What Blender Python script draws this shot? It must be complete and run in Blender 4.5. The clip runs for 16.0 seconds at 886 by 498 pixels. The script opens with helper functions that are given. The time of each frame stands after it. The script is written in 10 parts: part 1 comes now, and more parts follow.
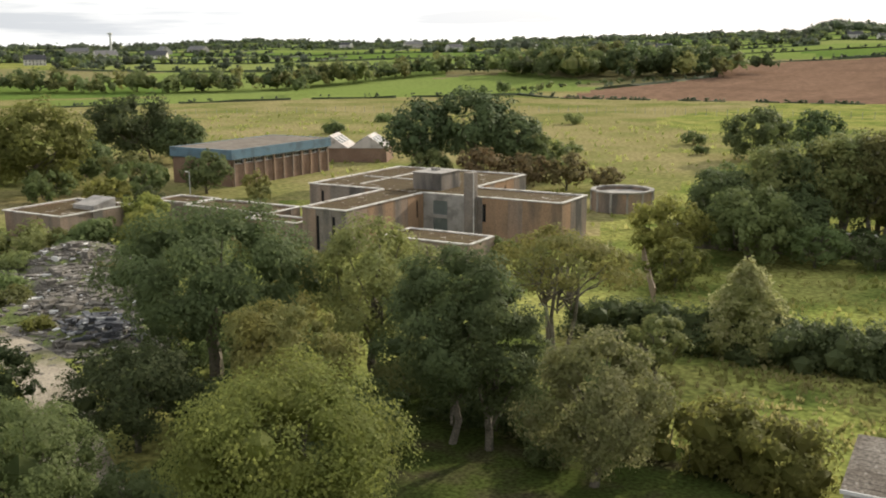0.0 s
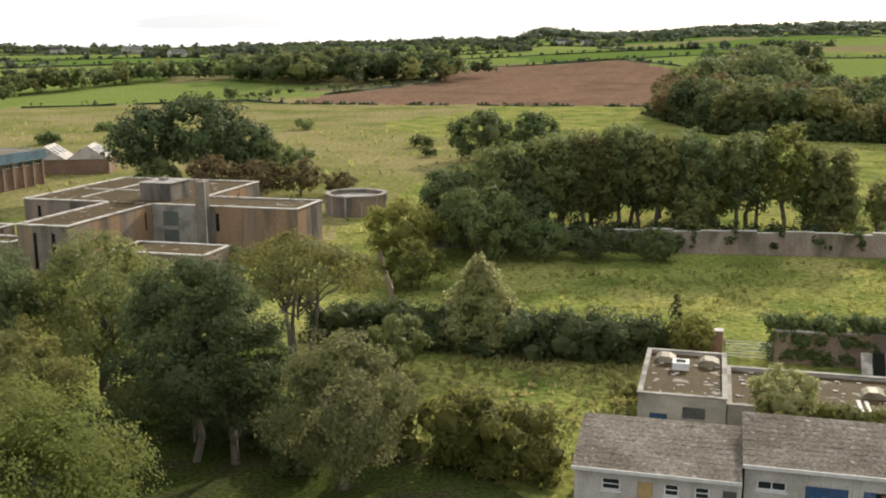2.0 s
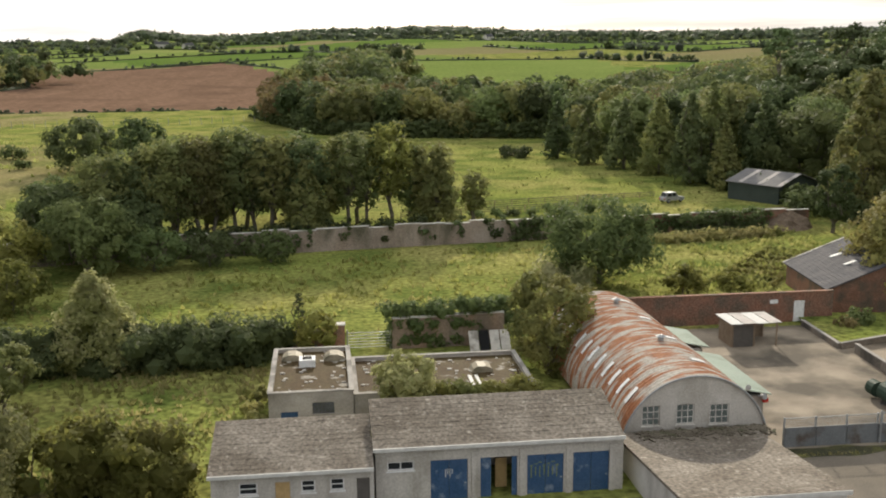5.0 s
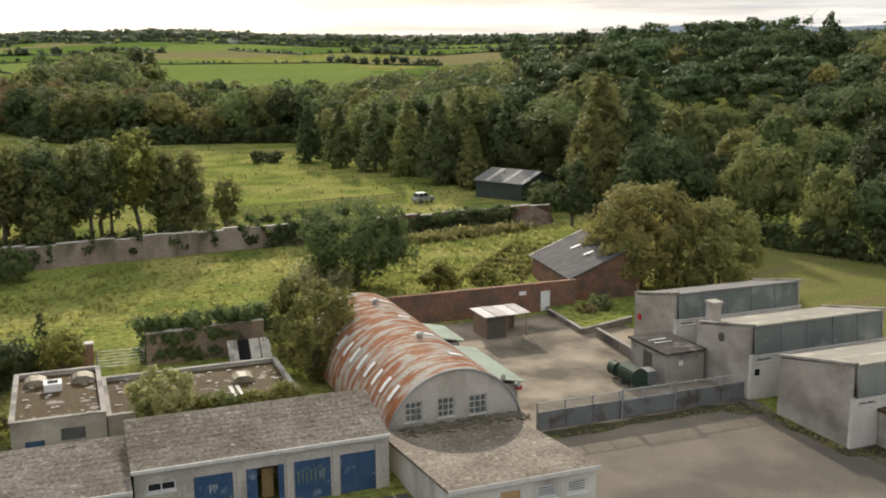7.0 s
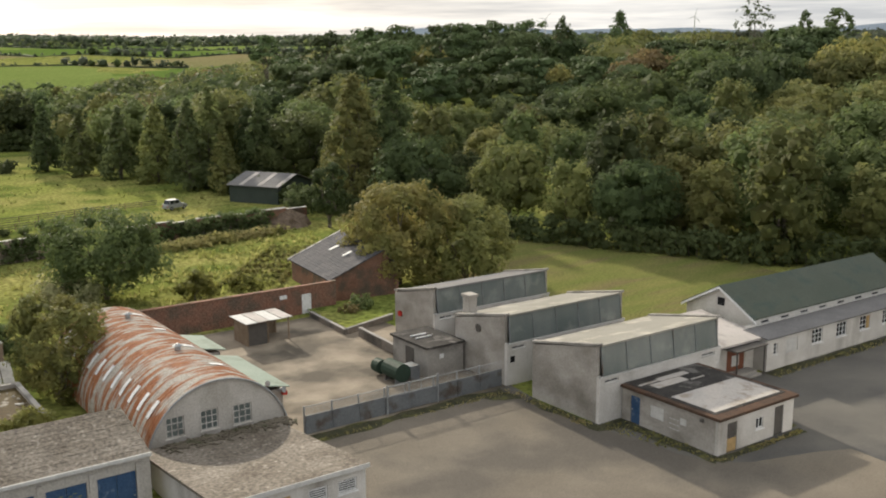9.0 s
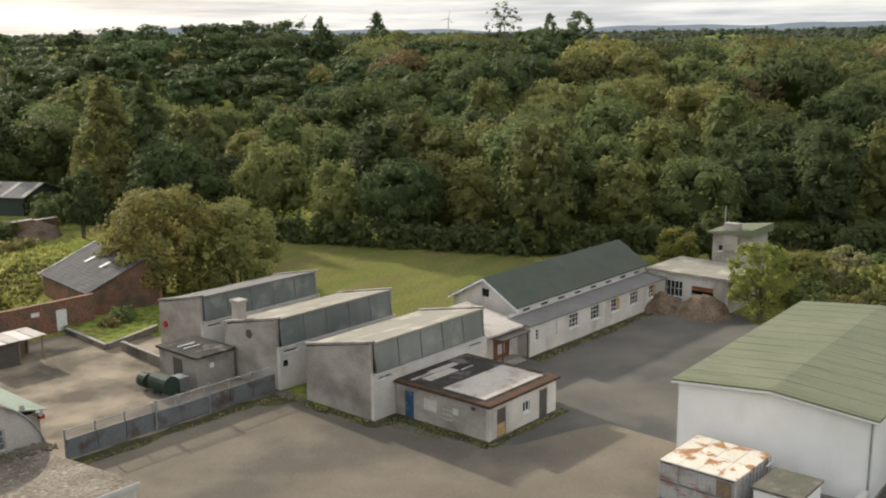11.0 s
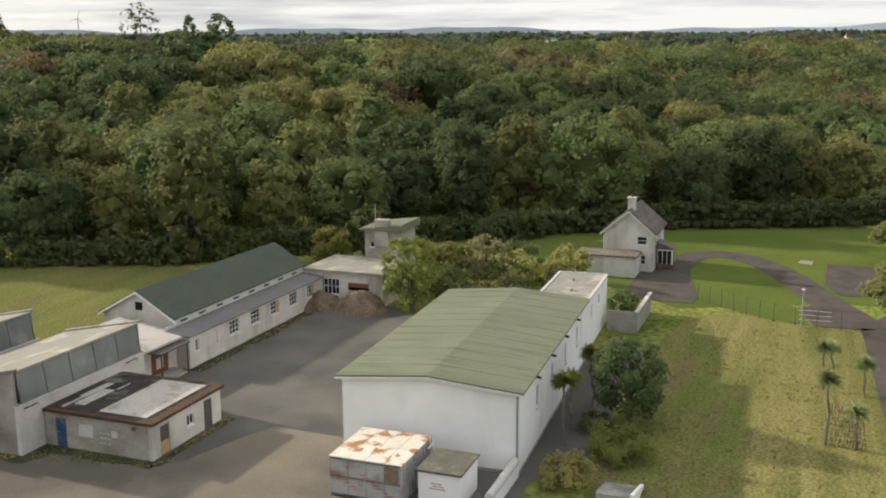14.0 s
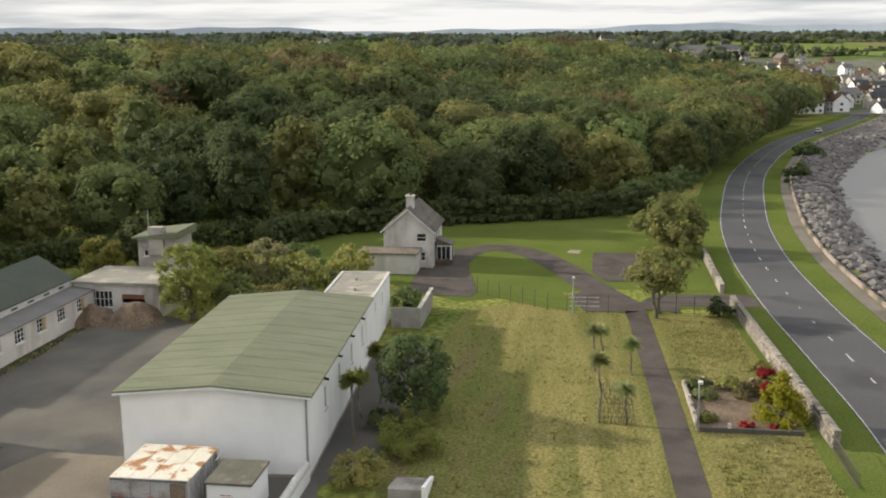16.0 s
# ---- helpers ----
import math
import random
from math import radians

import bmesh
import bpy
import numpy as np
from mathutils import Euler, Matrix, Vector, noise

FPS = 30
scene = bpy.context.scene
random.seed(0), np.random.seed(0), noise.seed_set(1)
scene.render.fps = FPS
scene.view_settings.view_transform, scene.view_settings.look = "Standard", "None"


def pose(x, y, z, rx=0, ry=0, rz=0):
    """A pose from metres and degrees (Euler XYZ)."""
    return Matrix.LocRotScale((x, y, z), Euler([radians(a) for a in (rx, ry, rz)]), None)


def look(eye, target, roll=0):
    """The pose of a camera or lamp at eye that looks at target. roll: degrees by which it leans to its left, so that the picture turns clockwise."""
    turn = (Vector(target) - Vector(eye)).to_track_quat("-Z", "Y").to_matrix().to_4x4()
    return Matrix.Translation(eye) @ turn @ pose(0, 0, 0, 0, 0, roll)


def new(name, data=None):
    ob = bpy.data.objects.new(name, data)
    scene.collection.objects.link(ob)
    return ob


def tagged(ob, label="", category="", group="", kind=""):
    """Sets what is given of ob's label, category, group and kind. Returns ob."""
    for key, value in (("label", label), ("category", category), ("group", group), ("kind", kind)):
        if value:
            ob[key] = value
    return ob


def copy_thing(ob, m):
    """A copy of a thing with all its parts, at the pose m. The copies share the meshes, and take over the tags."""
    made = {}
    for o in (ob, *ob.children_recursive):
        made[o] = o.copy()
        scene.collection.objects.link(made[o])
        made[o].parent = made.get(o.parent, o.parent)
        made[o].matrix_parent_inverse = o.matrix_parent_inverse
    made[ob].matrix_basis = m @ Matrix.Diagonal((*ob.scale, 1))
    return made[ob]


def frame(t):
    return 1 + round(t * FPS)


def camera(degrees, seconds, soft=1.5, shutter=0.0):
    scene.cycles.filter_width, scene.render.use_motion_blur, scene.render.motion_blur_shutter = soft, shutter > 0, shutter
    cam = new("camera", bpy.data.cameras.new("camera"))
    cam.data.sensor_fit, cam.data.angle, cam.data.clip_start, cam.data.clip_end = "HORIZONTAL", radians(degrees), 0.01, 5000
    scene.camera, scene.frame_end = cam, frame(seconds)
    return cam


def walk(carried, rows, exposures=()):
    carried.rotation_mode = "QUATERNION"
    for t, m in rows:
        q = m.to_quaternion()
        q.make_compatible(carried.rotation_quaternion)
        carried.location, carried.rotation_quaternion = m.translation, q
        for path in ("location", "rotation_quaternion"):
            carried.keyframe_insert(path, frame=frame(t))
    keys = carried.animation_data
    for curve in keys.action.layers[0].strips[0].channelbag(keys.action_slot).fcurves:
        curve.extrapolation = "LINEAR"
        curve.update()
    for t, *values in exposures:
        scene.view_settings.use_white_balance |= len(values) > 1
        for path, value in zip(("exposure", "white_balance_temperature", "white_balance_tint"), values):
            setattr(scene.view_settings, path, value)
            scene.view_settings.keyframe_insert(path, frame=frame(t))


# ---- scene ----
# ---- camera ----
cam = camera(48.48, 16.0, soft=2.0)
EYE = (0.0, 0.0, 26.0)
walk(cam, [
    (0.0, pose(*EYE, 78.50, 0.40, 30.90)),
    (0.5, pose(*EYE, 78.56, 0.36, 27.01)),
    (1.0, pose(*EYE, 78.58, 0.32, 23.28)),
    (1.5, pose(*EYE, 78.66, 0.34, 19.46)),
    (2.0, pose(*EYE, 78.71, 0.33, 15.41)),
    (2.5, pose(*EYE, 78.76, 0.42, 11.37)),
    (3.0, pose(*EYE, 78.77, 0.51, 7.49)),
    (3.5, pose(*EYE, 78.77, 0.55, 3.81)),
    (4.0, pose(*EYE, 78.74, 0.52, 0.15)),
    (6.5, pose(*EYE, 78.80, 0.42, -17.66)),
    (7.0, pose(*EYE, 78.84, 0.38, -21.33)),
    (7.5, pose(*EYE, 78.84, 0.40, -24.97)),
    (8.0, pose(*EYE, 78.83, 0.38, -28.53)),
    (8.5, pose(*EYE, 78.83, 0.41, -32.03)),
    (9.0, pose(*EYE, 78.84, 0.44, -35.59)),
    (11.5, pose(*EYE, 78.77, 0.44, -52.70)),
    (12.0, pose(*EYE, 78.80, 0.40, -56.15)),
    (12.5, pose(*EYE, 78.84, 0.36, -59.59)),
    (13.0, pose(*EYE, 78.85, 0.35, -62.94)),
    (13.5, pose(*EYE, 78.84, 0.31, -66.17)),
    (14.0, pose(*EYE, 78.79, 0.32, -69.48)),
    (14.5, pose(*EYE, 78.75, 0.33, -72.90)),
    (15.0, pose(*EYE, 78.76, 0.34, -76.35)),
    (15.5, pose(*EYE, 78.73, 0.38, -79.59)),
    (16.0, pose(*EYE, 78.75, 0.37, -82.40)),
], exposures=[(0.0, 0.33), (3.5, 0.26), (7.0, 0.16), (11.0, 0.20), (16.0, 0.18)])

# ---- light ----
SUN_AZ, SUN_EL = 10.0, 22.0
world = bpy.data.worlds.new("sky")
scene.world = world
world.use_nodes = True
wn, wl = world.node_tree.nodes, world.node_tree.links
wn.clear()
w_out = wn.new("ShaderNodeOutputWorld")
w_bg = wn.new("ShaderNodeBackground")
w_sky = wn.new("ShaderNodeTexSky")
w_sky.sky_type = 'NISHITA'
w_sky.sun_disc = False
w_sky.sun_elevation = radians(SUN_EL)
w_sky.sun_rotation = radians(SUN_AZ)
w_sky.dust_density = 3.0
w_co = wn.new("ShaderNodeTexCoord")
w_map = wn.new("ShaderNodeMapping")
w_map.inputs["Scale"].default_value = (1.3, 1.3, 20.0)
w_noise = wn.new("ShaderNodeTexNoise")
w_noise.inputs["Scale"].default_value = 2.6
w_noise.inputs["Detail"].default_value = 6.0
w_noise.inputs["Roughness"].default_value = 0.55
w_ramp = wn.new("ShaderNodeValToRGB")
w_ramp.color_ramp.elements[0].position, w_ramp.color_ramp.elements[0].color = 0.40, (0.66, 0.69, 0.73, 1)
w_ramp.color_ramp.elements[1].position, w_ramp.color_ramp.elements[1].color = 0.56, (1.14, 1.13, 1.10, 1)
w_dim = wn.new("ShaderNodeMix")
w_dim.data_type = 'RGBA'
w_dim.blend_type = 'MIX'
w_dim.inputs[0].default_value = 0.86
w_gain = wn.new("ShaderNodeVectorMath")
w_gain.operation = 'SCALE'
w_gain.inputs["Scale"].default_value = 0.12
wl.new(w_co.outputs["Generated"], w_map.inputs["Vector"])
wl.new(w_map.outputs["Vector"], w_noise.inputs["Vector"])
wl.new(w_noise.outputs["Fac"], w_ramp.inputs["Fac"])
wl.new(w_sky.outputs["Color"], w_gain.inputs[0])
wl.new(w_gain.outputs["Vector"], w_dim.inputs["A"])
wl.new(w_ramp.outputs["Color"], w_dim.inputs["B"])
w_dot = wn.new("ShaderNodeVectorMath")
w_dot.operation = 'DOT_PRODUCT'
w_dot.inputs[1].default_value = (-0.35, 0.94, 0.0)
w_side = wn.new("ShaderNodeMapRange")
w_side.inputs["From Min"].default_value, w_side.inputs["From Max"].default_value = 0.72, 1.0
w_side.inputs["To Min"].default_value, w_side.inputs["To Max"].default_value = 0.83, 1.14
# a hazy sky is brighter overhead than at the horizon
w_sep = wn.new("ShaderNodeSeparateXYZ")
w_top = wn.new("ShaderNodeMapRange")
w_top.interpolation_type = 'SMOOTHSTEP'
w_top.inputs["From Min"].default_value, w_top.inputs["From Max"].default_value = 0.06, 0.75
w_top.inputs["To Min"].default_value, w_top.inputs["To Max"].default_value = 1.0, 1.2
w_all = wn.new("ShaderNodeMath")
w_all.operation = 'MULTIPLY'
wl.new(w_co.outputs["Generated"], w_sep.inputs[0])
wl.new(w_sep.outputs["Z"], w_top.inputs["Value"])
w_glow = wn.new("ShaderNodeVectorMath")
w_glow.operation = 'SCALE'
wl.new(w_co.outputs["Generated"], w_dot.inputs[0])
wl.new(w_dot.outputs["Value"], w_side.inputs["Value"])
wl.new(w_dim.outputs["Result"], w_glow.inputs[0])
wl.new(w_side.outputs["Result"], w_all.inputs[0])
wl.new(w_top.outputs["Result"], w_all.inputs[1])
wl.new(w_all.outputs[0], w_glow.inputs["Scale"])
wl.new(w_glow.outputs["Vector"], w_bg.inputs["Color"])
w_bg.inputs["Strength"].default_value = 1.0
wl.new(w_bg.outputs["Background"], w_out.inputs["Surface"])

sun = new("sun", bpy.data.lights.new("sun", "SUN"))
sun.data.energy, sun.data.angle, sun.data.color = 5.0, radians(1.5), (1.0, 0.90, 0.74)
sun.matrix_world = look((0, 0, 0), (-math.sin(radians(SUN_AZ)) * math.cos(radians(SUN_EL)), -math.cos(radians(SUN_AZ)) * math.cos(radians(SUN_EL)), -math.sin(radians(SUN_EL))))

# ---- materials ----
def _mat(name):
    m = bpy.data.materials.new(name)
    m.use_nodes = True
    return m, m.node_tree.nodes, m.node_tree.links, m.node_tree.nodes["Principled BSDF"]


def _noise(n, l, co, scale, detail=4.0, stretch=None):
    t = n.new("ShaderNodeTexNoise")
    t.inputs["Scale"].default_value = scale
    t.inputs["Detail"].default_value = detail
    if stretch:
        mp = n.new("ShaderNodeMapping")
        mp.inputs["Scale"].default_value = stretch
        l.new(co, mp.inputs["Vector"])
        co = mp.outputs["Vector"]
    l.new(co, t.inputs["Vector"])
    return t.outputs["Fac"]


def _ramp(n, l, fac, lo, hi, a=(0, 0, 0), b=(1, 1, 1)):
    r = n.new("ShaderNodeValToRGB")
    r.color_ramp.elements[0].position, r.color_ramp.elements[0].color = lo, (*a, 1)
    r.color_ramp.elements[1].position, r.color_ramp.elements[1].color = hi, (*b, 1)
    l.new(fac, r.inputs["Fac"])
    return r.outputs["Color"]


def _mix(n, l, fac, a, b, blend='MIX'):
    x = n.new("ShaderNodeMix")
    x.data_type, x.blend_type = 'RGBA', blend
    for key, v in ((0, fac), ("A", a), ("B", b)):
        s = x.inputs[key]
        if isinstance(v, (int, float)):
            s.default_value = v
        elif isinstance(v, tuple):
            s.default_value = (*v, 1)
        else:
            l.new(v, s)
    return x.outputs["Result"]


def surf(name, a, b, scale=2.0, stain=None, stain_scale=0.35, stain_at=(0.52, 0.66), grain=30.0, grain_amount=0.18, rough=0.85, bump=0.15, metal=0.0, stretch=None, stain_stretch=None, objvar=0.0):
    """A worn surface: two tones in patches, stains with a shape of their own, and a fine grain with relief."""
    m, n, l, bs = _mat(name)
    co = n.new("ShaderNodeNewGeometry").outputs["Position"]
    col = _mix(n, l, _ramp(n, l, _noise(n, l, co, scale, 5, stretch), 0.34, 0.68), a, b)
    if stain:
        col = _mix(n, l, _ramp(n, l, _noise(n, l, co, stain_scale, 6, stain_stretch), *stain_at), col, stain)
    g = _noise(n, l, co, grain, 3)
    col = _mix(n, l, grain_amount, col, _ramp(n, l, g, 0.3, 0.7), 'OVERLAY')
    if objvar:
        oi = n.new("ShaderNodeObjectInfo")
        col = _mix(n, l, objvar, col, _ramp(n, l, oi.outputs["Random"], 0.0, 1.0), 'OVERLAY')
    l.new(col, bs.inputs["Base Color"])
    bs.inputs["Roughness"].default_value, bs.inputs["Metallic"].default_value = rough, metal
    bs.inputs["Specular IOR Level"].default_value = 0.5 if rough < 0.4 else 0.0 if rough > 0.94 else 0.06
    if bump:
        bp = n.new("ShaderNodeBump")
        bp.inputs["Strength"].default_value, bp.inputs["Distance"].default_value = bump, 0.05
        l.new(g, bp.inputs["Height"])
        l.new(bp.outputs["Normal"], bs.inputs["Normal"])
    return m


def leafy(name, a, b, c, patch=0.35, glow=0.48, rough=0.75):
    """Leaves: tone by leaf, by clump and by plant, partly lit through."""
    m, n, l, bs = _mat(name)
    geo = n.new("ShaderNodeNewGeometry")
    oi = n.new("ShaderNodeObjectInfo")
    col = _mix(n, l, geo.outputs["Random Per Island"], a, b)
    col = _mix(n, l, _ramp(n, l, _noise(n, l, geo.outputs["Position"], patch, 3), 0.42, 0.68), col, c)
    hs = n.new("ShaderNodeHueSaturation")
    mr = n.new("ShaderNodeMapRange")
    mr.inputs["To Min"].default_value, mr.inputs["To Max"].default_value = 0.70, 1.30
    tone = n.new("ShaderNodeAttribute")
    tone.attribute_name = "tone"
    both = n.new("ShaderNodeMath")
    both.operation = 'ADD'
    l.new(oi.outputs["Random"], both.inputs[0])
    l.new(tone.outputs["Fac"], both.inputs[1])
    own = n.new("ShaderNodeMath")
    own.operation = 'FRACT'
    l.new(both.outputs[0], own.inputs[0])
    l.new(own.outputs[0], mr.inputs["Value"])
    l.new(mr.outputs["Result"], hs.inputs["Value"])
    mh = n.new("ShaderNodeMapRange")
    mh.inputs["To Min"].default_value, mh.inputs["To Max"].default_value = 0.482, 0.512
    sep = n.new("ShaderNodeMath")
    sep.operation = 'FRACT'
    mul = n.new("ShaderNodeMath")
    mul.operation = 'MULTIPLY'
    mul.inputs[1].default_value = 7.31
    l.new(own.outputs[0], mul.inputs[0])
    l.new(mul.outputs[0], sep.inputs[0])
    l.new(sep.outputs[0], mh.inputs["Value"])
    l.new(mh.outputs["Result"], hs.inputs["Hue"])
    l.new(col, hs.inputs["Color"])
    bs.inputs["Roughness"].default_value = rough
    bs.inputs["Specular IOR Level"].default_value = 0.18
    l.new(hs.outputs["Color"], bs.inputs["Base Color"])
    tr = n.new("ShaderNodeBsdfTranslucent")
    l.new(hs.outputs["Color"], tr.inputs["Color"])
    mx = n.new("ShaderNodeMixShader")
    mx.inputs[0].default_value = glow
    l.new(bs.outputs[0], mx.inputs[1])
    l.new(tr.outputs[0], mx.inputs[2])
    l.new(mx.outputs[0], n["Material Output"].inputs["Surface"])
    return m


def plain(name, col, rough=0.7, metal=0.0, objvar=0.0, grain=0.12):
    return surf(name, col, tuple(c * 0.82 for c in col), 3.0, grain=18, grain_amount=grain, rough=rough, metal=metal, bump=0.08, objvar=objvar)


M = {}
M["meadow"] = surf("rough_meadow", (0.165, 0.192, 0.047), (0.245, 0.228, 0.080), 0.045, stain=(0.098, 0.126, 0.032), stain_scale=0.11, stain_at=(0.46, 0.66), grain=1.6, grain_amount=0.5, bump=0.7, rough=0.95)
M["drygrass"] = surf("dry_grass", (0.190, 0.185, 0.062), (0.245, 0.215, 0.090), 0.22, stain=(0.100, 0.125, 0.035), stain_scale=0.09, stain_at=(0.44, 0.62), grain=4.5, grain_amount=0.45, bump=0.6, rough=0.95)
M["lawn"] = surf("mown_lawn", (0.096, 0.126, 0.030), (0.114, 0.138, 0.038), 0.15, stain=(0.082, 0.108, 0.028), stain_scale=0.05, grain=6, grain_amount=0.22, bump=0.25, rough=0.95)
M["pasture"] = surf("green_pasture", (0.140, 0.185, 0.050), (0.162, 0.200, 0.060), 0.012, stain=(0.122, 0.160, 0.045), stain_scale=0.006, grain=0.4, grain_amount=0.2, bump=0.2, rough=0.95)
M["pasture_dark"] = surf("dark_pasture", (0.088, 0.138, 0.033), (0.106, 0.152, 0.037), 0.012, grain=0.4, grain_amount=0.2, bump=0.2, rough=0.95)
M["pasture_pale"] = surf("pale_pasture", (0.163, 0.194, 0.060), (0.188, 0.213, 0.073), 0.012, grain=0.4, grain_amount=0.2, bump=0.2, rough=0.95)
M["stubble"] = surf("pale_stubble", (0.190, 0.165, 0.085), (0.165, 0.160, 0.072), 0.012, grain=0.4, grain_amount=0.2, bump=0.2, rough=0.95)
# grass and litter colour, darkened to carry the trees' shade
M["undergrowth"] = surf("shade_tinted_undergrowth", (0.046, 0.062, 0.017), (0.062, 0.072, 0.022), 0.3, stain=(0.056, 0.052, 0.028), stain_scale=0.3, stain_at=(0.48, 0.66), grain=3.5, grain_amount=0.45, bump=0.6, rough=0.95)
M["plough"] = surf("ploughed_soil", (0.150, 0.097, 0.066), (0.178, 0.115, 0.080), 0.012, stain=(0.128, 0.083, 0.058), stain_scale=0.02, grain=0.35, grain_amount=0.25, bump=0.4, rough=0.95, stretch=(6, 1, 1))
M["tarmac"] = surf("worn_tarmac", (0.102, 0.097, 0.089), (0.146, 0.136, 0.120), 0.16, stain=(0.080, 0.079, 0.077), stain_scale=0.085, stain_at=(0.46, 0.60), grain=16, grain_amount=0.14, bump=0.2, rough=0.92)
M["road"] = surf("road_asphalt", (0.085, 0.085, 0.088), (0.105, 0.104, 0.106), 0.05, stain=(0.070, 0.070, 0.073), stain_scale=0.12, grain=8, grain_amount=0.12, bump=0.1, rough=0.9)
M["concrete_yard"] = surf("yard_concrete", (0.205, 0.172, 0.132), (0.315, 0.268, 0.208), 0.3, stain=(0.108, 0.094, 0.075), stain_scale=0.14, stain_at=(0.45, 0.58), grain=18, grain_amount=0.12, bump=0.1, rough=0.9)
M["dirt"] = surf("trodden_earth", (0.23, 0.20, 0.15), (0.33, 0.29, 0.23), 0.25, stain=(0.11, 0.115, 0.05), stain_scale=0.2, grain=5, grain_amount=0.3, bump=0.4, rough=0.95)
M["render_white"] = surf("white_render", (0.84, 0.84, 0.83), (0.79, 0.79, 0.78), 0.5, stain=(0.60, 0.59, 0.57), stain_scale=0.25, stain_at=(0.56, 0.80), grain=12, grain_amount=0.06, bump=0.08, stain_stretch=(1, 1, 0.4))
M["render_grey"] = surf("weathered_grey_render", (0.34, 0.315, 0.28), (0.43, 0.40, 0.365), 0.35, stain=(0.195, 0.178, 0.152), stain_scale=0.32, stain_at=(0.44, 0.74), grain=7, grain_amount=0.12, bump=0.2, stain_stretch=(1, 1, 1.3), stretch=(1, 1, 2.2))
M["render_cream"] = surf("weathered_white_render", (0.52, 0.495, 0.46), (0.62, 0.595, 0.56), 0.6, stain=(0.31, 0.285, 0.25), stain_scale=0.42, stain_at=(0.52, 0.74), grain=9, grain_amount=0.12, bump=0.15, stain_stretch=(1, 1, 0.3))
M["concrete_old"] = surf("stained_brown_concrete", (0.31, 0.215, 0.150), (0.245, 0.205, 0.170), 0.30, stain=(0.130, 0.118, 0.105), stain_scale=0.33, stain_at=(0.46, 0.66), grain=6, grain_amount=0.2, bump=0.2, stretch=(1, 1, 0.15), stain_stretch=(1, 1, 0.2))
M["concrete_rusty"] = surf("rust_brown_concrete", (0.315, 0.205, 0.128), (0.27, 0.185, 0.122), 0.5, stain=(0.14, 0.11, 0.085), stain_scale=0.5, stain_at=(0.50, 0.72), grain=6, grain_amount=0.2, bump=0.2, stretch=(1, 1, 0.2), stain_stretch=(1, 1, 0.25))
M["concrete_sooty"] = surf("soot_stained_concrete", (0.185, 0.165, 0.145), (0.235, 0.20, 0.165), 0.5, stain=(0.085, 0.08, 0.072), stain_scale=0.45, stain_at=(0.46, 0.66), grain=6, grain_amount=0.2, bump=0.2, stain_stretch=(1, 1, 0.3))
M["dirtydome"] = surf("dirty_plastic_dome", (0.30, 0.265, 0.195), (0.24, 0.21, 0.155), 1.4, stain=(0.13, 0.12, 0.085), stain_scale=1.0, grain=8, grain_amount=0.15, rough=0.6)
M["houseroof"] = surf("brown_grey_roof_tile", (0.135, 0.118, 0.105), (0.172, 0.152, 0.136), 0.6, stain=(0.11, 0.095, 0.085), stain_scale=0.8, grain=10, grain_amount=0.25, bump=0.2, rough=0.8, objvar=0.15)
M["concrete_grey"] = surf("grey_concrete", (0.34, 0.32, 0.29), (0.27, 0.255, 0.235), 0.8, stain=(0.18, 0.17, 0.155), stain_scale=0.4, grain=8, grain_amount=0.15, bump=0.2)
M["coping"] = surf("pale_stone_coping", (0.60, 0.575, 0.53), (0.48, 0.455, 0.42), 1.2, stain=(0.27, 0.25, 0.22), stain_scale=0.8, grain=10, grain_amount=0.15)
M["mossroof"] = surf("mossy_felt_roof", (0.064, 0.042, 0.021), (0.080, 0.062, 0.030), 0.55, stain=(0.25, 0.23, 0.195), stain_scale=0.8, stain_at=(0.62, 0.67), grain=5, grain_amount=0.35, bump=0.4)
M["stoneroof"] = surf("lichened_slate_roof", (0.128, 0.108, 0.086), (0.205, 0.180, 0.150), 0.38, stain=(0.29, 0.262, 0.222), stain_scale=2.4, stain_at=(0.58, 0.72), grain=5, grain_amount=0.42, bump=0.4, objvar=0.08)
M["slate"] = surf("dark_slate", (0.060, 0.060, 0.066), (0.085, 0.083, 0.086), 0.8, stain=(0.13, 0.125, 0.12), stain_scale=0.7, stain_at=(0.58, 0.74), grain=10, grain_amount=0.25, bump=0.2, rough=0.6, objvar=0.15)
M["greenroof"] = surf("green_sheet_roof", (0.158, 0.172, 0.112), (0.182, 0.192, 0.132), 0.25, stain=(0.132, 0.145, 0.096), stain_scale=0.5, stain_at=(0.5, 0.7), grain=8, grain_amount=0.10, rough=0.6, bump=0.05, stain_stretch=(4, 0.5, 1))
M["darkgreenroof"] = surf("dark_green_sheet_roof", (0.078, 0.090, 0.072), (0.094, 0.105, 0.084), 0.3, stain=(0.070, 0.088, 0.074), stain_scale=0.6, grain=8, grain_amount=0.12, rough=0.65, bump=0.05)
M["creamroof"] = surf("cream_felt_roof", (0.234, 0.223, 0.191), (0.281, 0.268, 0.234), 0.4, stain=(0.40, 0.37, 0.31), stain_scale=0.5, grain=8, grain_amount=0.1, bump=0.05)
M["greyroof"] = surf("pale_grey_roof", (0.42, 0.385, 0.355), (0.50, 0.46, 0.43), 0.4, stain=(0.30, 0.28, 0.26), stain_scale=0.6, grain=8, grain_amount=0.1, bump=0.05)
M["blackfelt"] = surf("black_felt", (0.040, 0.038, 0.036), (0.065, 0.060, 0.055), 0.8, stain=(0.16, 0.15, 0.14), stain_scale=0.6, stain_at=(0.6, 0.7), grain=8, grain_amount=0.2)
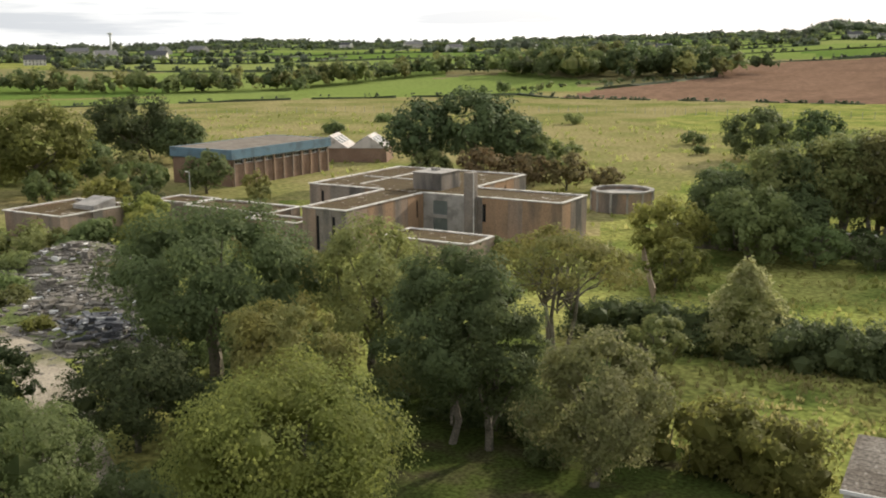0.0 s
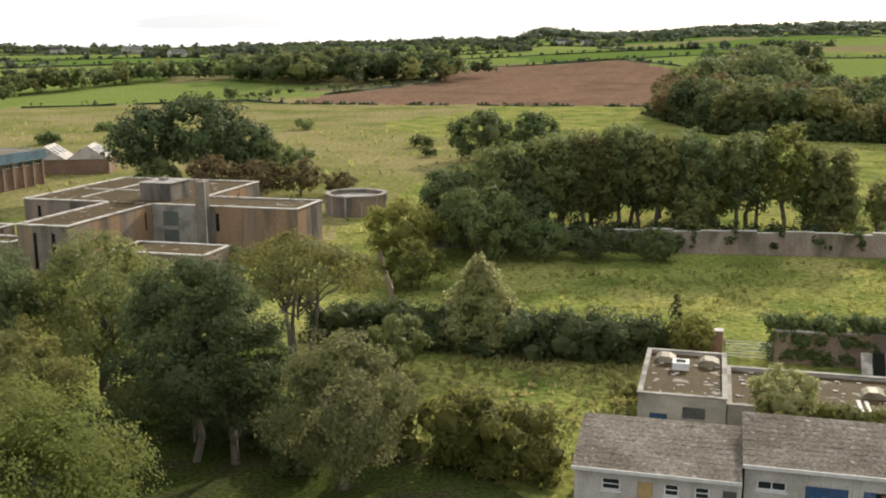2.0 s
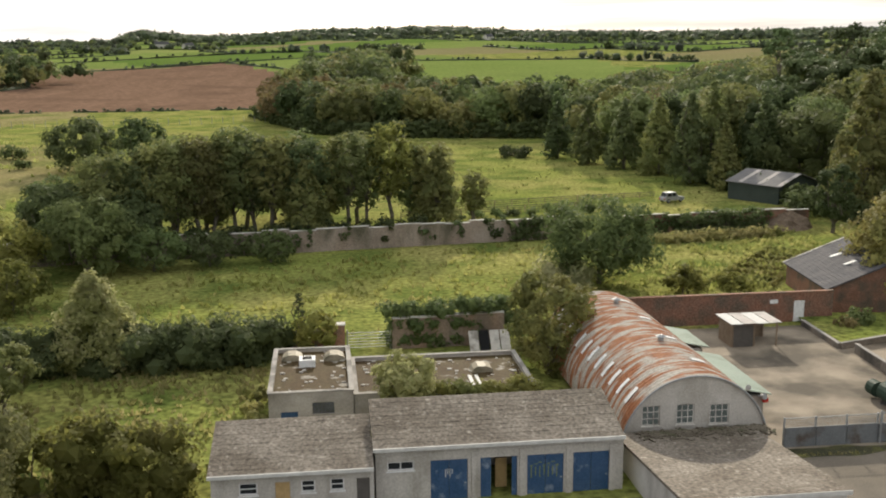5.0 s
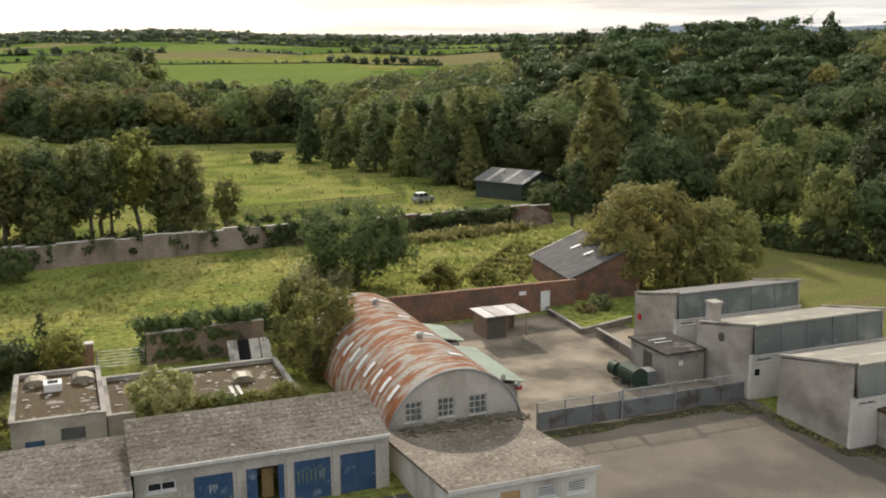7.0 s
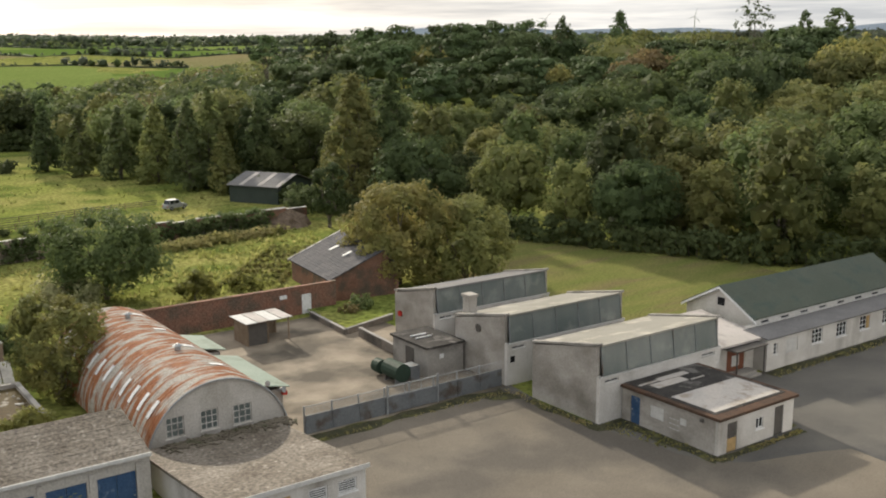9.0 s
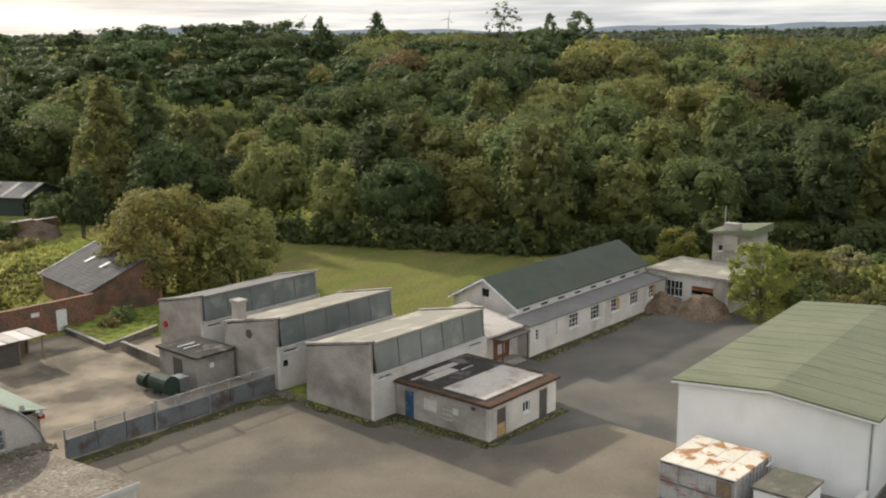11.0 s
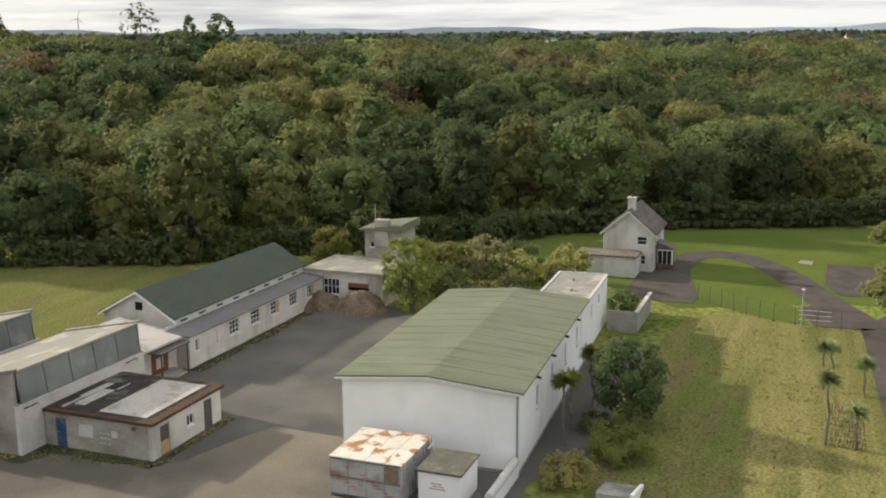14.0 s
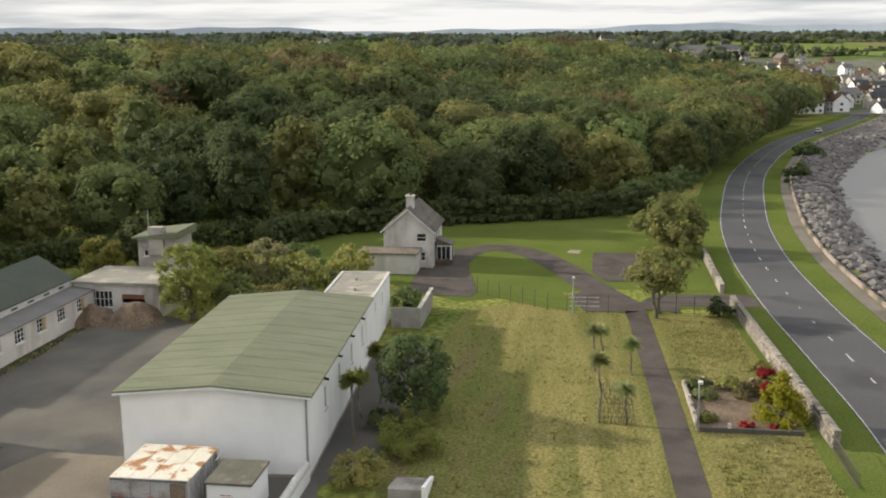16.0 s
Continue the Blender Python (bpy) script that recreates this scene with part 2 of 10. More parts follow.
M["whitefelt"] = surf("torn_white_felt", (0.40, 0.375, 0.35), (0.47, 0.43, 0.39), 0.5, stain=(0.30, 0.26, 0.215), stain_scale=0.9, grain=8, grain_amount=0.1)
M["brownfascia"] = surf("rusty_brown_fascia", (0.070, 0.048, 0.036), (0.098, 0.066, 0.048), 1.2, stain=(0.098, 0.060, 0.042), stain_scale=0.6, grain=10, grain_amount=0.2)
M["glassband"] = surf("dusty_wired_glazing", (0.098, 0.118, 0.112), (0.140, 0.158, 0.150), 0.6, stain=(0.20, 0.215, 0.20), stain_scale=0.5, grain=9, grain_amount=0.08, rough=0.25, bump=0.03, stretch=(1, 1, 0.25))
M["rust"] = surf("rusty_corrugated_iron", (0.27, 0.105, 0.050), (0.34, 0.160, 0.085), 1.3, stain=(0.40, 0.365, 0.315), stain_scale=0.85, stain_at=(0.46, 0.56), grain=8, grain_amount=0.3, rough=0.75, bump=0.1, stain_stretch=(0.45, 2.2, 0.45))
M["brick"] = surf("old_red_brick", (0.215, 0.118, 0.083), (0.265, 0.152, 0.110), 1.5, stain=(0.135, 0.105, 0.082), stain_scale=0.6, stain_at=(0.46, 0.62), grain=9, grain_amount=0.25, bump=0.3, objvar=0.3)
M["brick_far"] = surf("brown_brickwork", (0.195, 0.128, 0.092), (0.232, 0.158, 0.118), 0.3, stain=(0.165, 0.115, 0.085), stain_scale=0.2, grain=4, grain_amount=0.2)
M["mortar"] = surf("old_brickwork", (0.225, 0.118, 0.083), (0.185, 0.112, 0.083), 1.0, stain=(0.125, 0.098, 0.076), stain_scale=0.45, stain_at=(0.48, 0.64), grain=6, grain_amount=0.35, bump=0.3)
M["stonewall"] = surf("pale_rendered_wall", (0.36, 0.30, 0.255), (0.29, 0.225, 0.185), 0.35, stain=(0.115, 0.105, 0.075), stain_scale=0.23, stain_at=(0.47, 0.62), grain=6, grain_amount=0.25, bump=0.3, stain_stretch=(1, 1, 0.35))
M["rubblewall"] = surf("rubble_stone", (0.210, 0.189, 0.164), (0.280, 0.256, 0.227), 1.5, stain=(0.17, 0.15, 0.125), stain_scale=1.0, grain=9, grain_amount=0.3, bump=0.4, objvar=0.35)
M["rock"] = surf("shore_rock", (0.155, 0.145, 0.140), (0.225, 0.210, 0.200), 0.9, stain=(0.10, 0.092, 0.088), stain_scale=0.5, grain=6, grain_amount=0.3, bump=0.5, objvar=0.4)
M["teal"] = surf("blue_fascia", (0.115, 0.185, 0.235), (0.14, 0.21, 0.255), 0.5, stain=(0.10, 0.14, 0.17), stain_scale=0.4, grain=8, grain_amount=0.1, rough=0.5)
M["bluepaint"] = surf("peeling_blue_paint", (0.036, 0.078, 0.150), (0.060, 0.105, 0.185), 1.2, stain=(0.20, 0.24, 0.30), stain_scale=1.4, stain_at=(0.6, 0.74), grain=9, grain_amount=0.2, rough=0.6)
M["greymetal"] = surf("galvanised_sheet", (0.165, 0.175, 0.185), (0.21, 0.22, 0.225), 0.8, stain=(0.12, 0.10, 0.085), stain_scale=0.7, grain=9, grain_amount=0.15, rough=0.55, metal=0.3)
M["containerside"] = surf("scratched_grey_container", (0.37, 0.365, 0.36), (0.43, 0.42, 0.41), 1.0, stain=(0.26, 0.225, 0.195), stain_scale=0.8, grain=9, grain_amount=0.15, rough=0.6)
M["containertop"] = surf("flaking_white_rusted_roof", (0.60, 0.555, 0.47), (0.66, 0.62, 0.54), 1.0, stain=(0.36, 0.19, 0.09), stain_scale=1.1, stain_at=(0.54, 0.62), grain=9, grain_amount=0.15)
M["white"] = plain("white_paint", (0.76, 0.76, 0.75), 0.6)
M["offwhite"] = plain("dirty_white_paint", (0.58, 0.57, 0.545), 0.7)
M["dark"] = plain("dark_void", (0.020, 0.020, 0.021), 0.8)
M["wood"] = surf("weathered_timber", (0.26, 0.20, 0.145), (0.20, 0.15, 0.105), 1.2, grain=14, grain_amount=0.3, objvar=0.2)
M["ply"] = plain("yellow_plywood", (0.46, 0.32, 0.155), 0.8)
M["reddoor"] = plain("red_brown_board", (0.22, 0.095, 0.060), 0.75)
M["greydoor"] = plain("grey_brown_door", (0.115, 0.105, 0.095), 0.7)
M["greenmetal"] = plain("dark_green_metal", (0.040, 0.062, 0.046), 0.6)
M["barngreen"] = surf("dark_green_cladding", (0.050, 0.062, 0.055), (0.062, 0.075, 0.066), 0.6, grain=8, grain_amount=0.1, rough=0.65)
M["slate_shed"] = surf("blue_black_slate", (0.070, 0.070, 0.078), (0.105, 0.100, 0.104), 0.9, stain=(0.165, 0.155, 0.148), stain_scale=0.5, stain_at=(0.60, 0.80), grain=10, grain_amount=0.25, bump=0.25, rough=0.85, stain_stretch=(1, 3, 1))
M["weedy_rubble"] = surf("weedy_rubble", (0.085, 0.077, 0.065), (0.150, 0.136, 0.115), 0.9, stain=(0.110, 0.130, 0.045), stain_scale=0.35, stain_at=(0.44, 0.56), grain=4, grain_amount=0.5, bump=0.7)
M["stripgrass"] = surf("mown_dry_grass", (0.160, 0.150, 0.054), (0.215, 0.190, 0.078), 0.5, stain=(0.125, 0.128, 0.044), stain_scale=0.42, stain_at=(0.48, 0.66), grain=4.5, grain_amount=0.4, bump=0.6, rough=0.95, stretch=(0.10, 1, 1), stain_stretch=(0.07, 1, 1))
# greener grass, its colour darkened to stand for the hall's shadow
M["dimgrass"] = surf("moist_grass", (0.122, 0.138, 0.042), (0.165, 0.158, 0.058), 0.35, stain=(0.150, 0.128, 0.062), stain_scale=0.30, stain_at=(0.50, 0.66), grain=4.5, grain_amount=0.4, bump=0.6, rough=0.95, stretch=(0.3, 1, 1), stain_stretch=(0.2, 1, 1))
# the blue is distance haze put into the hills' base colour
M["far_hill"] = surf("haze_blue_hill", (0.30, 0.35, 0.41), (0.33, 0.38, 0.43), 0.002, grain=0.02, grain_amount=0.05, bump=0.0, rough=0.95)
M["render_pale"] = surf("dirty_pale_render", (0.43, 0.40, 0.36), (0.50, 0.47, 0.43), 0.7, stain=(0.27, 0.25, 0.21), stain_scale=0.5, stain_at=(0.52, 0.74), grain=9, grain_amount=0.15, bump=0.2, stain_stretch=(1, 1, 0.35))
M["limepaint"] = plain("yellow_green_paint", (0.22, 0.25, 0.10), 0.8)
M["hutroof"] = surf("dark_mossy_felt", (0.115, 0.112, 0.088), (0.150, 0.142, 0.118), 0.8, stain=(0.19, 0.18, 0.15), stain_scale=1.2, stain_at=(0.56, 0.7), grain=12, grain_amount=0.2, bump=0.2)
M["pathtar"] = surf("brown_black_path_tarmac", (0.078, 0.067, 0.060), (0.100, 0.088, 0.078), 0.5, stain=(0.062, 0.055, 0.050), stain_scale=0.3, grain=14, grain_amount=0.16, bump=0.15, rough=0.92)
M["barnroof"] = surf("grey_fibre_roof", (0.155, 0.150, 0.148), (0.185, 0.180, 0.176), 0.5, grain=8, grain_amount=0.15)
M["red"] = plain("red_plastic", (0.42, 0.045, 0.035), 0.5)
M["bark"] = surf("tree_bark", (0.115, 0.098, 0.075), (0.16, 0.14, 0.11), 1.2, stain=(0.08, 0.085, 0.05), stain_scale=1.0, grain=9, grain_amount=0.35, bump=0.5)
M["barkpale"] = surf("pale_tree_bark", (0.15, 0.132, 0.105), (0.185, 0.163, 0.13), 1.2, stain=(0.085, 0.08, 0.055), stain_scale=1.0, grain=9, grain_amount=0.35, bump=0.5)
M["soil"] = surf("bare_soil", (0.135, 0.100, 0.072), (0.185, 0.142, 0.106), 0.8, grain=6, grain_amount=0.35, bump=0.5)
M["rubble"] = surf("mixed_rubble", (0.165, 0.150, 0.130), (0.095, 0.086, 0.074), 1.2, stain=(0.30, 0.28, 0.25), stain_scale=1.5, stain_at=(0.60, 0.64), grain=9, grain_amount=0.3)
M["dumped"] = surf("dark_dumped_plastic", (0.045, 0.048, 0.055), (0.09, 0.09, 0.095), 1.2, stain=(0.34, 0.34, 0.33), stain_scale=1.1, stain_at=(0.58, 0.64), grain=9, grain_amount=0.2, rough=0.5)
M["marking"] = plain("white_road_paint", (0.50, 0.50, 0.48), 0.7)
M["steel"] = plain("galvanised_steel", (0.36, 0.37, 0.37), 0.5, 0.4)
gl, gn, gk, gb = _mat("window_glass")
gb.inputs["Base Color"].default_value = (0.02, 0.023, 0.025, 1)
gb.inputs["Roughness"].default_value = 0.08
M["glass"] = gl
# leaves
M["leaf_dark"] = leafy("dark_green_leaves", (0.075, 0.103, 0.043), (0.116, 0.147, 0.058), (0.094, 0.121, 0.050))
M["leaf_mid"] = leafy("mid_green_leaves", (0.122, 0.161, 0.060), (0.172, 0.211, 0.077), (0.142, 0.173, 0.066))
M["leaf_bright"] = leafy("bright_green_leaves", (0.168, 0.186, 0.050), (0.250, 0.262, 0.074), (0.198, 0.202, 0.058), glow=0.6)
M["leaf_yellow"] = leafy("yellowing_leaves", (0.245, 0.240, 0.076), (0.320, 0.295, 0.096), (0.208, 0.226, 0.078))
M["leaf_olive"] = leafy("olive_leaves", (0.172, 0.184, 0.066), (0.230, 0.228, 0.082), (0.150, 0.168, 0.060))
M["leaf_rust"] = leafy("rust_brown_leaves", (0.172, 0.134, 0.064), (0.215, 0.164, 0.076), (0.145, 0.130, 0.060))
M["leaf_silver"] = leafy("silvery_seeded_leaves", (0.215, 0.222, 0.105), (0.360, 0.345, 0.205), (0.185, 0.200, 0.085), glow=0.55)
M["leaf_pine"] = leafy("pine_needles", (0.074, 0.106, 0.043), (0.110, 0.146, 0.058), (0.091, 0.122, 0.048), glow=0.15)
M["leaf_gold"] = leafy("golden_conifer_leaves", (0.30, 0.26, 0.020), (0.36, 0.33, 0.035), (0.24, 0.25, 0.02))
M["leaf_red"] = leafy("red_leaves", (0.26, 0.030, 0.022), (0.34, 0.055, 0.03), (0.20, 0.04, 0.02))
M["grassblade"] = leafy("grass_blades", (0.27, 0.30, 0.085), (0.38, 0.37, 0.140), (0.22, 0.26, 0.065), patch=0.12, rough=0.8, glow=0.6)
M["grassdry"] = leafy("dry_grass_blades", (0.31, 0.29, 0.110), (0.42, 0.375, 0.180), (0.25, 0.26, 0.08), patch=0.15, rough=0.8, glow=0.6)
M["roughfield"] = surf("straw_coloured_rough_field", (0.185, 0.170, 0.070), (0.235, 0.200, 0.100), 0.03, stain=(0.125, 0.140, 0.042), stain_scale=0.035, stain_at=(0.45, 0.65), grain=0.9, grain_amount=0.4, bump=0.6, rough=0.95)
M["leaf_pale"] = leafy("pale_seeded_leaves", (0.240, 0.262, 0.105), (0.400, 0.395, 0.205), (0.220, 0.240, 0.090), glow=0.6)
M["leaf_palm"] = leafy("pale_palm_leaves", (0.30, 0.34, 0.15), (0.40, 0.43, 0.22), (0.26, 0.30, 0.12))
# distance haze is mixed into these leaf colours: paler and greyer
M["hazed_hedge"] = leafy("haze_paled_hedge_leaves", (0.090, 0.117, 0.072), (0.112, 0.138, 0.084), (0.102, 0.126, 0.075), patch=0.02)
M["hazed_green"] = leafy("haze_paled_tree_leaves", (0.092, 0.113, 0.076), (0.113, 0.131, 0.090), (0.101, 0.115, 0.083), patch=0.02)

# ---- building helpers ----
def part(name, bm, material, parent, label=""):
    me = bpy.data.meshes.new(name)
    bm.normal_update()
    bm.to_mesh(me)
    bm.free()
    me.materials.append(material)
    ob = new(name, me)
    ob.parent = parent
    if label:
        tagged(ob, label)
    return ob


def thing(name, label, category, x=0.0, y=0.0, z=0.0, rz=0.0, group="", kind=""):
    ob = new(name)
    ob.matrix_basis = pose(x, y, z, 0, 0, rz)
    return tagged(ob, label, category, group, kind)


def solid(name, bm, material, label, category, kind="", group="", m=None):
    ob = part(name, bm, material, None)
    if m is not None:
        ob.matrix_basis = m
    return tagged(ob, label, category, group, kind)


def box(bm, x0, x1, y0, y1, z0, z1, z1b=None, z1c=None, z1d=None):
    """A box; the optional heights are those of the corners (x1,y0), (x1,y1), (x0,y1)."""
    a = z1
    b = a if z1b is None else z1b
    c = a if z1c is None else z1c
    d = a if z1d is None else z1d
    v = [bm.verts.new(p) for p in ((x0, y0, z0), (x1, y0, z0), (x1, y1, z0), (x0, y1, z0), (x0, y0, a), (x1, y0, b), (x1, y1, c), (x0, y1, d))]
    for f in ((3, 2, 1, 0), (4, 5, 6, 7), (0, 1, 5, 4), (1, 2, 6, 5), (2, 3, 7, 6), (3, 0, 4, 7)):
        bm.faces.new([v[i] for i in f])


def B(*args, **kw):
    bm = bmesh.new()
    box(bm, *args, **kw)
    return bm


def prism(bm, pts, axis, lo, hi):
    """Extrudes an outline along an axis: 'x' takes (y, z), 'y' takes (x, z), 'z' takes (x, y)."""
    def at(p, h):
        return (h, p[0], p[1]) if axis == 'x' else (p[0], h, p[1]) if axis == 'y' else (p[0], p[1], h)
    a = [bm.verts.new(at(p, lo)) for p in pts]
    b = [bm.verts.new(at(p, hi)) for p in pts]
    k = len(pts)
    fs = [bm.faces.new(a), bm.faces.new(b[::-1])] + [bm.faces.new((a[i], b[i], b[(i + 1) % k], a[(i + 1) % k])) for i in range(k)]
    bmesh.ops.recalc_face_normals(bm, faces=fs)


def tube(bm, p, q, r0, r1=None, sides=6):
    p, q = Vector(p), Vector(q)
    r1 = r0 if r1 is None else r1
    rot = (q - p).to_track_quat('Z', 'Y').to_matrix()
    rings = []
    for c, r in ((p, r0), (q, r1)):
        rings.append([bm.verts.new(c + rot @ Vector((r * math.cos(2 * math.pi * i / sides), r * math.sin(2 * math.pi * i / sides), 0))) for i in range(sides)])
    for i in range(sides):
        bm.faces.new((rings[0][i], rings[0][(i + 1) % sides], rings[1][(i + 1) % sides], rings[1][i]))
    bm.faces.new(rings[0][::-1])
    bm.faces.new(rings[1])


def wall(bm, side, at, lo, hi, z0, z1, thick, openings=()):
    """A wall with real openings. side 'x': lies at y=at, runs along x; side 'y': lies at x=at, runs along y.
    thick grows inwards (its sign says which way). openings: (from, to, bottom, top)."""
    us = sorted({lo, hi, *[o[0] for o in openings], *[o[1] for o in openings]})
    zs = sorted({z0, z1, *[max(z0, o[2]) for o in openings], *[min(z1, o[3]) for o in openings]})
    full = {(i, j) for i in range(len(us) - 1) for j in range(len(zs) - 1)
            if not any(o[0] - 1e-5 <= us[i] and us[i + 1] <= o[1] + 1e-5 and o[2] - 1e-5 <= zs[j] and zs[j + 1] <= o[3] + 1e-5 for o in openings)}
    seen = {}

    def at3(u, d, z):
        key = (u, d, z)
        if key not in seen:
            w = at + (thick if d else 0)
            seen[key] = bm.verts.new((u, w, z) if side == 'x' else (w, u, z))
        return seen[key]
    made = []
    for i, j in full:
        a, b, c, d = us[i], us[i + 1], zs[j], zs[j + 1]
        for k in (0, 1):
            made.append(bm.faces.new((at3(a, k, c), at3(b, k, c), at3(b, k, d), at3(a, k, d))))
        for n, p, q in (((i - 1, j), (a, c), (a, d)), ((i + 1, j), (b, c), (b, d)), ((i, j - 1), (a, c), (b, c)), ((i, j + 1), (a, d), (b, d))):
            if n not in full:
                made.append(bm.faces.new((at3(p[0], 0, p[1]), at3(q[0], 0, q[1]), at3(q[0], 1, q[1]), at3(p[0], 1, p[1]))))
    bmesh.ops.recalc_face_normals(bm, faces=made)


def _piece(bm, side, at, a, b, z0, z1, thick):
    c, d = min(at, at + thick), max(at, at + thick)
    if side == 'x':
        box(bm, a, b, c, d, z0, z1)
    else:
        box(bm, c, d, a, b, z0, z1)


def window(parent, side, at, lo, hi, z0, z1, thick, nx=2, nz=2, frame_mat=None, glass=None, name="window", sill=True, label=""):
    """A framed window in an opening of a wall: frame with glazing bars, pane behind, sill in front."""
    fm = frame_mat or M["white"]
    s = 1 if thick > 0 else -1
    bm = bmesh.new()
    c0, c1 = at + s * 0.08, at + s * 0.16
    c, d = min(c0, c1), max(c0, c1)
    w = 0.07

    def bar(a, b, e, f):
        if side == 'x':
            box(bm, a, b, c, d, e, f)
        else:
            box(bm, c, d, a, b, e, f)
    bar(lo, hi, z0, z0 + w), bar(lo, hi, z1 - w, z1), bar(lo, lo + w, z0 + w, z1 - w), bar(hi - w, hi, z0 + w, z1 - w)
    for i in range(1, nx):
        x = lo + (hi - lo) * i / nx
        bar(x - 0.03, x + 0.03, z0 + w, z1 - w)
    for i in range(1, nz):
        z = z0 + (z1 - z0) * i / nz
        bar(lo + w, hi - w, z - 0.025, z + 0.025)
    win = part(name, bm, fm, parent, label)
    g = bmesh.new()
    e0, e1 = sorted((at + s * 0.115, at + s * 0.125))
    if side == 'x':
        box(g, lo + 0.02, hi - 0.02, e0, e1, z0 + 0.02, z1 - 0.02)
    else:
        box(g, e0, e1, lo + 0.02, hi - 0.02, z0 + 0.02, z1 - 0.02)
    part("pane", g, glass or M["glass"], win)
    if sill:
        g = bmesh.new()
        e0, e1 = sorted((at - s * 0.08, at + s * 0.07))
        if side == 'x':
            box(g, lo - 0.06, hi + 0.06, e0, e1, z0 - 0.08, z0 - 0.005)
        else:
            box(g, e0, e1, lo - 0.06, hi + 0.06, z0 - 0.08, z0 - 0.005)
        part("sill", g, fm, win)
    return win


def board(parent, side, at, lo, hi, z0, z1, thick, mat, name="door", label="", inset=0.06, deep=0.05, handle=False):
    """A door leaf or a board that fills an opening."""
    s = 1 if thick > 0 else -1
    e0, e1 = sorted((at + s * inset, at + s * (inset + deep)))
    g = bmesh.new()
    n = max(1, int((hi - lo) / 0.9))
    for i in range(n):
        a, b = lo + (hi - lo) * i / n + 0.012, lo + (hi - lo) * (i + 1) / n - 0.012
        if side == 'x':
            box(g, a, b, e0, e1, z0 + 0.01, z1 - 0.01)
        else:
            box(g, e0, e1, a, b, z0 + 0.01, z1 - 0.01)
    d = part(name, g, mat, parent, label)
    if handle:
        g = bmesh.new()
        e = (at + s * (inset - 0.04))
        m0, m1 = sorted((e, at + s * inset))
        if side == 'x':
            box(g, hi - 0.2, hi - 0.08, m0, m1, z0 + 0.98, z0 + 1.04)
        else:
            box(g, m0, m1, hi - 0.2, hi - 0.08, z0 + 0.98, z0 + 1.04)
        part("handle", g, M["steel"], d)
    return d


def smooth(a, b, v):
    k = np.clip((v - a) / (b - a), 0, 1)
    return k * k * (3 - 2 * k)


SHORE_X = (-4000, 0, 60, 115, 134, 168, 227, 290, 330, 400, 520, 4000)
SHORE_Y = (-32, -32, -33.2, -32.6, -33.6, -38, -49.6, -72, -98, -160, -268, -3400)
RISE_R = (0, 430, 520, 620, 720, 850, 1000, 1500, 2500, 4300, 6000)
RISE_Z = (0, 0.0, 1.2, 4.0, 8.5, 15.5, 21.0, 36.0, 58.0, 92.0, 92.0)
LAND_AZ = (-180, -90, -52, -40, -24, -10, 4, 20, 44, 65, 89, 101, 140, 180)
LAND_F = (0.6, 0.6, 0.66, 0.70, 0.80, 0.92, 1.07, 1.12, 1.14, 1.20, 1.12, 1.08, 0.8, 0.6)
SKY_AZ = (-180, -90, -55, -49, -41, -37, -30, -24, -19, -15, -11.2, -9.6, -7, -3.8, -0.5, 5.6, 8, 12, 16, 20, 44, 65, 89, 96, 106, 140, 180)
SKY_F = (0.6, 0.5, 0.46, 0.50, 0.70, 0.60, 0.58, 0.68, 0.79, 0.86, 0.90, 1.18, 0.98, 1.02, 1.18, 1.30, 1.28, 1.08, 1.02, 0.98, 1.10, 1.12, 1.05, 1.05, 0.95, 0.8, 0.6)


def terrain(x, y):
    """Height of the ground: level round the yard, a wooded hill behind it, land that rises to the skyline, the shore."""
    x, y = np.asarray(x, float), np.asarray(y, float)
    r, az = np.hypot(x, y), np.degrees(np.arctan2(x, y))
    s = x * math.sin(radians(55)) + y * math.cos(radians(55))
    hill = 16.0 * smooth(135, 360, s) * smooth(5, 120, y + 0.28 * (x - 150)) * smooth(15, 34, az) * (1 - smooth(480, 900, r) * 0.35)
    k = smooth(1000, 2000, r)
    far = np.interp(r, RISE_R, RISE_Z) * (np.interp(az, LAND_AZ, LAND_F) * (1 - k) + np.interp(az, SKY_AZ, SKY_F) * k)
    far = far + smooth(500, 900, r) * 3.0 * (np.sin(x * 0.0052 + 1.0) * np.cos(y * 0.0047) + 0.6 * np.sin(x * 0.011 + y * 0.008))
    z = hill * (1 - smooth(450, 1200, r)) + far
    drop = smooth(0, 15, np.interp(x, SHORE_X, SHORE_Y) - y)
    return z * (1 - drop) - 5.0 * drop


def tz(x, y):
    return float(terrain(x, y))


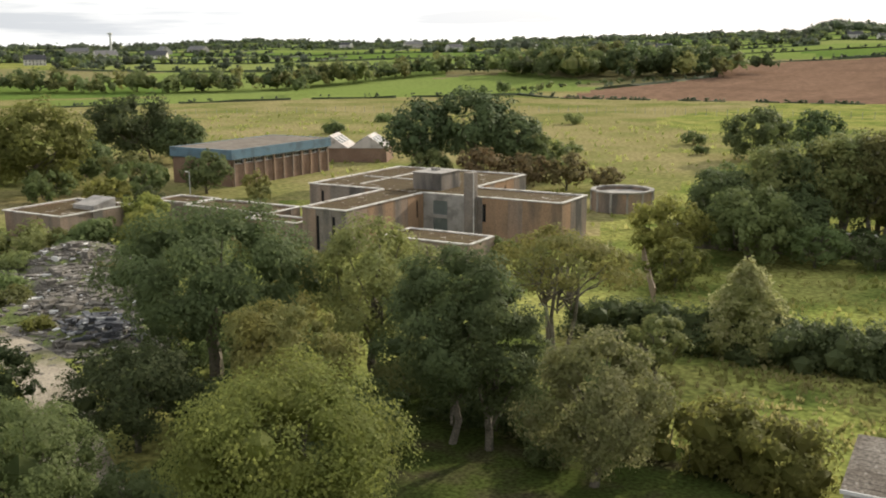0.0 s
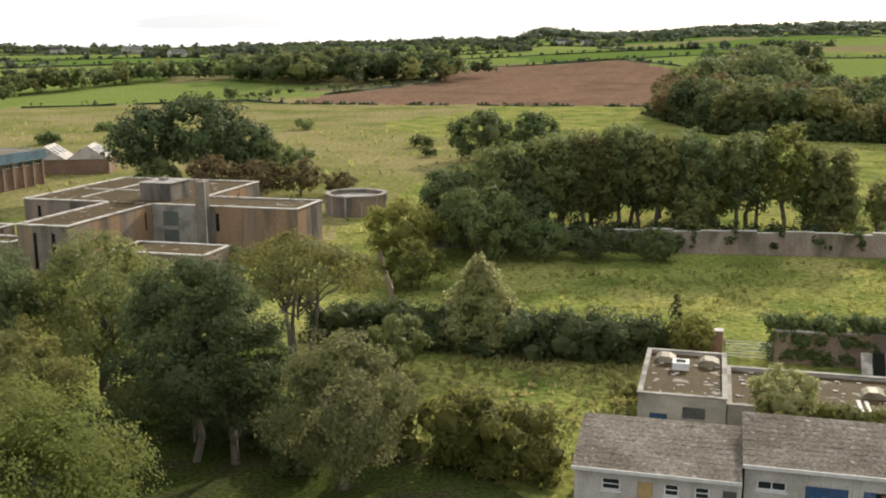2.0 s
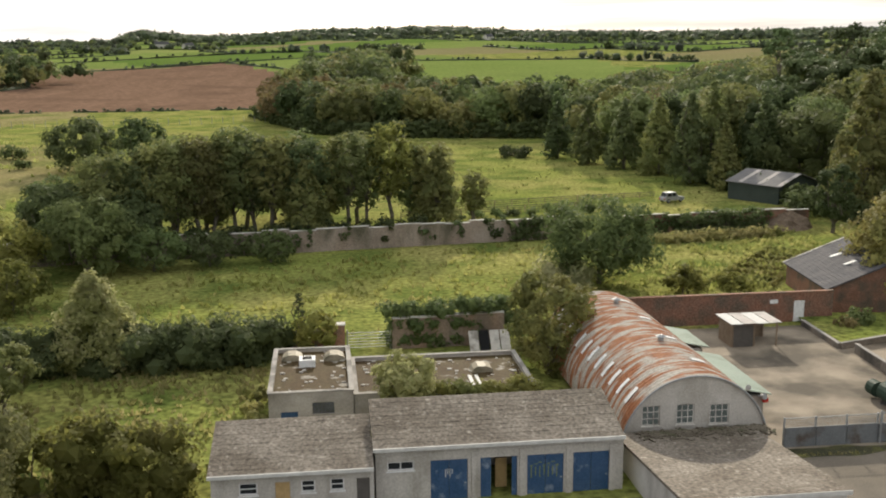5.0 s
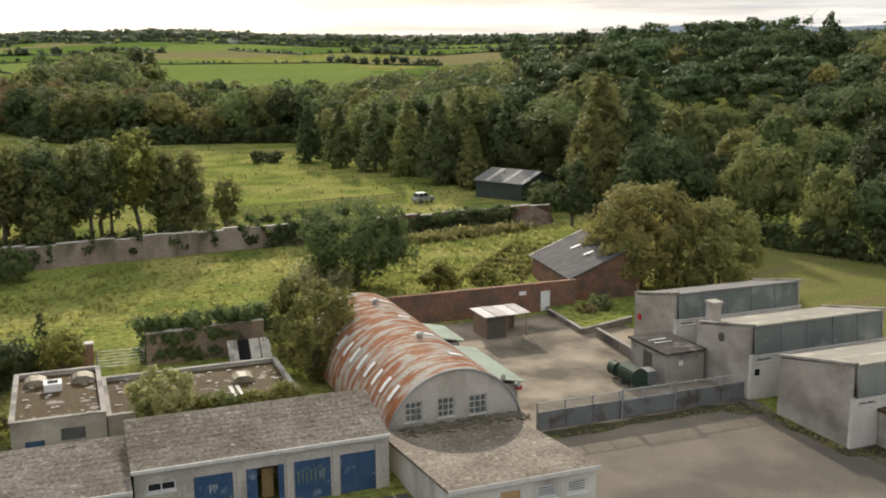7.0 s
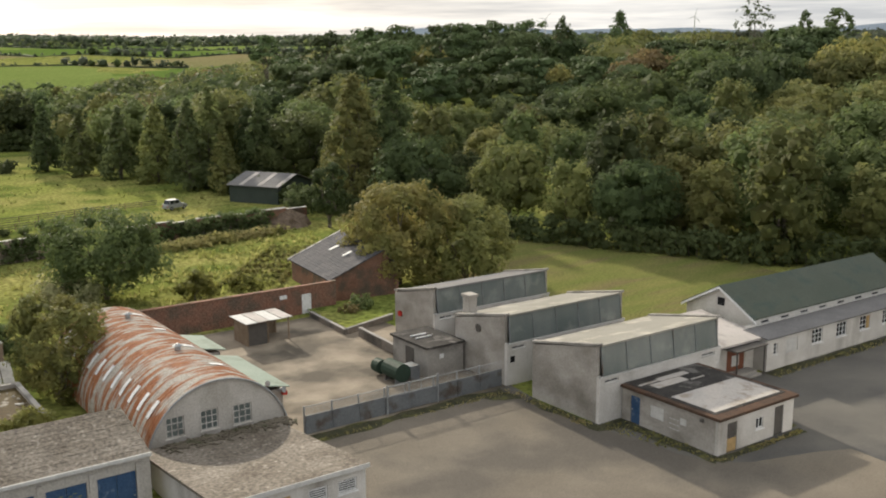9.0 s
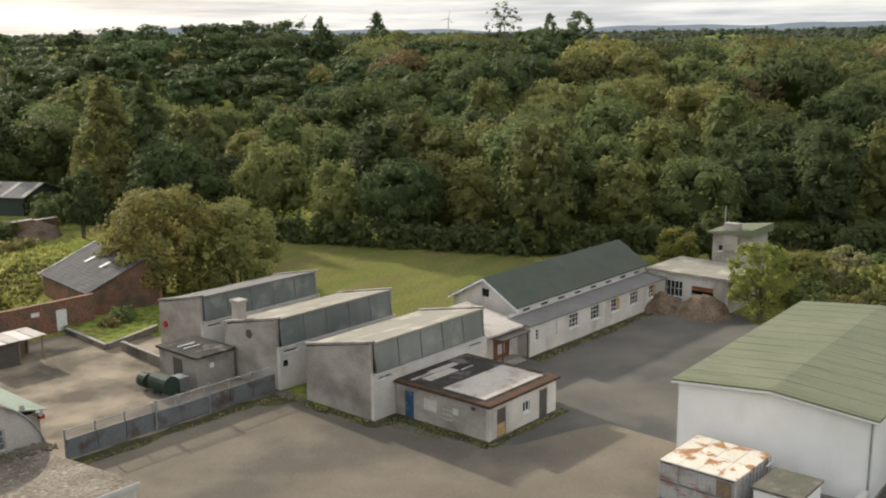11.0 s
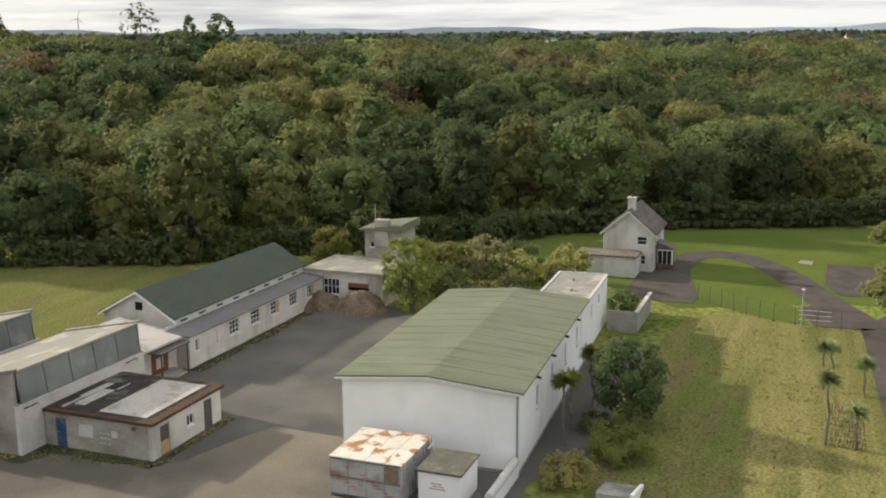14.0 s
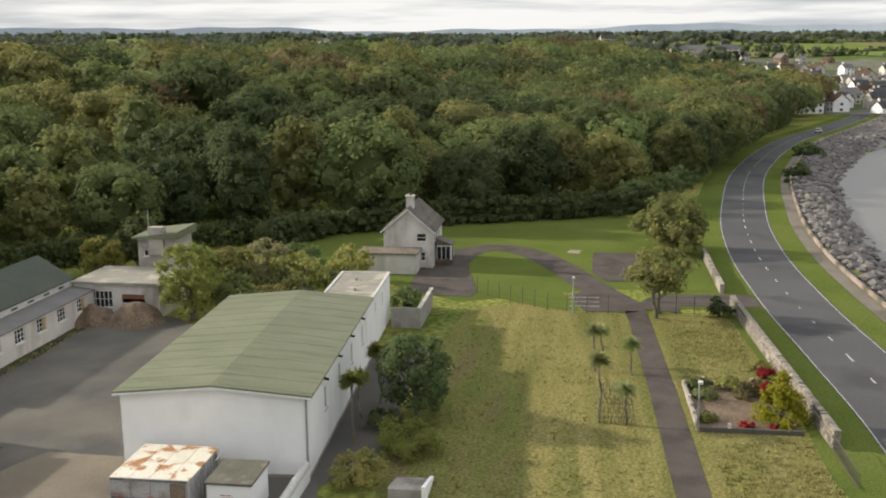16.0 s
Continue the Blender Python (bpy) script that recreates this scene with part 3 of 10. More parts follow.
def sheet(name, outline, lift, mat, label, category, step=4.0, wobble=0.0):
    """A level or draped surface laid just above the ground."""
    bm = bmesh.new()
    pts = []
    k = len(outline)
    for i in range(k):
        a, b = Vector(outline[i]), Vector(outline[(i + 1) % k])
        n = max(1, int((b - a).length / step))
        for j in range(n):
            p = a.lerp(b, j / n)
            if wobble and j:
                nrm = Vector((-(b - a).y, (b - a).x)).normalized()
                p = p + nrm * wobble * noise.noise((p.x * 0.4, p.y * 0.4, 3.1))
            pts.append(p)
    f = bm.faces.new([bm.verts.new((p.x, p.y, 0)) for p in pts])
    if f.calc_area() and f.normal.z < 0:
        bmesh.ops.reverse_faces(bm, faces=[f])
    bm.normal_update()
    if f.normal.z < 0:
        bmesh.ops.reverse_faces(bm, faces=[f])
    far = max(math.hypot(p.x, p.y) for p in pts) > 380
    if far:
        bmesh.ops.triangulate(bm, faces=list(bm.faces))
        for _ in range(5):
            es = [e for e in bm.edges if e.calc_length() > 40]
            if not es:
                break
            bmesh.ops.subdivide_edges(bm, edges=es, cuts=1)
            bmesh.ops.triangulate(bm, faces=[q for q in bm.faces if len(q.verts) > 3])
    for v in bm.verts:
        v.co.z = tz(v.co.x, v.co.y) + lift
    return solid(name, bm, mat, label, category, kind="structure")


def strip(name, line, w0, w1, lift, mat, label, category):
    """A band along a line: from w0 to w1 metres to its right."""
    bm = bmesh.new()
    rows = []
    for i, p in enumerate(line):
        a, b = Vector(line[max(0, i - 1)]), Vector(line[min(len(line) - 1, i + 1)])
        d = (b - a).normalized()
        nr = Vector((d.y, -d.x))
        rows.append([bm.verts.new((*(Vector(p) + nr * w), tz(*(Vector(p) + nr * w)) + lift)) for w in (w0, w1)])
    for a, b in zip(rows, rows[1:]):
        bm.faces.new((a[0], a[1], b[1], b[0]))
    return solid(name, bm, mat, label, category, kind="structure")


def spline(pts, n=8):
    out = []
    for i in range(len(pts) - 1):
        p0, p1, p2, p3 = [Vector(pts[min(max(j, 0), len(pts) - 1)]) for j in (i - 1, i, i + 1, i + 2)]
        for k in range(n):
            t = k / n
            out.append(0.5 * ((2 * p1) + (p2 - p0) * t + (2 * p0 - 5 * p1 + 4 * p2 - p3) * t * t + (3 * p1 - p0 - 3 * p2 + p3) * t ** 3))
    out.append(Vector(pts[-1]))
    return out

# ---- ground ----
PLOUGH = [(-17, 478), (-211, 469), (-218, 535), (-187, 668), (-230, 831), (-89, 937), (-36, 831)]
LEFT_PASTURE = [(-390, 306), (-324, 412), (-240, 482), (-241, 596), (-320, 651), (-391, 486), (-404, 386), (-440, 330)]
HILL_PASTURE = [(20, 470), (62, 705), (72, 896), (254, 910), (220, 640), (190, 480)]


def inside(poly, x, y):
    hit = False
    for (ax, ay), (bx, by) in zip(poly, poly[1:] + poly[:1]):
        if (ay > y) != (by > y) and x < (bx - ax) * (y - ay) / (by - ay) + ax:
            hit = not hit
    return hit


TURN = radians(24)


def plot_of(x, y):
    """The cell of the field pattern in which a far point lies."""
    a, b = x * math.cos(TURN) + y * math.sin(TURN), -x * math.sin(TURN) + y * math.cos(TURN)
    row = math.floor(b / 150)
    return math.floor(a / 230 + 0.37 * (row % 3)), row


def field_of(x, y):
    r = math.hypot(x, y)
    if inside(PLOUGH, x, y):
        return 2
    if inside(LEFT_PASTURE, x, y) or inside(HILL_PASTURE, x, y):
        return 1
    if r < 560:
        az = math.degrees(math.atan2(x, y))
        return 6 if r > 155 + 20 * math.sin(az * 0.6) and -62 < az < -16 + 3 * math.sin(r * 0.03) else 0
    i, j = plot_of(x, y)
    k = random.Random(i * 131 + j * 17).random()
    return 1 if k < 0.46 else 3 if k < 0.72 else 4 if k < 0.86 else 5 if k < 0.94 else 0


def make_ground():
    radii = [0, 15] + list(np.arange(30, 300, 12)) + list(np.arange(300, 700, 12)) + list(np.arange(700, 1500, 25)) + list(np.arange(1500, 4700, 90))
    n = 480
    verts, faces = [(0, 0, tz(0, 0))], []
    for r in radii[1:]:
        for i in range(n):
            a = 2 * math.pi * i / n
            x, y = r * math.sin(a), r * math.cos(a)
            verts.append((x, y, 0.0))
    co = np.array(verts)
    co[:, 2] = terrain(co[:, 0], co[:, 1])
    for i in range(n):
        faces.append((0, 1 + (i + 1) % n, 1 + i))
    for k in range(len(radii) - 2):
        a, b = 1 + k * n, 1 + (k + 1) * n
        for i in range(n):
            j = (i + 1) % n
            faces.append((a + i, a + j, b + j, b + i))
    me = bpy.data.meshes.new("ground")
    me.from_pydata(co.tolist(), [], faces)
    for key in ("meadow", "pasture", "plough", "pasture_dark", "stubble", "pasture_pale", "roughfield"):
        me.materials.append(M[key])
    kinds = []
    for f in faces:
        c = co[list(f)].mean(axis=0)
        kinds.append(field_of(c[0], c[1]) if math.hypot(c[0], c[1]) > 130 and c[1] > -900 else 0)
    me.polygons.foreach_set("material_index", kinds)
    me.polygons.foreach_set("use_smooth", [True] * len(faces))
    return tagged(new("ground", me), "rough grassland and hedged fields that rise to low hills", "ground", kind="structure")


make_ground()
bm = bmesh.new()
box(bm, -1500, 4500, -4500, -15, -4.2, -2.6)
wm, wmn, wml, wmb = _mat("grey_sea_water")
wmb.inputs["Base Color"].default_value = (0.13, 0.125, 0.118, 1)
wmb.inputs["Roughness"].default_value = 0.4
wbp = wmn.new("ShaderNodeBump")
wbp.inputs["Strength"].default_value, wbp.inputs["Distance"].default_value = 0.25, 0.3
wml.new(_noise(wmn, wml, wmn.new("ShaderNodeNewGeometry").outputs["Position"], 0.5, 4), wbp.inputs["Height"])
wml.new(wbp.outputs["Normal"], wmb.inputs["Normal"])
solid("water", bm, wm, "flat grey sea water along the rocky shore", "water", kind="structure")

# hard ground of the yard
sheet("yard_tarmac", [(27.6, 58.2), (48, 58.2), (47, 48.4), (66, 48.2), (92, 48.2), (92, 40), (84, 30.5), (84, 12.5), (58, 12.5), (54.8, 15.2), (49, 14), (30, 8), (20, 12), (18, 45.5), (27.6, 45.5)], 0.02, M["tarmac"], "worn brown-grey tarmac yard with dark damp patches", "yard", wobble=0.5)
M["browntarmac"] = surf("brown_worn_tarmac", (0.150, 0.130, 0.104), (0.188, 0.164, 0.132), 0.2, stain=(0.112, 0.100, 0.085), stain_scale=0.12, stain_at=(0.46, 0.62), grain=14, grain_amount=0.18, bump=0.2, rough=0.92)
sheet("brown_tarmac", [(27.6, 58.2), (47, 58.2), (47.4, 46), (48.8, 38.4), (58, 34.5), (57, 22), (49, 14.2), (30, 8.2), (20.2, 12), (18.2, 45.5), (27.6, 45.5)], 0.024, M["browntarmac"], "lighter, browner tarmac over part of the yard", "yard", step=2.0, wobble=1.0)
sheet("yard_concrete", [(27.4, 58.15), (50, 58.15), (50, 86.5), (26, 87), (26, 83), (27.4, 82.5)], 0.03, M["concrete_yard"], "pale stained concrete yard behind the metal fence", "yard", wobble=0.3)
sheet("garage_apron", [(-9, 52.6), (-9, 40), (19, 30), (18, 52.6)], 0.02, M["tarmac"], "worn tarmac in front of the garages", "yard")

M["mossy"] = surf("moss_and_grit", (0.052, 0.054, 0.034), (0.085, 0.080, 0.048), 0.8, stain=(0.115, 0.115, 0.045), stain_scale=0.9, stain_at=(0.55, 0.68), grain=9, grain_amount=0.4, bump=0.4, rough=0.95)
for edge in ([(27.8, 58.1), (46.8, 58.1), (46.8, 55.0), (45.4, 55.6), (44.2, 57.0), (27.8, 56.7)], [(46.3, 54.6), (47.5, 54.6), (47.5, 47.6), (49.7, 47.6), (49.7, 39.0), (48.7, 38.2), (48.5, 46.2), (46.6, 46.8)], [(48.9, 38.9), (58.4, 38.9), (58.2, 38.0), (49.2, 38.1)], [(57.9, 39.2), (58.7, 39.2), (59.0, 46.6), (62.0, 46.9), (62.0, 48.0), (57.9, 47.6)], [(66.6, 47.9), (91, 47.9), (91, 46.9), (66.6, 46.7)]):
    sheet("mossy_margin", edge, 0.033, M["mossy"], "dark moss and grit along the foot of a wall", "moss", step=0.7, wobble=0.5)

# grass strip, path, lawns, drive
# a darker grass colour than the meadow round it
sheet("back_field", [(62, 76.5), (67, 60), (92, 57), (101, 62), (101, 76), (89, 105), (80, 124), (72, 104), (62, 92)], 0.02, M["dimgrass"], "darker uncut grass between workshops and wood", "grass", step=3.0, wobble=1.5)
sheet("mown_strip", [(36, -16.6), (36, 9.5), (60, 12.2), (86, 11.8), (98, 10.8), (101.5, 5), (98, -0.5), (97.8, -16)], 0.03, M["stripgrass"], "dry mown grass strip beside the hall", "grass", wobble=0.4)
# this sheet paints the hall's shadow onto the mown strip
sheet("moist_grass", [(36, 3.0), (36, 9.3), (60, 12.0), (86, 11.6), (97, 10.6), (97, 8.5), (84, 6.0), (66, 2.6)], 0.045, M["dimgrass"], "greener grass along the hall, with the hall's shadow painted in", "grass", step=2.0, wobble=1.1)
strip("footpath", [(30, -6.1), (55.8, -6.35), (75, -6.1), (95.5, -5.55), (99, -5.4)], 0.0, 2.1, 0.06, M["pathtar"], "narrow dark tarmac footpath across the grass", "path")
sheet("house_lawn", [(128, 44), (150, 30), (161, -8), (133, -17), (108.5, -16.6), (108.5, -3), (101, 12)], 0.03, M["lawn"], "bright mown lawn before the white house", "lawn")
sheet("house_lawn", [(100.5, -10.2), (100.5, -15.8), (108.2, -16.2), (108.2, -10.2)], 0.033, M["lawn"], "small mown lawn by the wall", "lawn")
sheet("house_lawn", [(106.2, 10.8), (102.2, 6.6), (99.4, 2.6), (98.6, -0.9), (104.8, 0.6), (109.5, 2.0), (108.5, 12)], 0.036, M["lawn"], "mown lawn inside the mesh fence", "lawn", step=2.0)
sheet("parking_bay", [(98.4, -1.2), (104.6, 0.2), (107.5, -1.2), (103.5, -4.4), (98.6, -5.4)], 0.058, M["pathtar"], "dark tarmac parking spaces by the fence", "drive", step=2.0)
DRIVE = spline([(112, 15.0), (122, 14.8), (129.0, 13.2), (131.0, 9.5), (127.0, 5.0), (119.0, 1.2), (110.5, -1.8), (102.5, -5.0), (99, -7.0)])
strip("house_drive", DRIVE, -2.0, 2.0, 0.06, M["pathtar"], "dark tarmac drive curving round a lawn", "drive")
sheet("house_yard", [(103.5, 10.8), (106.6, 10.6), (117, 12.6), (126, 13.5), (126, 17.0), (117.3, 17.0), (117.3, 18.5), (103.5, 18.5)], 0.066, M["pathtar"], "dark tarmac forecourt of the white house", "drive")
sheet("parking_bay", [(129, -2.7), (129, -9.5), (113, -9.8), (112, -4.0), (116.7, -2.3)], 0.07, M["pathtar"], "dark tarmac parking bay", "drive")
strip("side_drive", [(99.5, -8.4), (104, -10), (104.5, -19.4)], -2.6, 2.6, 0.074, M["pathtar"], "dark tarmac side drive to the coast road", "drive")
bm = bmesh.new()
for i in range(3):
    box(bm, 100.4 + i * 1.9, 100.5 + i * 1.9, -2.9, 0.2, 0.03, 0.09)
solid("parking_line", bm, M["marking"], "faded white parking lines", "marking", kind="structure")
sheet("bare_patch", [(127.8, -0.9), (130.3, -1.2), (130.6, 0.3), (128.4, 0.8)], 0.05, M["dirt"], "bare sandy patch in the lawn", "ground", step=0.6, wobble=0.3)

ROAD = spline([(-420, -14), (-200, -16), (-80, -18), (20, -19), (45, -19.6), (67, -20.6), (84, -20.2), (105.6, -19.6), (133.7, -20.4), (168.5, -24.5), (227, -35.6), (300, -58), (367, -88), (450, -122), (600, -170)])
strip("verge", ROAD, -4.2, 0.0, 0.035, M["lawn"], "mown grass verge along the wall", "grass")
strip("road", ROAD, 0.0, 7.4, 0.05, M["road"], "grey two-lane coast road with a gentle bend", "road")
strip("verge", ROAD, 7.4, 10.4, 0.07, M["lawn"], "mown grass verge between road and pavement", "grass")
M["pavement"] = surf("worn_seaside_pavement", (0.165, 0.148, 0.124), (0.20, 0.18, 0.152), 0.2, stain=(0.13, 0.115, 0.095), stain_scale=0.15, grain=12, grain_amount=0.15, bump=0.1, rough=0.9)
strip("pavement", ROAD, 10.4, 12.2, 0.10, M["pavement"], "pale seaside pavement", "pavement")
bm = bmesh.new()
for a, b in zip(ROAD, ROAD[1:]):
    d = (b - a).normalized()
    nr = Vector((d.y, -d.x))
    p, q = a + nr * 12.35, b + nr * 12.35
    for off, z0, z1 in ((0.15, -0.4, 0.55),):
        vs = []
        for c in (p, q):
            for w in (-off, off):
                for z in (z0, z1):
                    vs.append(bm.verts.new((*(c + nr * w), z)))
        for f in ((1, 3, 7, 5), (0, 1, 5, 4), (2, 6, 7, 3)):
            bm.faces.new([vs[i] for i in f])
solid("sea_wall", bm, M["stonewall"], "low concrete kerb wall above the shore rocks", "wall", kind="structure")
bm = bmesh.new()
for w in range(5):
    strip("shore_bed", ROAD, 12.5 + 3 * w, 15.5 + 3 * w, 0.06, M["rock"], "dark stony bed of the shore", "shore")
acc = 0.0
for a, b in zip(ROAD, ROAD[1:]):
    d = (b - a)
    ln = d.length
    d.normalize()
    nr = Vector((d.y, -d.x))
    for w in (0.12, 7.18):
        vs = [bm.verts.new((*(c + nr * (w + o)), 0.062 + tz(c.x, c.y))) for c, o in ((a, -0.045), (a, 0.045), (b, 0.045), (b, -0.045))]
        bm.faces.new(vs)
    s = 0.0
    while s < ln:
        if (acc + s) % 6.0 < 0.4:
            c, e = a + d * s, a + d * min(s + 2.2, ln)
            bm.faces.new([bm.verts.new((*(k + nr * (3.65 + o)), 0.064 + tz(c.x, c.y))) for k, o in ((c, -0.07), (c, 0.07), (e, 0.07), (e, -0.07))])
            s += 2.2
        s += 0.4
    acc += ln
bmesh.ops.recalc_face_normals(bm, faces=list(bm.faces))
for f in bm.faces:
    if f.normal.z < 0:
        f.normal_flip()
solid("road_marking", bm, M["marking"], "white broken centre line and edge lines", "marking", kind="structure")

# lane and rubbish ground beside the ruins
strip("lane", spline([(-100, 57), (-84, 53.6), (-74, 51.6), (-65.5, 48.0), (-58.6, 43.6), (-52.6, 39.4), (-46.0, 35.6), (-38, 31)]), -2.4, 2.2, 0.04, M["dirt"], "pale dirt lane", "lane")
sheet("rubbish_ground", [(-86, 55.6), (-70, 53.0), (-62, 56), (-70, 68), (-92, 84), (-108, 86), (-112, 72), (-98, 60)], 0.03, M["weedy_rubble"], "weedy stony ground under the rubbish", "ground", wobble=1.2)
# dark sheet that paints the trees' shade on the ground
sheet("shade_meadow", [(-46, 40), (-20, 30), (-8, 46), (-8, 52), (-20, 62), (-40, 66), (-50, 56)], 0.02, M["undergrowth"], "grass and leaf litter with painted tree shade", "grass", wobble=1.5)

# ---- plants ----
def leaf_blades(rng, centres, radii, n, size, squash=0.85, up=0.35, inner=0.5, sub=9):
    """Many small leaf blades: every lobe carries smaller clumps on its outer side, and the blades sit on those."""
    centres, radii = np.array(centres, float), np.array(radii, float)
    mid = centres.mean(axis=0)
    cc, cr, out = [], [], []
    for c, r in zip(centres, radii):
        away = c - mid
        away = away / (np.linalg.norm(away) + 1e-6)
        d = rng.normal(size=(sub, 3)) + away * 0.7 + np.array([0, 0, 0.35])
        d /= np.linalg.norm(d, axis=1)[:, None]
        k = r * (0.50 + 0.30 * rng.random(sub))
        cc.append(c + d * k[:, None] * np.array([1, 1, squash]))
        cr.append(r * (0.34 + 0.26 * rng.random(sub)))
        out.append(d * 0.6 + away * 0.4)
    cc, cr, out = np.concatenate(cc), np.concatenate(cr), np.concatenate(out)
    w = cr ** 2
    k = rng.choice(len(cc), n, p=w / w.sum())
    d = rng.normal(size=(n, 3)) + out[k] * 0.55 + np.array([0, 0, 0.25])
    d /= np.linalg.norm(d, axis=1)[:, None]
    rad = cr[k] * (inner + (1.1 - inner) * rng.random(n) ** 0.6) * (1 + 0.13 * rng.normal(size=n))
    p = cc[k] + d * rad[:, None] * np.array([1, 1, squash])
    nrm = d * 0.6 + out[k] * 0.55 + rng.normal(size=(n, 3)) * 0.40 + np.array([0, 0, up])
    nrm /= np.linalg.norm(nrm, axis=1)[:, None]
    t = np.cross(nrm, rng.normal(size=(n, 3)))
    t /= np.linalg.norm(t, axis=1)[:, None] + 1e-9
    b = np.cross(nrm, t)
    s = size * (0.55 + 0.9 * rng.random(n))[:, None]
    v = np.empty((n, 3, 3))
    v[:, 0], v[:, 1], v[:, 2] = p + t * s * 0.85, p - t * s * 0.40 - b * s * 0.55, p - t * s * 0.40 + b * s * 0.55
    return v


def ball_shape():
    bm = bmesh.new()
    bmesh.ops.create_icosphere(bm, subdivisions=1, radius=1.0)
    v = np.array([q.co[:] for q in bm.verts])
    return np.array([[v[q.index] for q in f.verts] for f in bm.faces])


BALL = ball_shape()


def hearts(rng, centres, radii, k=0.72, squash=0.85):
    """The close-set inner foliage of every lobe, as small uneven lumps: an array of triangles."""
    out = []
    for c, r in zip(centres, radii):
        a = rng.random() * 6.283
        turn = np.array([[math.cos(a), -math.sin(a), 0], [math.sin(a), math.cos(a), 0], [0, 0, 1]])
        d = BALL @ turn.T
        lump = 1 + 0.16 * np.sin(d[..., 0:1] * 3.1 + a * 3) * np.cos(d[..., 1:2] * 2.7 + a) + 0.10 * np.sin(d[..., 2:3] * 5 + a * 7)
        out.append(np.array(c) + d * lump * r * k * np.array([1, 1, squash]))
    return np.concatenate(out)


def leaf_mesh(name, rng, centres, radii, n, size, mat, squash=0.85, inner=0.5, sub=9, heart=0.0):
    v = leaf_blades(rng, centres, radii, n, size, squash, inner=inner, sub=sub)
    return quads(name, v, mat, hearts(rng, centres, radii, heart, squash) if heart else None)


def quads(name, v, mat, tris=None, tone=None):
    """A mesh of loose faces, all with the corners that v gives, and of loose triangles; tone: a number for each face, alike within a plant."""
    n, c = v.shape[:2]
    m = 0 if tris is None else len(tris)
    me = bpy.data.meshes.new(name)
    co = v.reshape(-1) if not m else np.concatenate([v.reshape(-1), tris.reshape(-1)])
    me.vertices.add(n * c + m * 3)
    me.vertices.foreach_set("co", co)
    me.loops.add(n * c + m * 3)
    me.loops.foreach_set("vertex_index", np.arange(n * c + m * 3, dtype=np.int32))
    me.polygons.add(n + m)
    me.polygons.foreach_set("loop_start", np.concatenate([np.arange(0, n * c, c, dtype=np.int32), np.arange(n * c, n * c + m * 3, 3, dtype=np.int32)]))
    me.polygons.foreach_set("loop_total", np.concatenate([np.full(n, c, dtype=np.int32), np.full(m, 3, dtype=np.int32)]))
    me.update(calc_edges=True)
    if tone is not None:
        me.attributes.new("tone", 'FLOAT', 'FACE').data.foreach_set("value", tone.astype(np.float32))
    me.materials.append(mat)
    return me


def join_plants(name, plants, mat):
    """Joins many plants, each (blades, inner triangles), into one mesh in which every plant keeps a tone of its own."""
    rng = np.random.default_rng(len(plants) + 9)
    own = rng.random(len(plants))
    tone = np.concatenate([np.repeat(own, [len(a) for a, b in plants]), np.repeat(own, [len(b) for a, b in plants])])
    return quads(name, np.concatenate([a for a, b in plants]), mat, np.concatenate([b for a, b in plants]), tone)


def limb(bm, rng, p, q, r0, r1, bends=3, sway=0.12):
    p, q = Vector(p), Vector(q)
    ln = (q - p).length
    prev = p
    for i in range(1, bends + 1):
        c = p.lerp(q, i / bends)
        if i < bends:
            c = c + Vector(rng.normal(size=3)) * ln * sway * 0.5
        tube(bm, prev, c, r0 + (r1 - r0) * (i - 1) / bends, r0 + (r1 - r0) * i / bends, 6)
        prev = c
    return prev


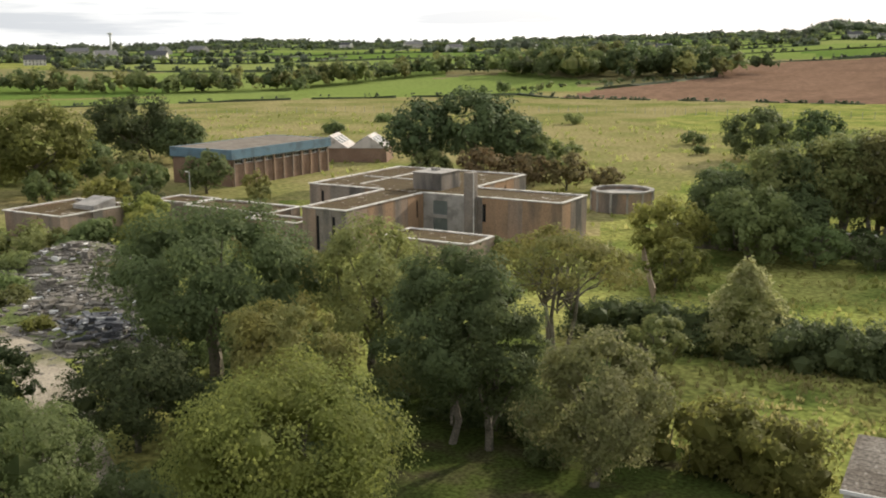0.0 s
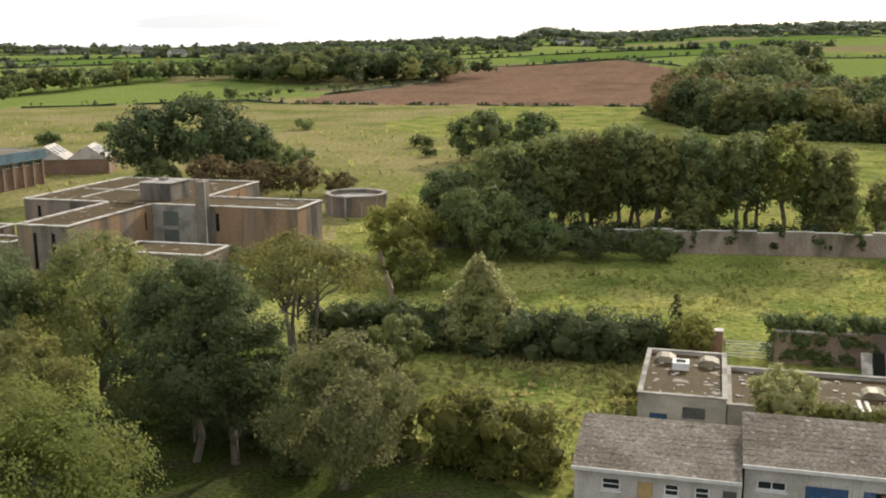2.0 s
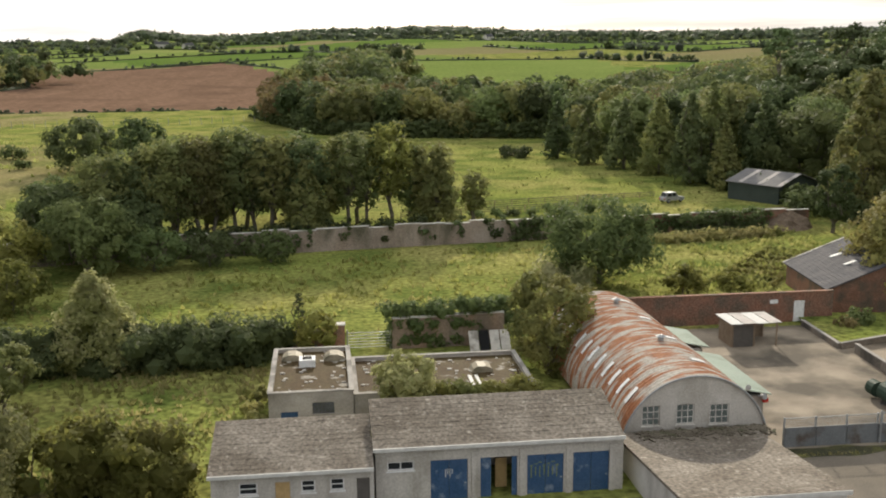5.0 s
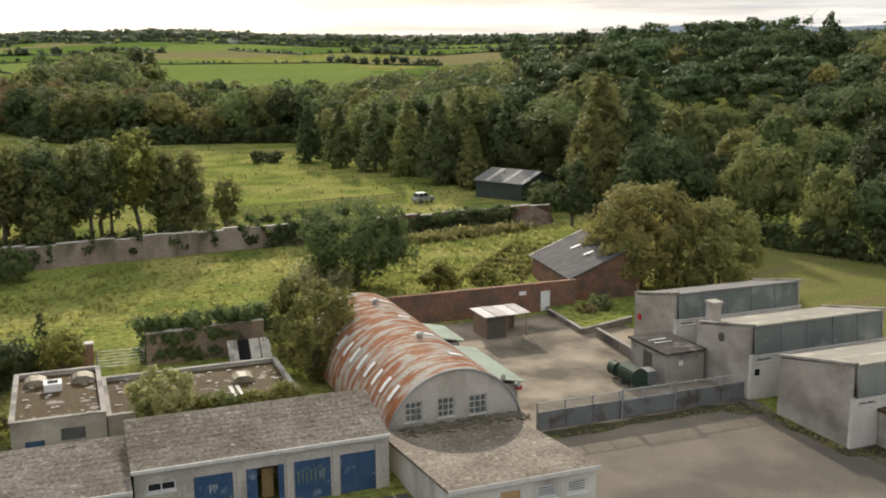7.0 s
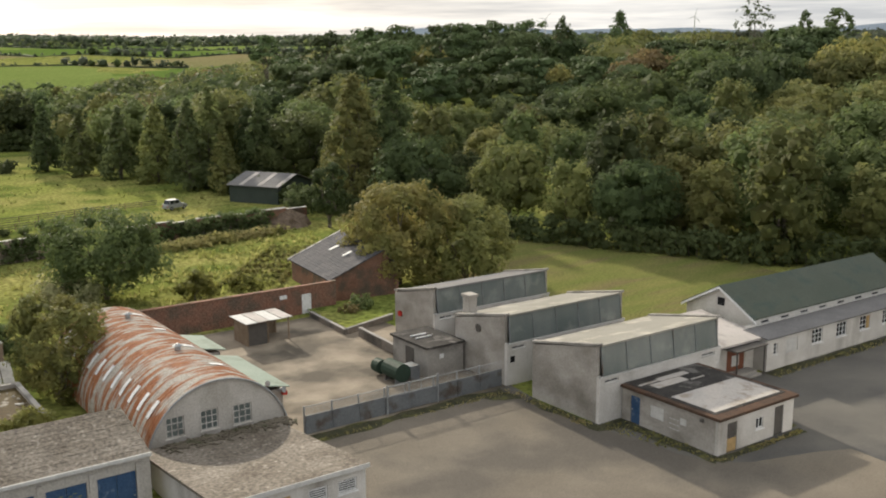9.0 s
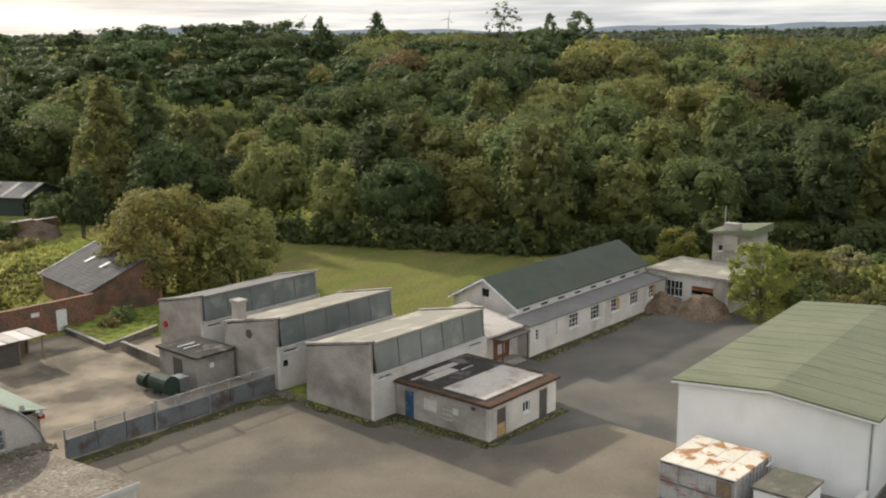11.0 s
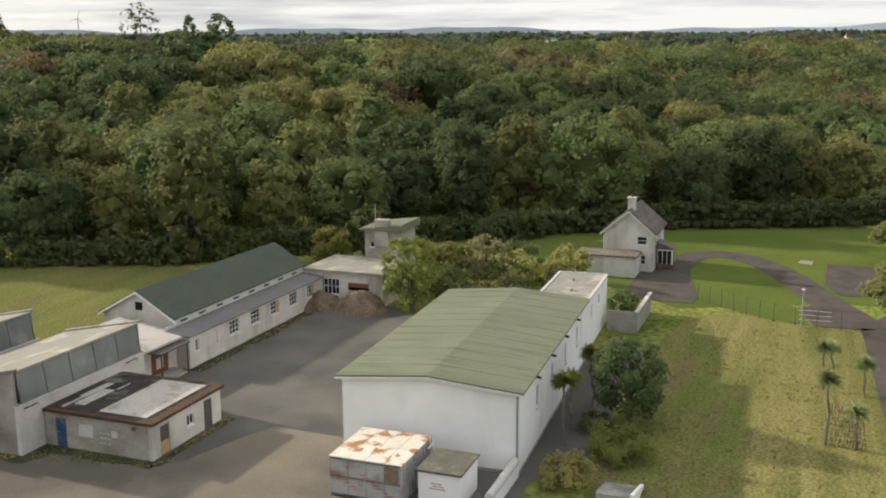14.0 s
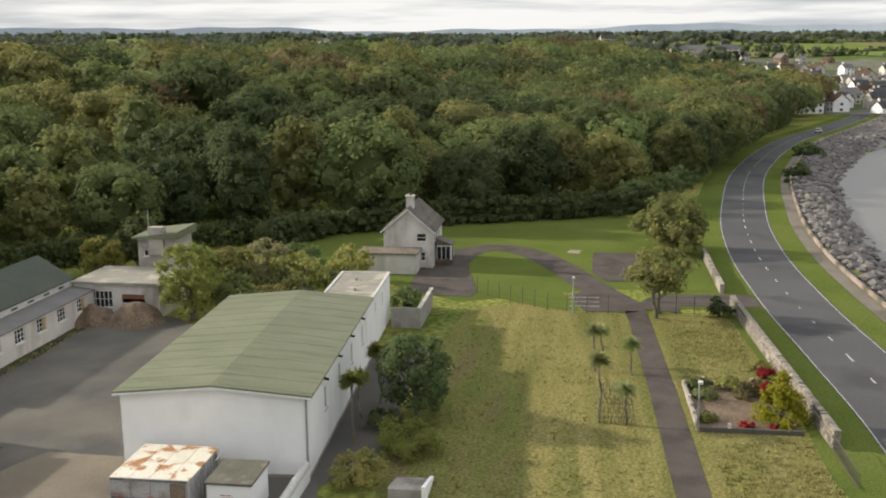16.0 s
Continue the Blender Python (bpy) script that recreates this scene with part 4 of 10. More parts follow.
def tree(x, y, h, r, low, mat, label, seed, n=6000, leaf=0.42, lobes=22, form="round", trunk=None, bark=None, stems=1, name="tree", category="tree", inner=0.5, z=None, group="", dense=1.2, heart=0.42):
    """A tree or shrub: tapered trunk with limbs, and a crown of clumps of leaves. low: height of the crown's underside."""
    rng = np.random.default_rng(seed)
    ob = thing(name, label, category, x, y, tz(x, y) - 0.05 if z is None else z, 0, group)
    cz, hz = (h + low) / 2, (h - low) / 2
    cs, rs = [], []
    lobes = int(lobes * 1.35) if form == "round" else lobes
    for i in range(lobes):
        f = (i + 0.5) / lobes
        a = i * 2.39996 + rng.normal() * 0.3
        if form == "round":
            e = 1 - 1.8 * f
            q = max(0.05, 1 - abs(e) ** 2.3) ** 0.5 * (1.0 if e > -0.3 else 0.92)
            k = 0.72 + 0.10 * rng.normal()
            cs.append((r * k * q * math.cos(a), r * k * q * math.sin(a), cz + hz * 0.70 * e + 0.05 * hz * rng.normal()))
            rs.append(min(r, hz * 1.2) * (0.27 + 0.15 * rng.random()))
        elif form == "cone":
            q = f ** 0.8
            cs.append((r * 0.7 * q * math.cos(a), r * 0.7 * q * math.sin(a), h - 0.08 * h - (h - low) * 0.86 * f))
            rs.append(r * (0.20 + 0.30 * f))
        elif form == "umbrella":
            q = math.sqrt(f)
            cs.append((r * 0.85 * q * math.cos(a), r * 0.85 * q * math.sin(a), h - 0.12 * (h - low) - (h - low) * 0.62 * q * q * (0.7 + 0.5 * rng.random())))
            rs.append(r * (0.20 + 0.08 * rng.random()))
        elif form == "tall":
            q = math.sin(math.pi * (0.12 + 0.80 * f)) ** 0.7
            cs.append((r * 0.55 * q * math.cos(a), r * 0.55 * q * math.sin(a), h - (h - low) * (0.08 + 0.88 * f)))
            rs.append(r * (0.40 + 0.16 * rng.random()) * (0.6 + 0.4 * q))
        elif form == "pine":
            q = math.sqrt(f)
            cs.append((r * 0.75 * q * math.cos(a), r * 0.75 * q * math.sin(a), h - (h - low) * (0.12 + 0.75 * q * rng.random())))
            rs.append(r * (0.24 + 0.12 * rng.random()))
        else:
            e = rng.random()
            q = math.sqrt(rng.random())
            cs.append((r * 0.75 * q * math.cos(a), r * 0.75 * q * math.sin(a), low + (h - low) * (0.2 + 0.55 * e * (1 - 0.6 * q))))
            rs.append(min(r * 0.5, (h - low) * 0.5) * (0.6 + 0.4 * rng.random()))
    sq = 0.5 if form == "pine" else 0.55 if form == "umbrella" else 0.85
    leaf = min(leaf, max(0.12, 0.0024 * math.hypot(x, y)))
    area = 4 * math.pi * r * max(hz, 0.5 * r) * (0.55 if form in ("umbrella", "pine", "tall") else 0.9)
    n = int(dense * area / (0.69 * leaf * leaf))
    if form in ("umbrella",) or r < 1.3:
        heart = 0.0
    cc, cr = list(cs), list(rs)
    if form in ("round", "cone", "tall") and heart:
        cc.append((0, 0, cz - 0.1 * hz))
        cr.append(min(r, hz) * 0.85)
    mesh = quads("crown", leaf_blades(rng, cs, rs, n, leaf, sq, inner=max(inner, 0.62), sub=11), mat, hearts(rng, cc, cr, heart, sq) if heart else None)
    crown = new("crown", mesh)
    crown.parent = ob
    tr = trunk or max(0.12, 0.022 * h + 0.012 * r)
    bm = bmesh.new()
    for s in range(stems):
        ox, oy = (0, 0) if stems == 1 else (0.9 * math.cos(s * 2.6), 0.9 * math.sin(s * 2.6))
        limb(bm, rng, (ox, oy, -0.15), (ox * 2.2, oy * 2.2, low + (h - low) * 0.45), tr * 1.25, tr * 0.5, 4, 0.06)
        for i in range(s, lobes, max(1, stems * lobes // (9 * stems))):
            c = Vector(cs[i])
            base = Vector((ox * 1.5, oy * 1.5, low * 0.75 + (h - low) * 0.3 * rng.random()))
            limb(bm, rng, base, c * 0.93 + Vector((0, 0, 0.04 * h)), tr * 0.42, 0.04, 3, 0.15)
    part("trunk", bm, bark or M["bark"], ob)
    return ob


def bush(x, y, h, r, mat, label, seed, n=2500, leaf=0.3, name="bush", category="bush", z=None, group="", lobes=12):
    return tree(x, y, h, r, 0.1, mat, label, seed, n, leaf, lobes, "shrub", 0.08, name=name, category=category, z=z, group=group)


def hedge(points, w, h, mat, label, seed, per_m=120, leaf=0.28, name="hedge", ragged=0.2, kind="", close=1.25):
    """A long hedge as one thing: leaf clumps along a line over a few stems."""
    rng = np.random.default_rng(seed)
    cs, rs = [], []
    bm = bmesh.new()
    total = 0.0
    for a, b in zip(points, points[1:]):
        a, b = Vector(a), Vector(b)
        ln = (b - a).length
        total += ln
        k = max(2, int(ln / max(0.25, min(w, h) * 0.15)))
        for i in range(k):
            p = a.lerp(b, (i + rng.random()) / k)
            g = tz(p.x, p.y)
            top = h * (1 + ragged * 0.5 * math.sin(p.x * 0.9 + p.y * 0.7) + ragged * 0.4 * rng.normal())
            for lv in range(3):
                off = Vector((rng.normal(), rng.normal())) * w * 0.20
                cs.append((p.x + off.x, p.y + off.y, g + top * (0.18 + 0.31 * lv)))
                rs.append(max(w * 0.30, h * 0.22) * (0.8 + 0.4 * rng.random()))
            if i % 2 == 0:
                tube(bm, (p.x, p.y, g - 0.1), (p.x + 0.2 * rng.normal(), p.y + 0.2 * rng.normal(), g + h * 0.6), 0.07, 0.03, 5)
    ob = thing(name, label, "hedge", kind=kind)
    crown = new("foliage", leaf_mesh("foliage", rng, cs, rs, int(total * (2 * h + w) * close * 1.6 / (0.63 * leaf * leaf)), leaf * 0.8, mat, 0.9, inner=0.6, heart=0.4 if close < 1.5 else 0.62, sub=5))
    crown.parent = ob
    tagged(part("stem_tangle", bm, M["bark"], ob), kind="stuff")
    return ob

# ---- buildings ----
def hall():
    t = thing("hall", "large white rendered hall with a low-pitched green sheet roof", "hall", 55.9, 16.0, 0, 2.8)
    L, W, E, R = 24.4, 11.9, 5.4, 5.9
    side = [(5.0 + i * 5.0, 5.7 + i * 5.0, 2.6, 4.2) for i in range(4)]
    bm = bmesh.new()
    wall(bm, 'x', 0, 0, L, 0, E, 0.3, side)
    part("side_wall", bm, M["render_white"], t)
    bm = bmesh.new()
    wall(bm, 'x', W, 0, L, 0, E, -0.3)
    part("side_wall", bm, M["render_white"], t)
    for x0 in (0.0, L - 0.3):
        bm = bmesh.new()
        prism(bm, [(0.304, 0), (W - 0.304, 0), (W - 0.304, E), (W / 2, R - 0.04), (0.304, E)], 'x', x0, x0 + 0.3)
        part("gable_wall", bm, M["render_white"], t)
    for o in side:
        window(t, 'x', 0, *o, 0.3, 1, 1, M["offwhite"])
        bm = bmesh.new()
        tube(bm, (o[0] - 0.5, -0.12, 5.02), (o[0] - 0.5, -0.42, 4.96), 0.09, 0.09, 8)
        part("outlet", bm, M["dark"], t, "dark outlet pipe")
    for s in (0, 1):
        bm = bmesh.new()
        y0, y1 = (-0.35, W / 2) if s == 0 else (W / 2, W + 0.35)
        z0, z1 = (E - 0.0, R + 0.06) if s == 0 else (R + 0.06, E - 0.0)
        prism(bm, [(y0, z0), (y1, z1), (y1, z1 + 0.12), (y0, z0 + 0.12)], 'x', -0.35, L + 0.2)
        slope = part("roof_slope", bm, M["greenroof"], t)
        for i in range(14):
            x = 0.1 + i * 1.93
            bm = bmesh.new()
            prism(bm, [(y0, z0 + 0.12), (y1, z1 + 0.12), (y1, z1 + 0.134), (y0, z0 + 0.134)], 'x', x, x + 0.04)
            part("seam", bm, M["greenroof"], slope)
    for s in (0, 1):
        bm = bmesh.new()
        ya, yb = (-0.36, W / 2) if s == 0 else (W / 2, W + 0.36)
        za, zb = (E, R + 0.06) if s == 0 else (R + 0.06, E)
        prism(bm, [(ya, za - 0.13), (yb, zb - 0.13), (yb, zb - 0.01), (ya, za - 0.01)], 'x', -0.4, -0.33)
        part("bargeboard", bm, M["white"], t)
    bm = bmesh.new()
    tube(bm, (-0.08, 0.1, 0), (-0.08, 0.1, E), 0.06, 0.06, 8)
    part("downpipe", bm, M["steel"], t)
    part("plinth", B(-0.04, L, -0.05, W, 0, 0.22), M["concrete_grey"], t)
    # flat extension behind
    e = thing("hall_extension", "white flat-roofed extension of the hall", "building", 80.36, 17.42, 0, 2.4)
    X, Y, Z = 13.2, 4.7, 4.7
    ops = [(4, 4.7, 2.9, 3.9), (8, 8.7, 2.9, 3.9)]
    bm = bmesh.new()
    wall(bm, 'x', 0, 0, X, 0, Z, 0.3, ops)
    wall(bm, 'x', Y, 0, X, 0, Z, -0.3)
    wall(bm, 'y', X, 0.3, Y - 0.3, 0, Z, -0.3)
    part("wall", bm, M["render_white"], e)
    for o in ops:
        window(e, 'x', 0, *o, 0.3, 1, 1)
    part("flat_roof", B(0.02, X - 0.15, 0.15, Y - 0.15, Z, Z + 0.06), M["creamroof"], e, "cream felt flat roof")
    for s in ((0.0, X + 0.05, -0.08, 0.15), (0.0, X + 0.05, Y - 0.15, Y + 0.08), (X - 0.15, X + 0.05, 0.15, Y - 0.15)):
        part("roof_edge", B(*s, Z, Z + 0.12), M["offwhite"], e)
    for x, y in ((5.2, 2.0), (9.4, 2.6)):
        part("roof_vent", B(x, x + 0.5, y, y + 0.12, Z + 0.06, Z + 0.3), M["concrete_grey"], e)
    w = thing("enclosure_wall", "grey concrete yard wall with a coping", "wall", kind="structure")
    bm = bmesh.new()
    wall(bm, 'y', 90.4, 14.4, 17.3, 0, 2.0, 0.22)
    wall(bm, 'x', 14.4, 90.62, 98.6, 0, 2.0, 0.22)
    part("wall", bm, M["concrete_grey"], w)
    part("coping", B(90.3, 98.7, 14.32, 14.7, 2.0, 2.08), M["coping"], w)


def container():
    t = thing("storage_container", "grey steel storage container with a flaking rusty white roof", "container", 49.3, 21.15)
    L, W, H = 4.9, 4.75, 2.5
    part("box", B(0.04, L - 0.04, 0.04, W - 0.04, 0.12, H - 0.06), M["containerside"], t)
    for x in (0.0, L - 0.10):
        for y in (0.0, W - 0.10):
            part("corner_post", B(x, x + 0.10, y, y + 0.10, 0.0, H), M["containerside"], t)
    for i in range(1, 4):
        y = W * i / 4
        part("rib", B(-0.02, 0.045, y - 0.05, y + 0.05, 0.15, H - 0.1), M["containerside"], t)
    for i in range(1, 10):
        x = L * i / 10
        part("rib", B(x - 0.06, x + 0.06, -0.02, 0.045, 0.15, H - 0.1), M["containerside"], t)
    for z in (0.12, H - 0.12, 1.25):
        part("rail", B(-0.03, 0.0, 0.1, W - 0.1, z, z + 0.1), M["greymetal"], t)
    part("panel", B(-0.05, -0.021, 0.25, 1.1, 1.3, 2.3), M["wood"], t, "rust-brown patch panel")
    for i in range(4):
        for j in range(2):
            part("roof_plate", B(0.02 + j * L / 2, (j + 1) * L / 2 - 0.01, 0.02 + i * W / 4, (i + 1) * W / 4 - 0.01, H - 0.05, H + 0.03), M["containertop"], t, "flaking white roof plate with rust patches")
    bm = bmesh.new()
    for y in (-0.25, -0.12):
        tube(bm, (L - 0.6, y, 0.3), (L - 0.6, y, 2.75), 0.035)
    tube(bm, (L - 1.2, -0.2, 2.2), (L - 0.3, -0.2, 2.25), 0.05)
    part("door_bar", bm, M["white"], t)
    # scrawl kept as plain bars
    for k in range(16):
        y, z = 0.5 + (k * 0.61) % 3.9, 0.5 + (k * 0.37) % 1.2
        part("paint_stroke", B(-0.058, -0.051, y, y + 0.42, z, z + 0.035), M["red"], t, "faded red paint stroke")
    h = thing("hut", "small white hut with a dark flat roof", "hut", 49.95, 17.8)
    bm = bmesh.new()
    wall(bm, 'x', 0, 0, 3.15, 0, 2.1, 0.15)
    wall(bm, 'x', 2.6, 0, 3.15, 0, 2.1, -0.15)
    wall(bm, 'y', 0, 0.15, 2.45, 0, 2.1, 0.15)
    wall(bm, 'y', 3.15, 0.15, 2.45, 0, 2.1, -0.15)
    part("wall", bm, M["render_white"], h)
    part("roof", B(-0.12, 3.27, -0.12, 2.72, 2.1, 2.24), M["hutroof"], h, "dark mossy roof")
    for k in range(7):
        z = 1.1 + (k % 3) * 0.16
        part("paint_stroke", B(-0.012, -0.004, 0.9 + k * 0.12, 1.2 + k * 0.12, z, z + 0.05), M["red"], h, "red paint stroke")
    w = thing("low_wall", "low white wall with a rounded cap", "wall", kind="structure")
    part("wall", B(50.2, 55.6, 15.9, 16.3, 0, 1.0), M["render_white"], w)
    bm = bmesh.new()
    tube(bm, (50.1, 16.1, 1.05), (55.5, 16.1, 1.05), 0.26, 0.26, 10)
    part("cap", bm, M["offwhite"], w)


def north_light(v, name_label, depth=7.25, high=5.75, low=4.32, u0=47.6, u1=60.7, front=()):
    t = thing("workshop", name_label, "workshop", u0, v, group="workshops of the yard")
    L = u1 - u0
    g0, lean = 3.5, 0.30
    vents = [(0.5, 1.9, 2.95, 3.2), (L - 2.2, L - 0.7, 2.95, 3.2)]
    bm = bmesh.new()
    wall(bm, 'x', 0, 0, L, 0, g0, 0.3, vents)
    part("lower_wall", bm, M["render_cream"], t)
    for o in vents:
        window(t, 'x', 0, *o, 0.3, 2, 1, M["offwhite"])
    for x0 in (0.0, L - 0.3):
        bm = bmesh.new()
        prism(bm, [(0.303, 0), (depth - 0.303, 0), (depth - 0.303, low - 0.02), (lean + 0.05, high - 0.05), (0.303, g0)], 'x', x0, x0 + 0.3)
        part("end_wall", bm, M["render_grey"], t)
        bm = bmesh.new()
        prism(bm, [(lean - 0.15, high + 0.02), (depth + 0.05, low + 0.05), (depth + 0.05, low + 0.22), (lean - 0.15, high + 0.19)], 'x', x0 - 0.06, x0 + 0.36)
        part("verge_coping", bm, M["concrete_grey"], t)
    bm = bmesh.new()
    wall(bm, 'x', depth, 0, L, 0, low - 0.02, -0.3)
    part("back_wall", bm, M["render_grey"], t)
    # leaning glazing in panels
    k = 5
    for i in range(k):
        a, b = 0.35 + (L - 0.7) * i / k + 0.03, 0.35 + (L - 0.7) * (i + 1) / k - 0.03
        bm = bmesh.new()
        prism(bm, [(0.02, g0 + 0.03), (0.07, g0 + 0.03), (lean + 0.05, high - 0.1), (lean, high - 0.1)], 'x', a, b)
        part("glass_panel", bm, M["glassband"], t)
    bm = bmesh.new()
    for i in range(k + 1):
        bm = bmesh.new()
        a = 0.35 + (L - 0.7) * i / k
        prism(bm, [(-0.03, g0 + 0.01), (0.10, g0 + 0.01), (lean + 0.09, high - 0.08), (lean - 0.04, high - 0.08)], 'x', a - 0.028, a + 0.028)
        part("glazing_bar", bm, M["greymetal"], t)
    part("cill", B(0, L, -0.10, 0.10, g0 - 0.10, g0), M["offwhite"], t)
    bm = bmesh.new()
    prism(bm, [(lean - 0.2, high - 0.06), (depth, low - 0.01), (depth, low + 0.09), (lean - 0.2, high + 0.06)], 'x', 0.3, L - 0.3)
    part("roof", bm, M["creamroof"] if not front else front[0], t, "cream felt roof")
    return t


def workshops():
    north_light(47.75, "grey rendered workshop with a sloping band of dusty roof glazing")
    b = north_light(58.1, "grey rendered workshop with roof glazing and a square chimney", 6.95)
    a = north_light(69.0, "weathered grey workshop with roof glazing and a red bell", 6.5, 5.7, 4.35, 48.3, 61.7, (M["barnroof"],))
    bm = bmesh.new()
    box(bm, 0.5, 1.3, 5.6, 6.5, 4.4, 6.1)
    box(bm, 0.4, 1.4, 5.5, 6.6, 6.1, 6.3)
    part("chimney", bm, M["render_grey"], b)
    bm = bmesh.new()
    tube(bm, (-0.06, 3.7, 4.0), (0.0, 3.7, 4.0), 0.36, 0.36, 14)
    part("vent", bm, M["greydoor"], b, "round dark vent")
    for o, y in ((a, 5.6), (b, 0.0)):
        if y:
            bm = bmesh.new()
            tube(bm, (-0.12, y, 2.4), (0.0, y, 2.4), 0.28, 0.28, 14)
            part("bell", bm, M["red"], o, "round red alarm bell")
    part("window_dark", B(0.35, 0.8, -0.025, -0.004, 1.9, 2.4), M["dark"], b, "small dark opening")
    # links between the workshops
    for v0, v1 in ((55.0, 58.1), (65.05, 69.0)):
        t = thing("workshop_link", "low flat-roofed link between workshops", "building", 51.0, v0 + 0.02)
        part("wall", B(0, 9.6, 0, v1 - v0 - 0.04, 0, 3.0), M["render_cream"], t)
        part("roof", B(-0.1, 9.7, 0, v1 - v0 - 0.04, 3.0, 3.15), M["greyroof"], t)
    # plant shed before the workshops
    s = thing("plant_shed", "dark grey flat-roofed plant shed", "shed", 43.6, 63.4)
    part("wall", B(0, 3.6, 0, 5.2, 0, 2.5), M["concrete_grey"], s)
    part("roof", B(-0.2, 3.7, -0.2, 5.4, 2.5, 2.68), M["blackfelt"], s, "black felt roof")
    part("door", B(-0.05, -0.005, 2.0, 3.2, 0.05, 2.1), M["greydoor"], s)
    part("sign", B(1.2, 1.6, -0.03, -0.005, 1.5, 1.9), M["white"], s, "small white sign")
    bm = bmesh.new()
    tube(bm, (0.6, 2.6, 2.72), (2.2, 2.6, 2.72), 0.06)
    tube(bm, (0.6, 3.4, 2.72), (2.2, 3.4, 2.72), 0.06)
    part("roof_pipe", bm, M["white"], s)
    g = thing("fuel_tank", "dark green fuel tank on a frame", "tank", 41.2, 63.2)
    bm = bmesh.new()
    tube(bm, (0, 0.2, 0.95), (0, 2.4, 0.95), 0.75, 0.75, 16)
    part("drum", bm, M["greenmetal"], g)
    bm = bmesh.new()
    tube(bm, (-0.2, 3.0, 0.8), (-0.2, 3.9, 0.8), 0.6, 0.6, 14)
    part("drum", bm, M["greenmetal"], g)
    bm = bmesh.new()
    for y in (0.4, 1.9):
        box(bm, -0.6, 0.6, y, y + 0.15, 0, 0.55)
    part("cradle", bm, M["greymetal"], g)
    part("pump_box", B(0.8, 1.7, 0.3, 1.5, 0.0, 1.3), M["greymetal"], g, "grey pump cabinet")


def annex():
    t = thing("annex", "low grey rendered annex with a torn black and white felt roof", "building", 49.8, 39.0)
    L, W, H = 8.0, 8.65, 2.45
    ox = [(0.9, 1.9, 0, 2.05), (3.9, 4.7, 0.95, 1.75), (5.9, 6.9, 0, 2.1)]
    oy = [(6.9, 7.8, 0, 2.05), (4.7, 6.0, 0.95, 1.85), (2.7, 3.3, 1.2, 1.7)]
    bm = bmesh.new()
    wall(bm, 'x', 0, 0, L, 0, H, 0.25, ox)
    part("front_wall", bm, M["render_cream"], t)
    bm = bmesh.new()
    wall(bm, 'y', 0, 0.25, W, 0, H, 0.25, oy)
    part("side_wall", bm, M["render_grey"], t)
    bm = bmesh.new()
    wall(bm, 'y', L, 0.25, W, 0, H, -0.25)
    part("side_wall", bm, M["render_grey"], t)
    board(t, 'x', 0, *ox[0], 0.25, M["greydoor"], label="grey and yellow boarded door")
    part("board", B(0.95, 1.85, 0.02, 0.055, 0.05, 0.95), M["ply"], t, "yellow plywood board")
    window(t, 'x', 0, *ox[1], 0.25, 2, 1)
    board(t, 'x', 0, *ox[2], 0.25, M["greydoor"], label="dark double door")
    board(t, 'y', 0, *oy[0], 0.25, M["bluepaint"], label="blue painted door", handle=True)
    board(t, 'y', 0, *oy[1], 0.25, M["offwhite"], "board", "white boarded window")
    board(t, 'y', 0, *oy[2], 0.25, M["offwhite"], "board", "small white boarded window")
    part("roof_slab", B(-0.2, L + 0.2, -0.25, W, H, H + 0.2), M["brownfascia"], t, "brown roof edge")
    part("roof_felt", B(0.25, L - 0.2, 0.55, W, H + 0.2, H + 0.225), M["blackfelt"], t, "black felt roof")
    part("felt_patch", B(0.6, L - 0.5, 0.8, 4.6, H + 0.229, H + 0.245), M["whitefelt"], t, "large white felt patch")
    bm = bmesh.new()
    rng = random.Random(4)
    for x, y, a, b in ((1.2, 6.3, 3.2, 0.9), (0.5, 7.4, 2.2, 0.25), (4.6, 6.2, 1.4, 0.12), (2.6, 7.3, 3.0, 0.6)):
        box(bm, x, x + a, y, y + b, H + 0.229, H + 0.25 + 0.02 * rng.random())
    part("felt_scrap", bm, M["whitefelt"], t, "torn pale felt strips")
    for k in range(9):
        y = 3.3 + (k % 3) * 0.32
        part("paint_stroke", B(-0.012, -0.004, y, y + 0.22, 0.7 + (k // 3) * 0.35, 0.76 + (k // 3) * 0.35), M["offwhite"], t, "pale paint stroke")
    part("lamp_box", B(-0.16, -0.004, 1.2, 1.45, 2.0, 2.2), M["greydoor"], t)


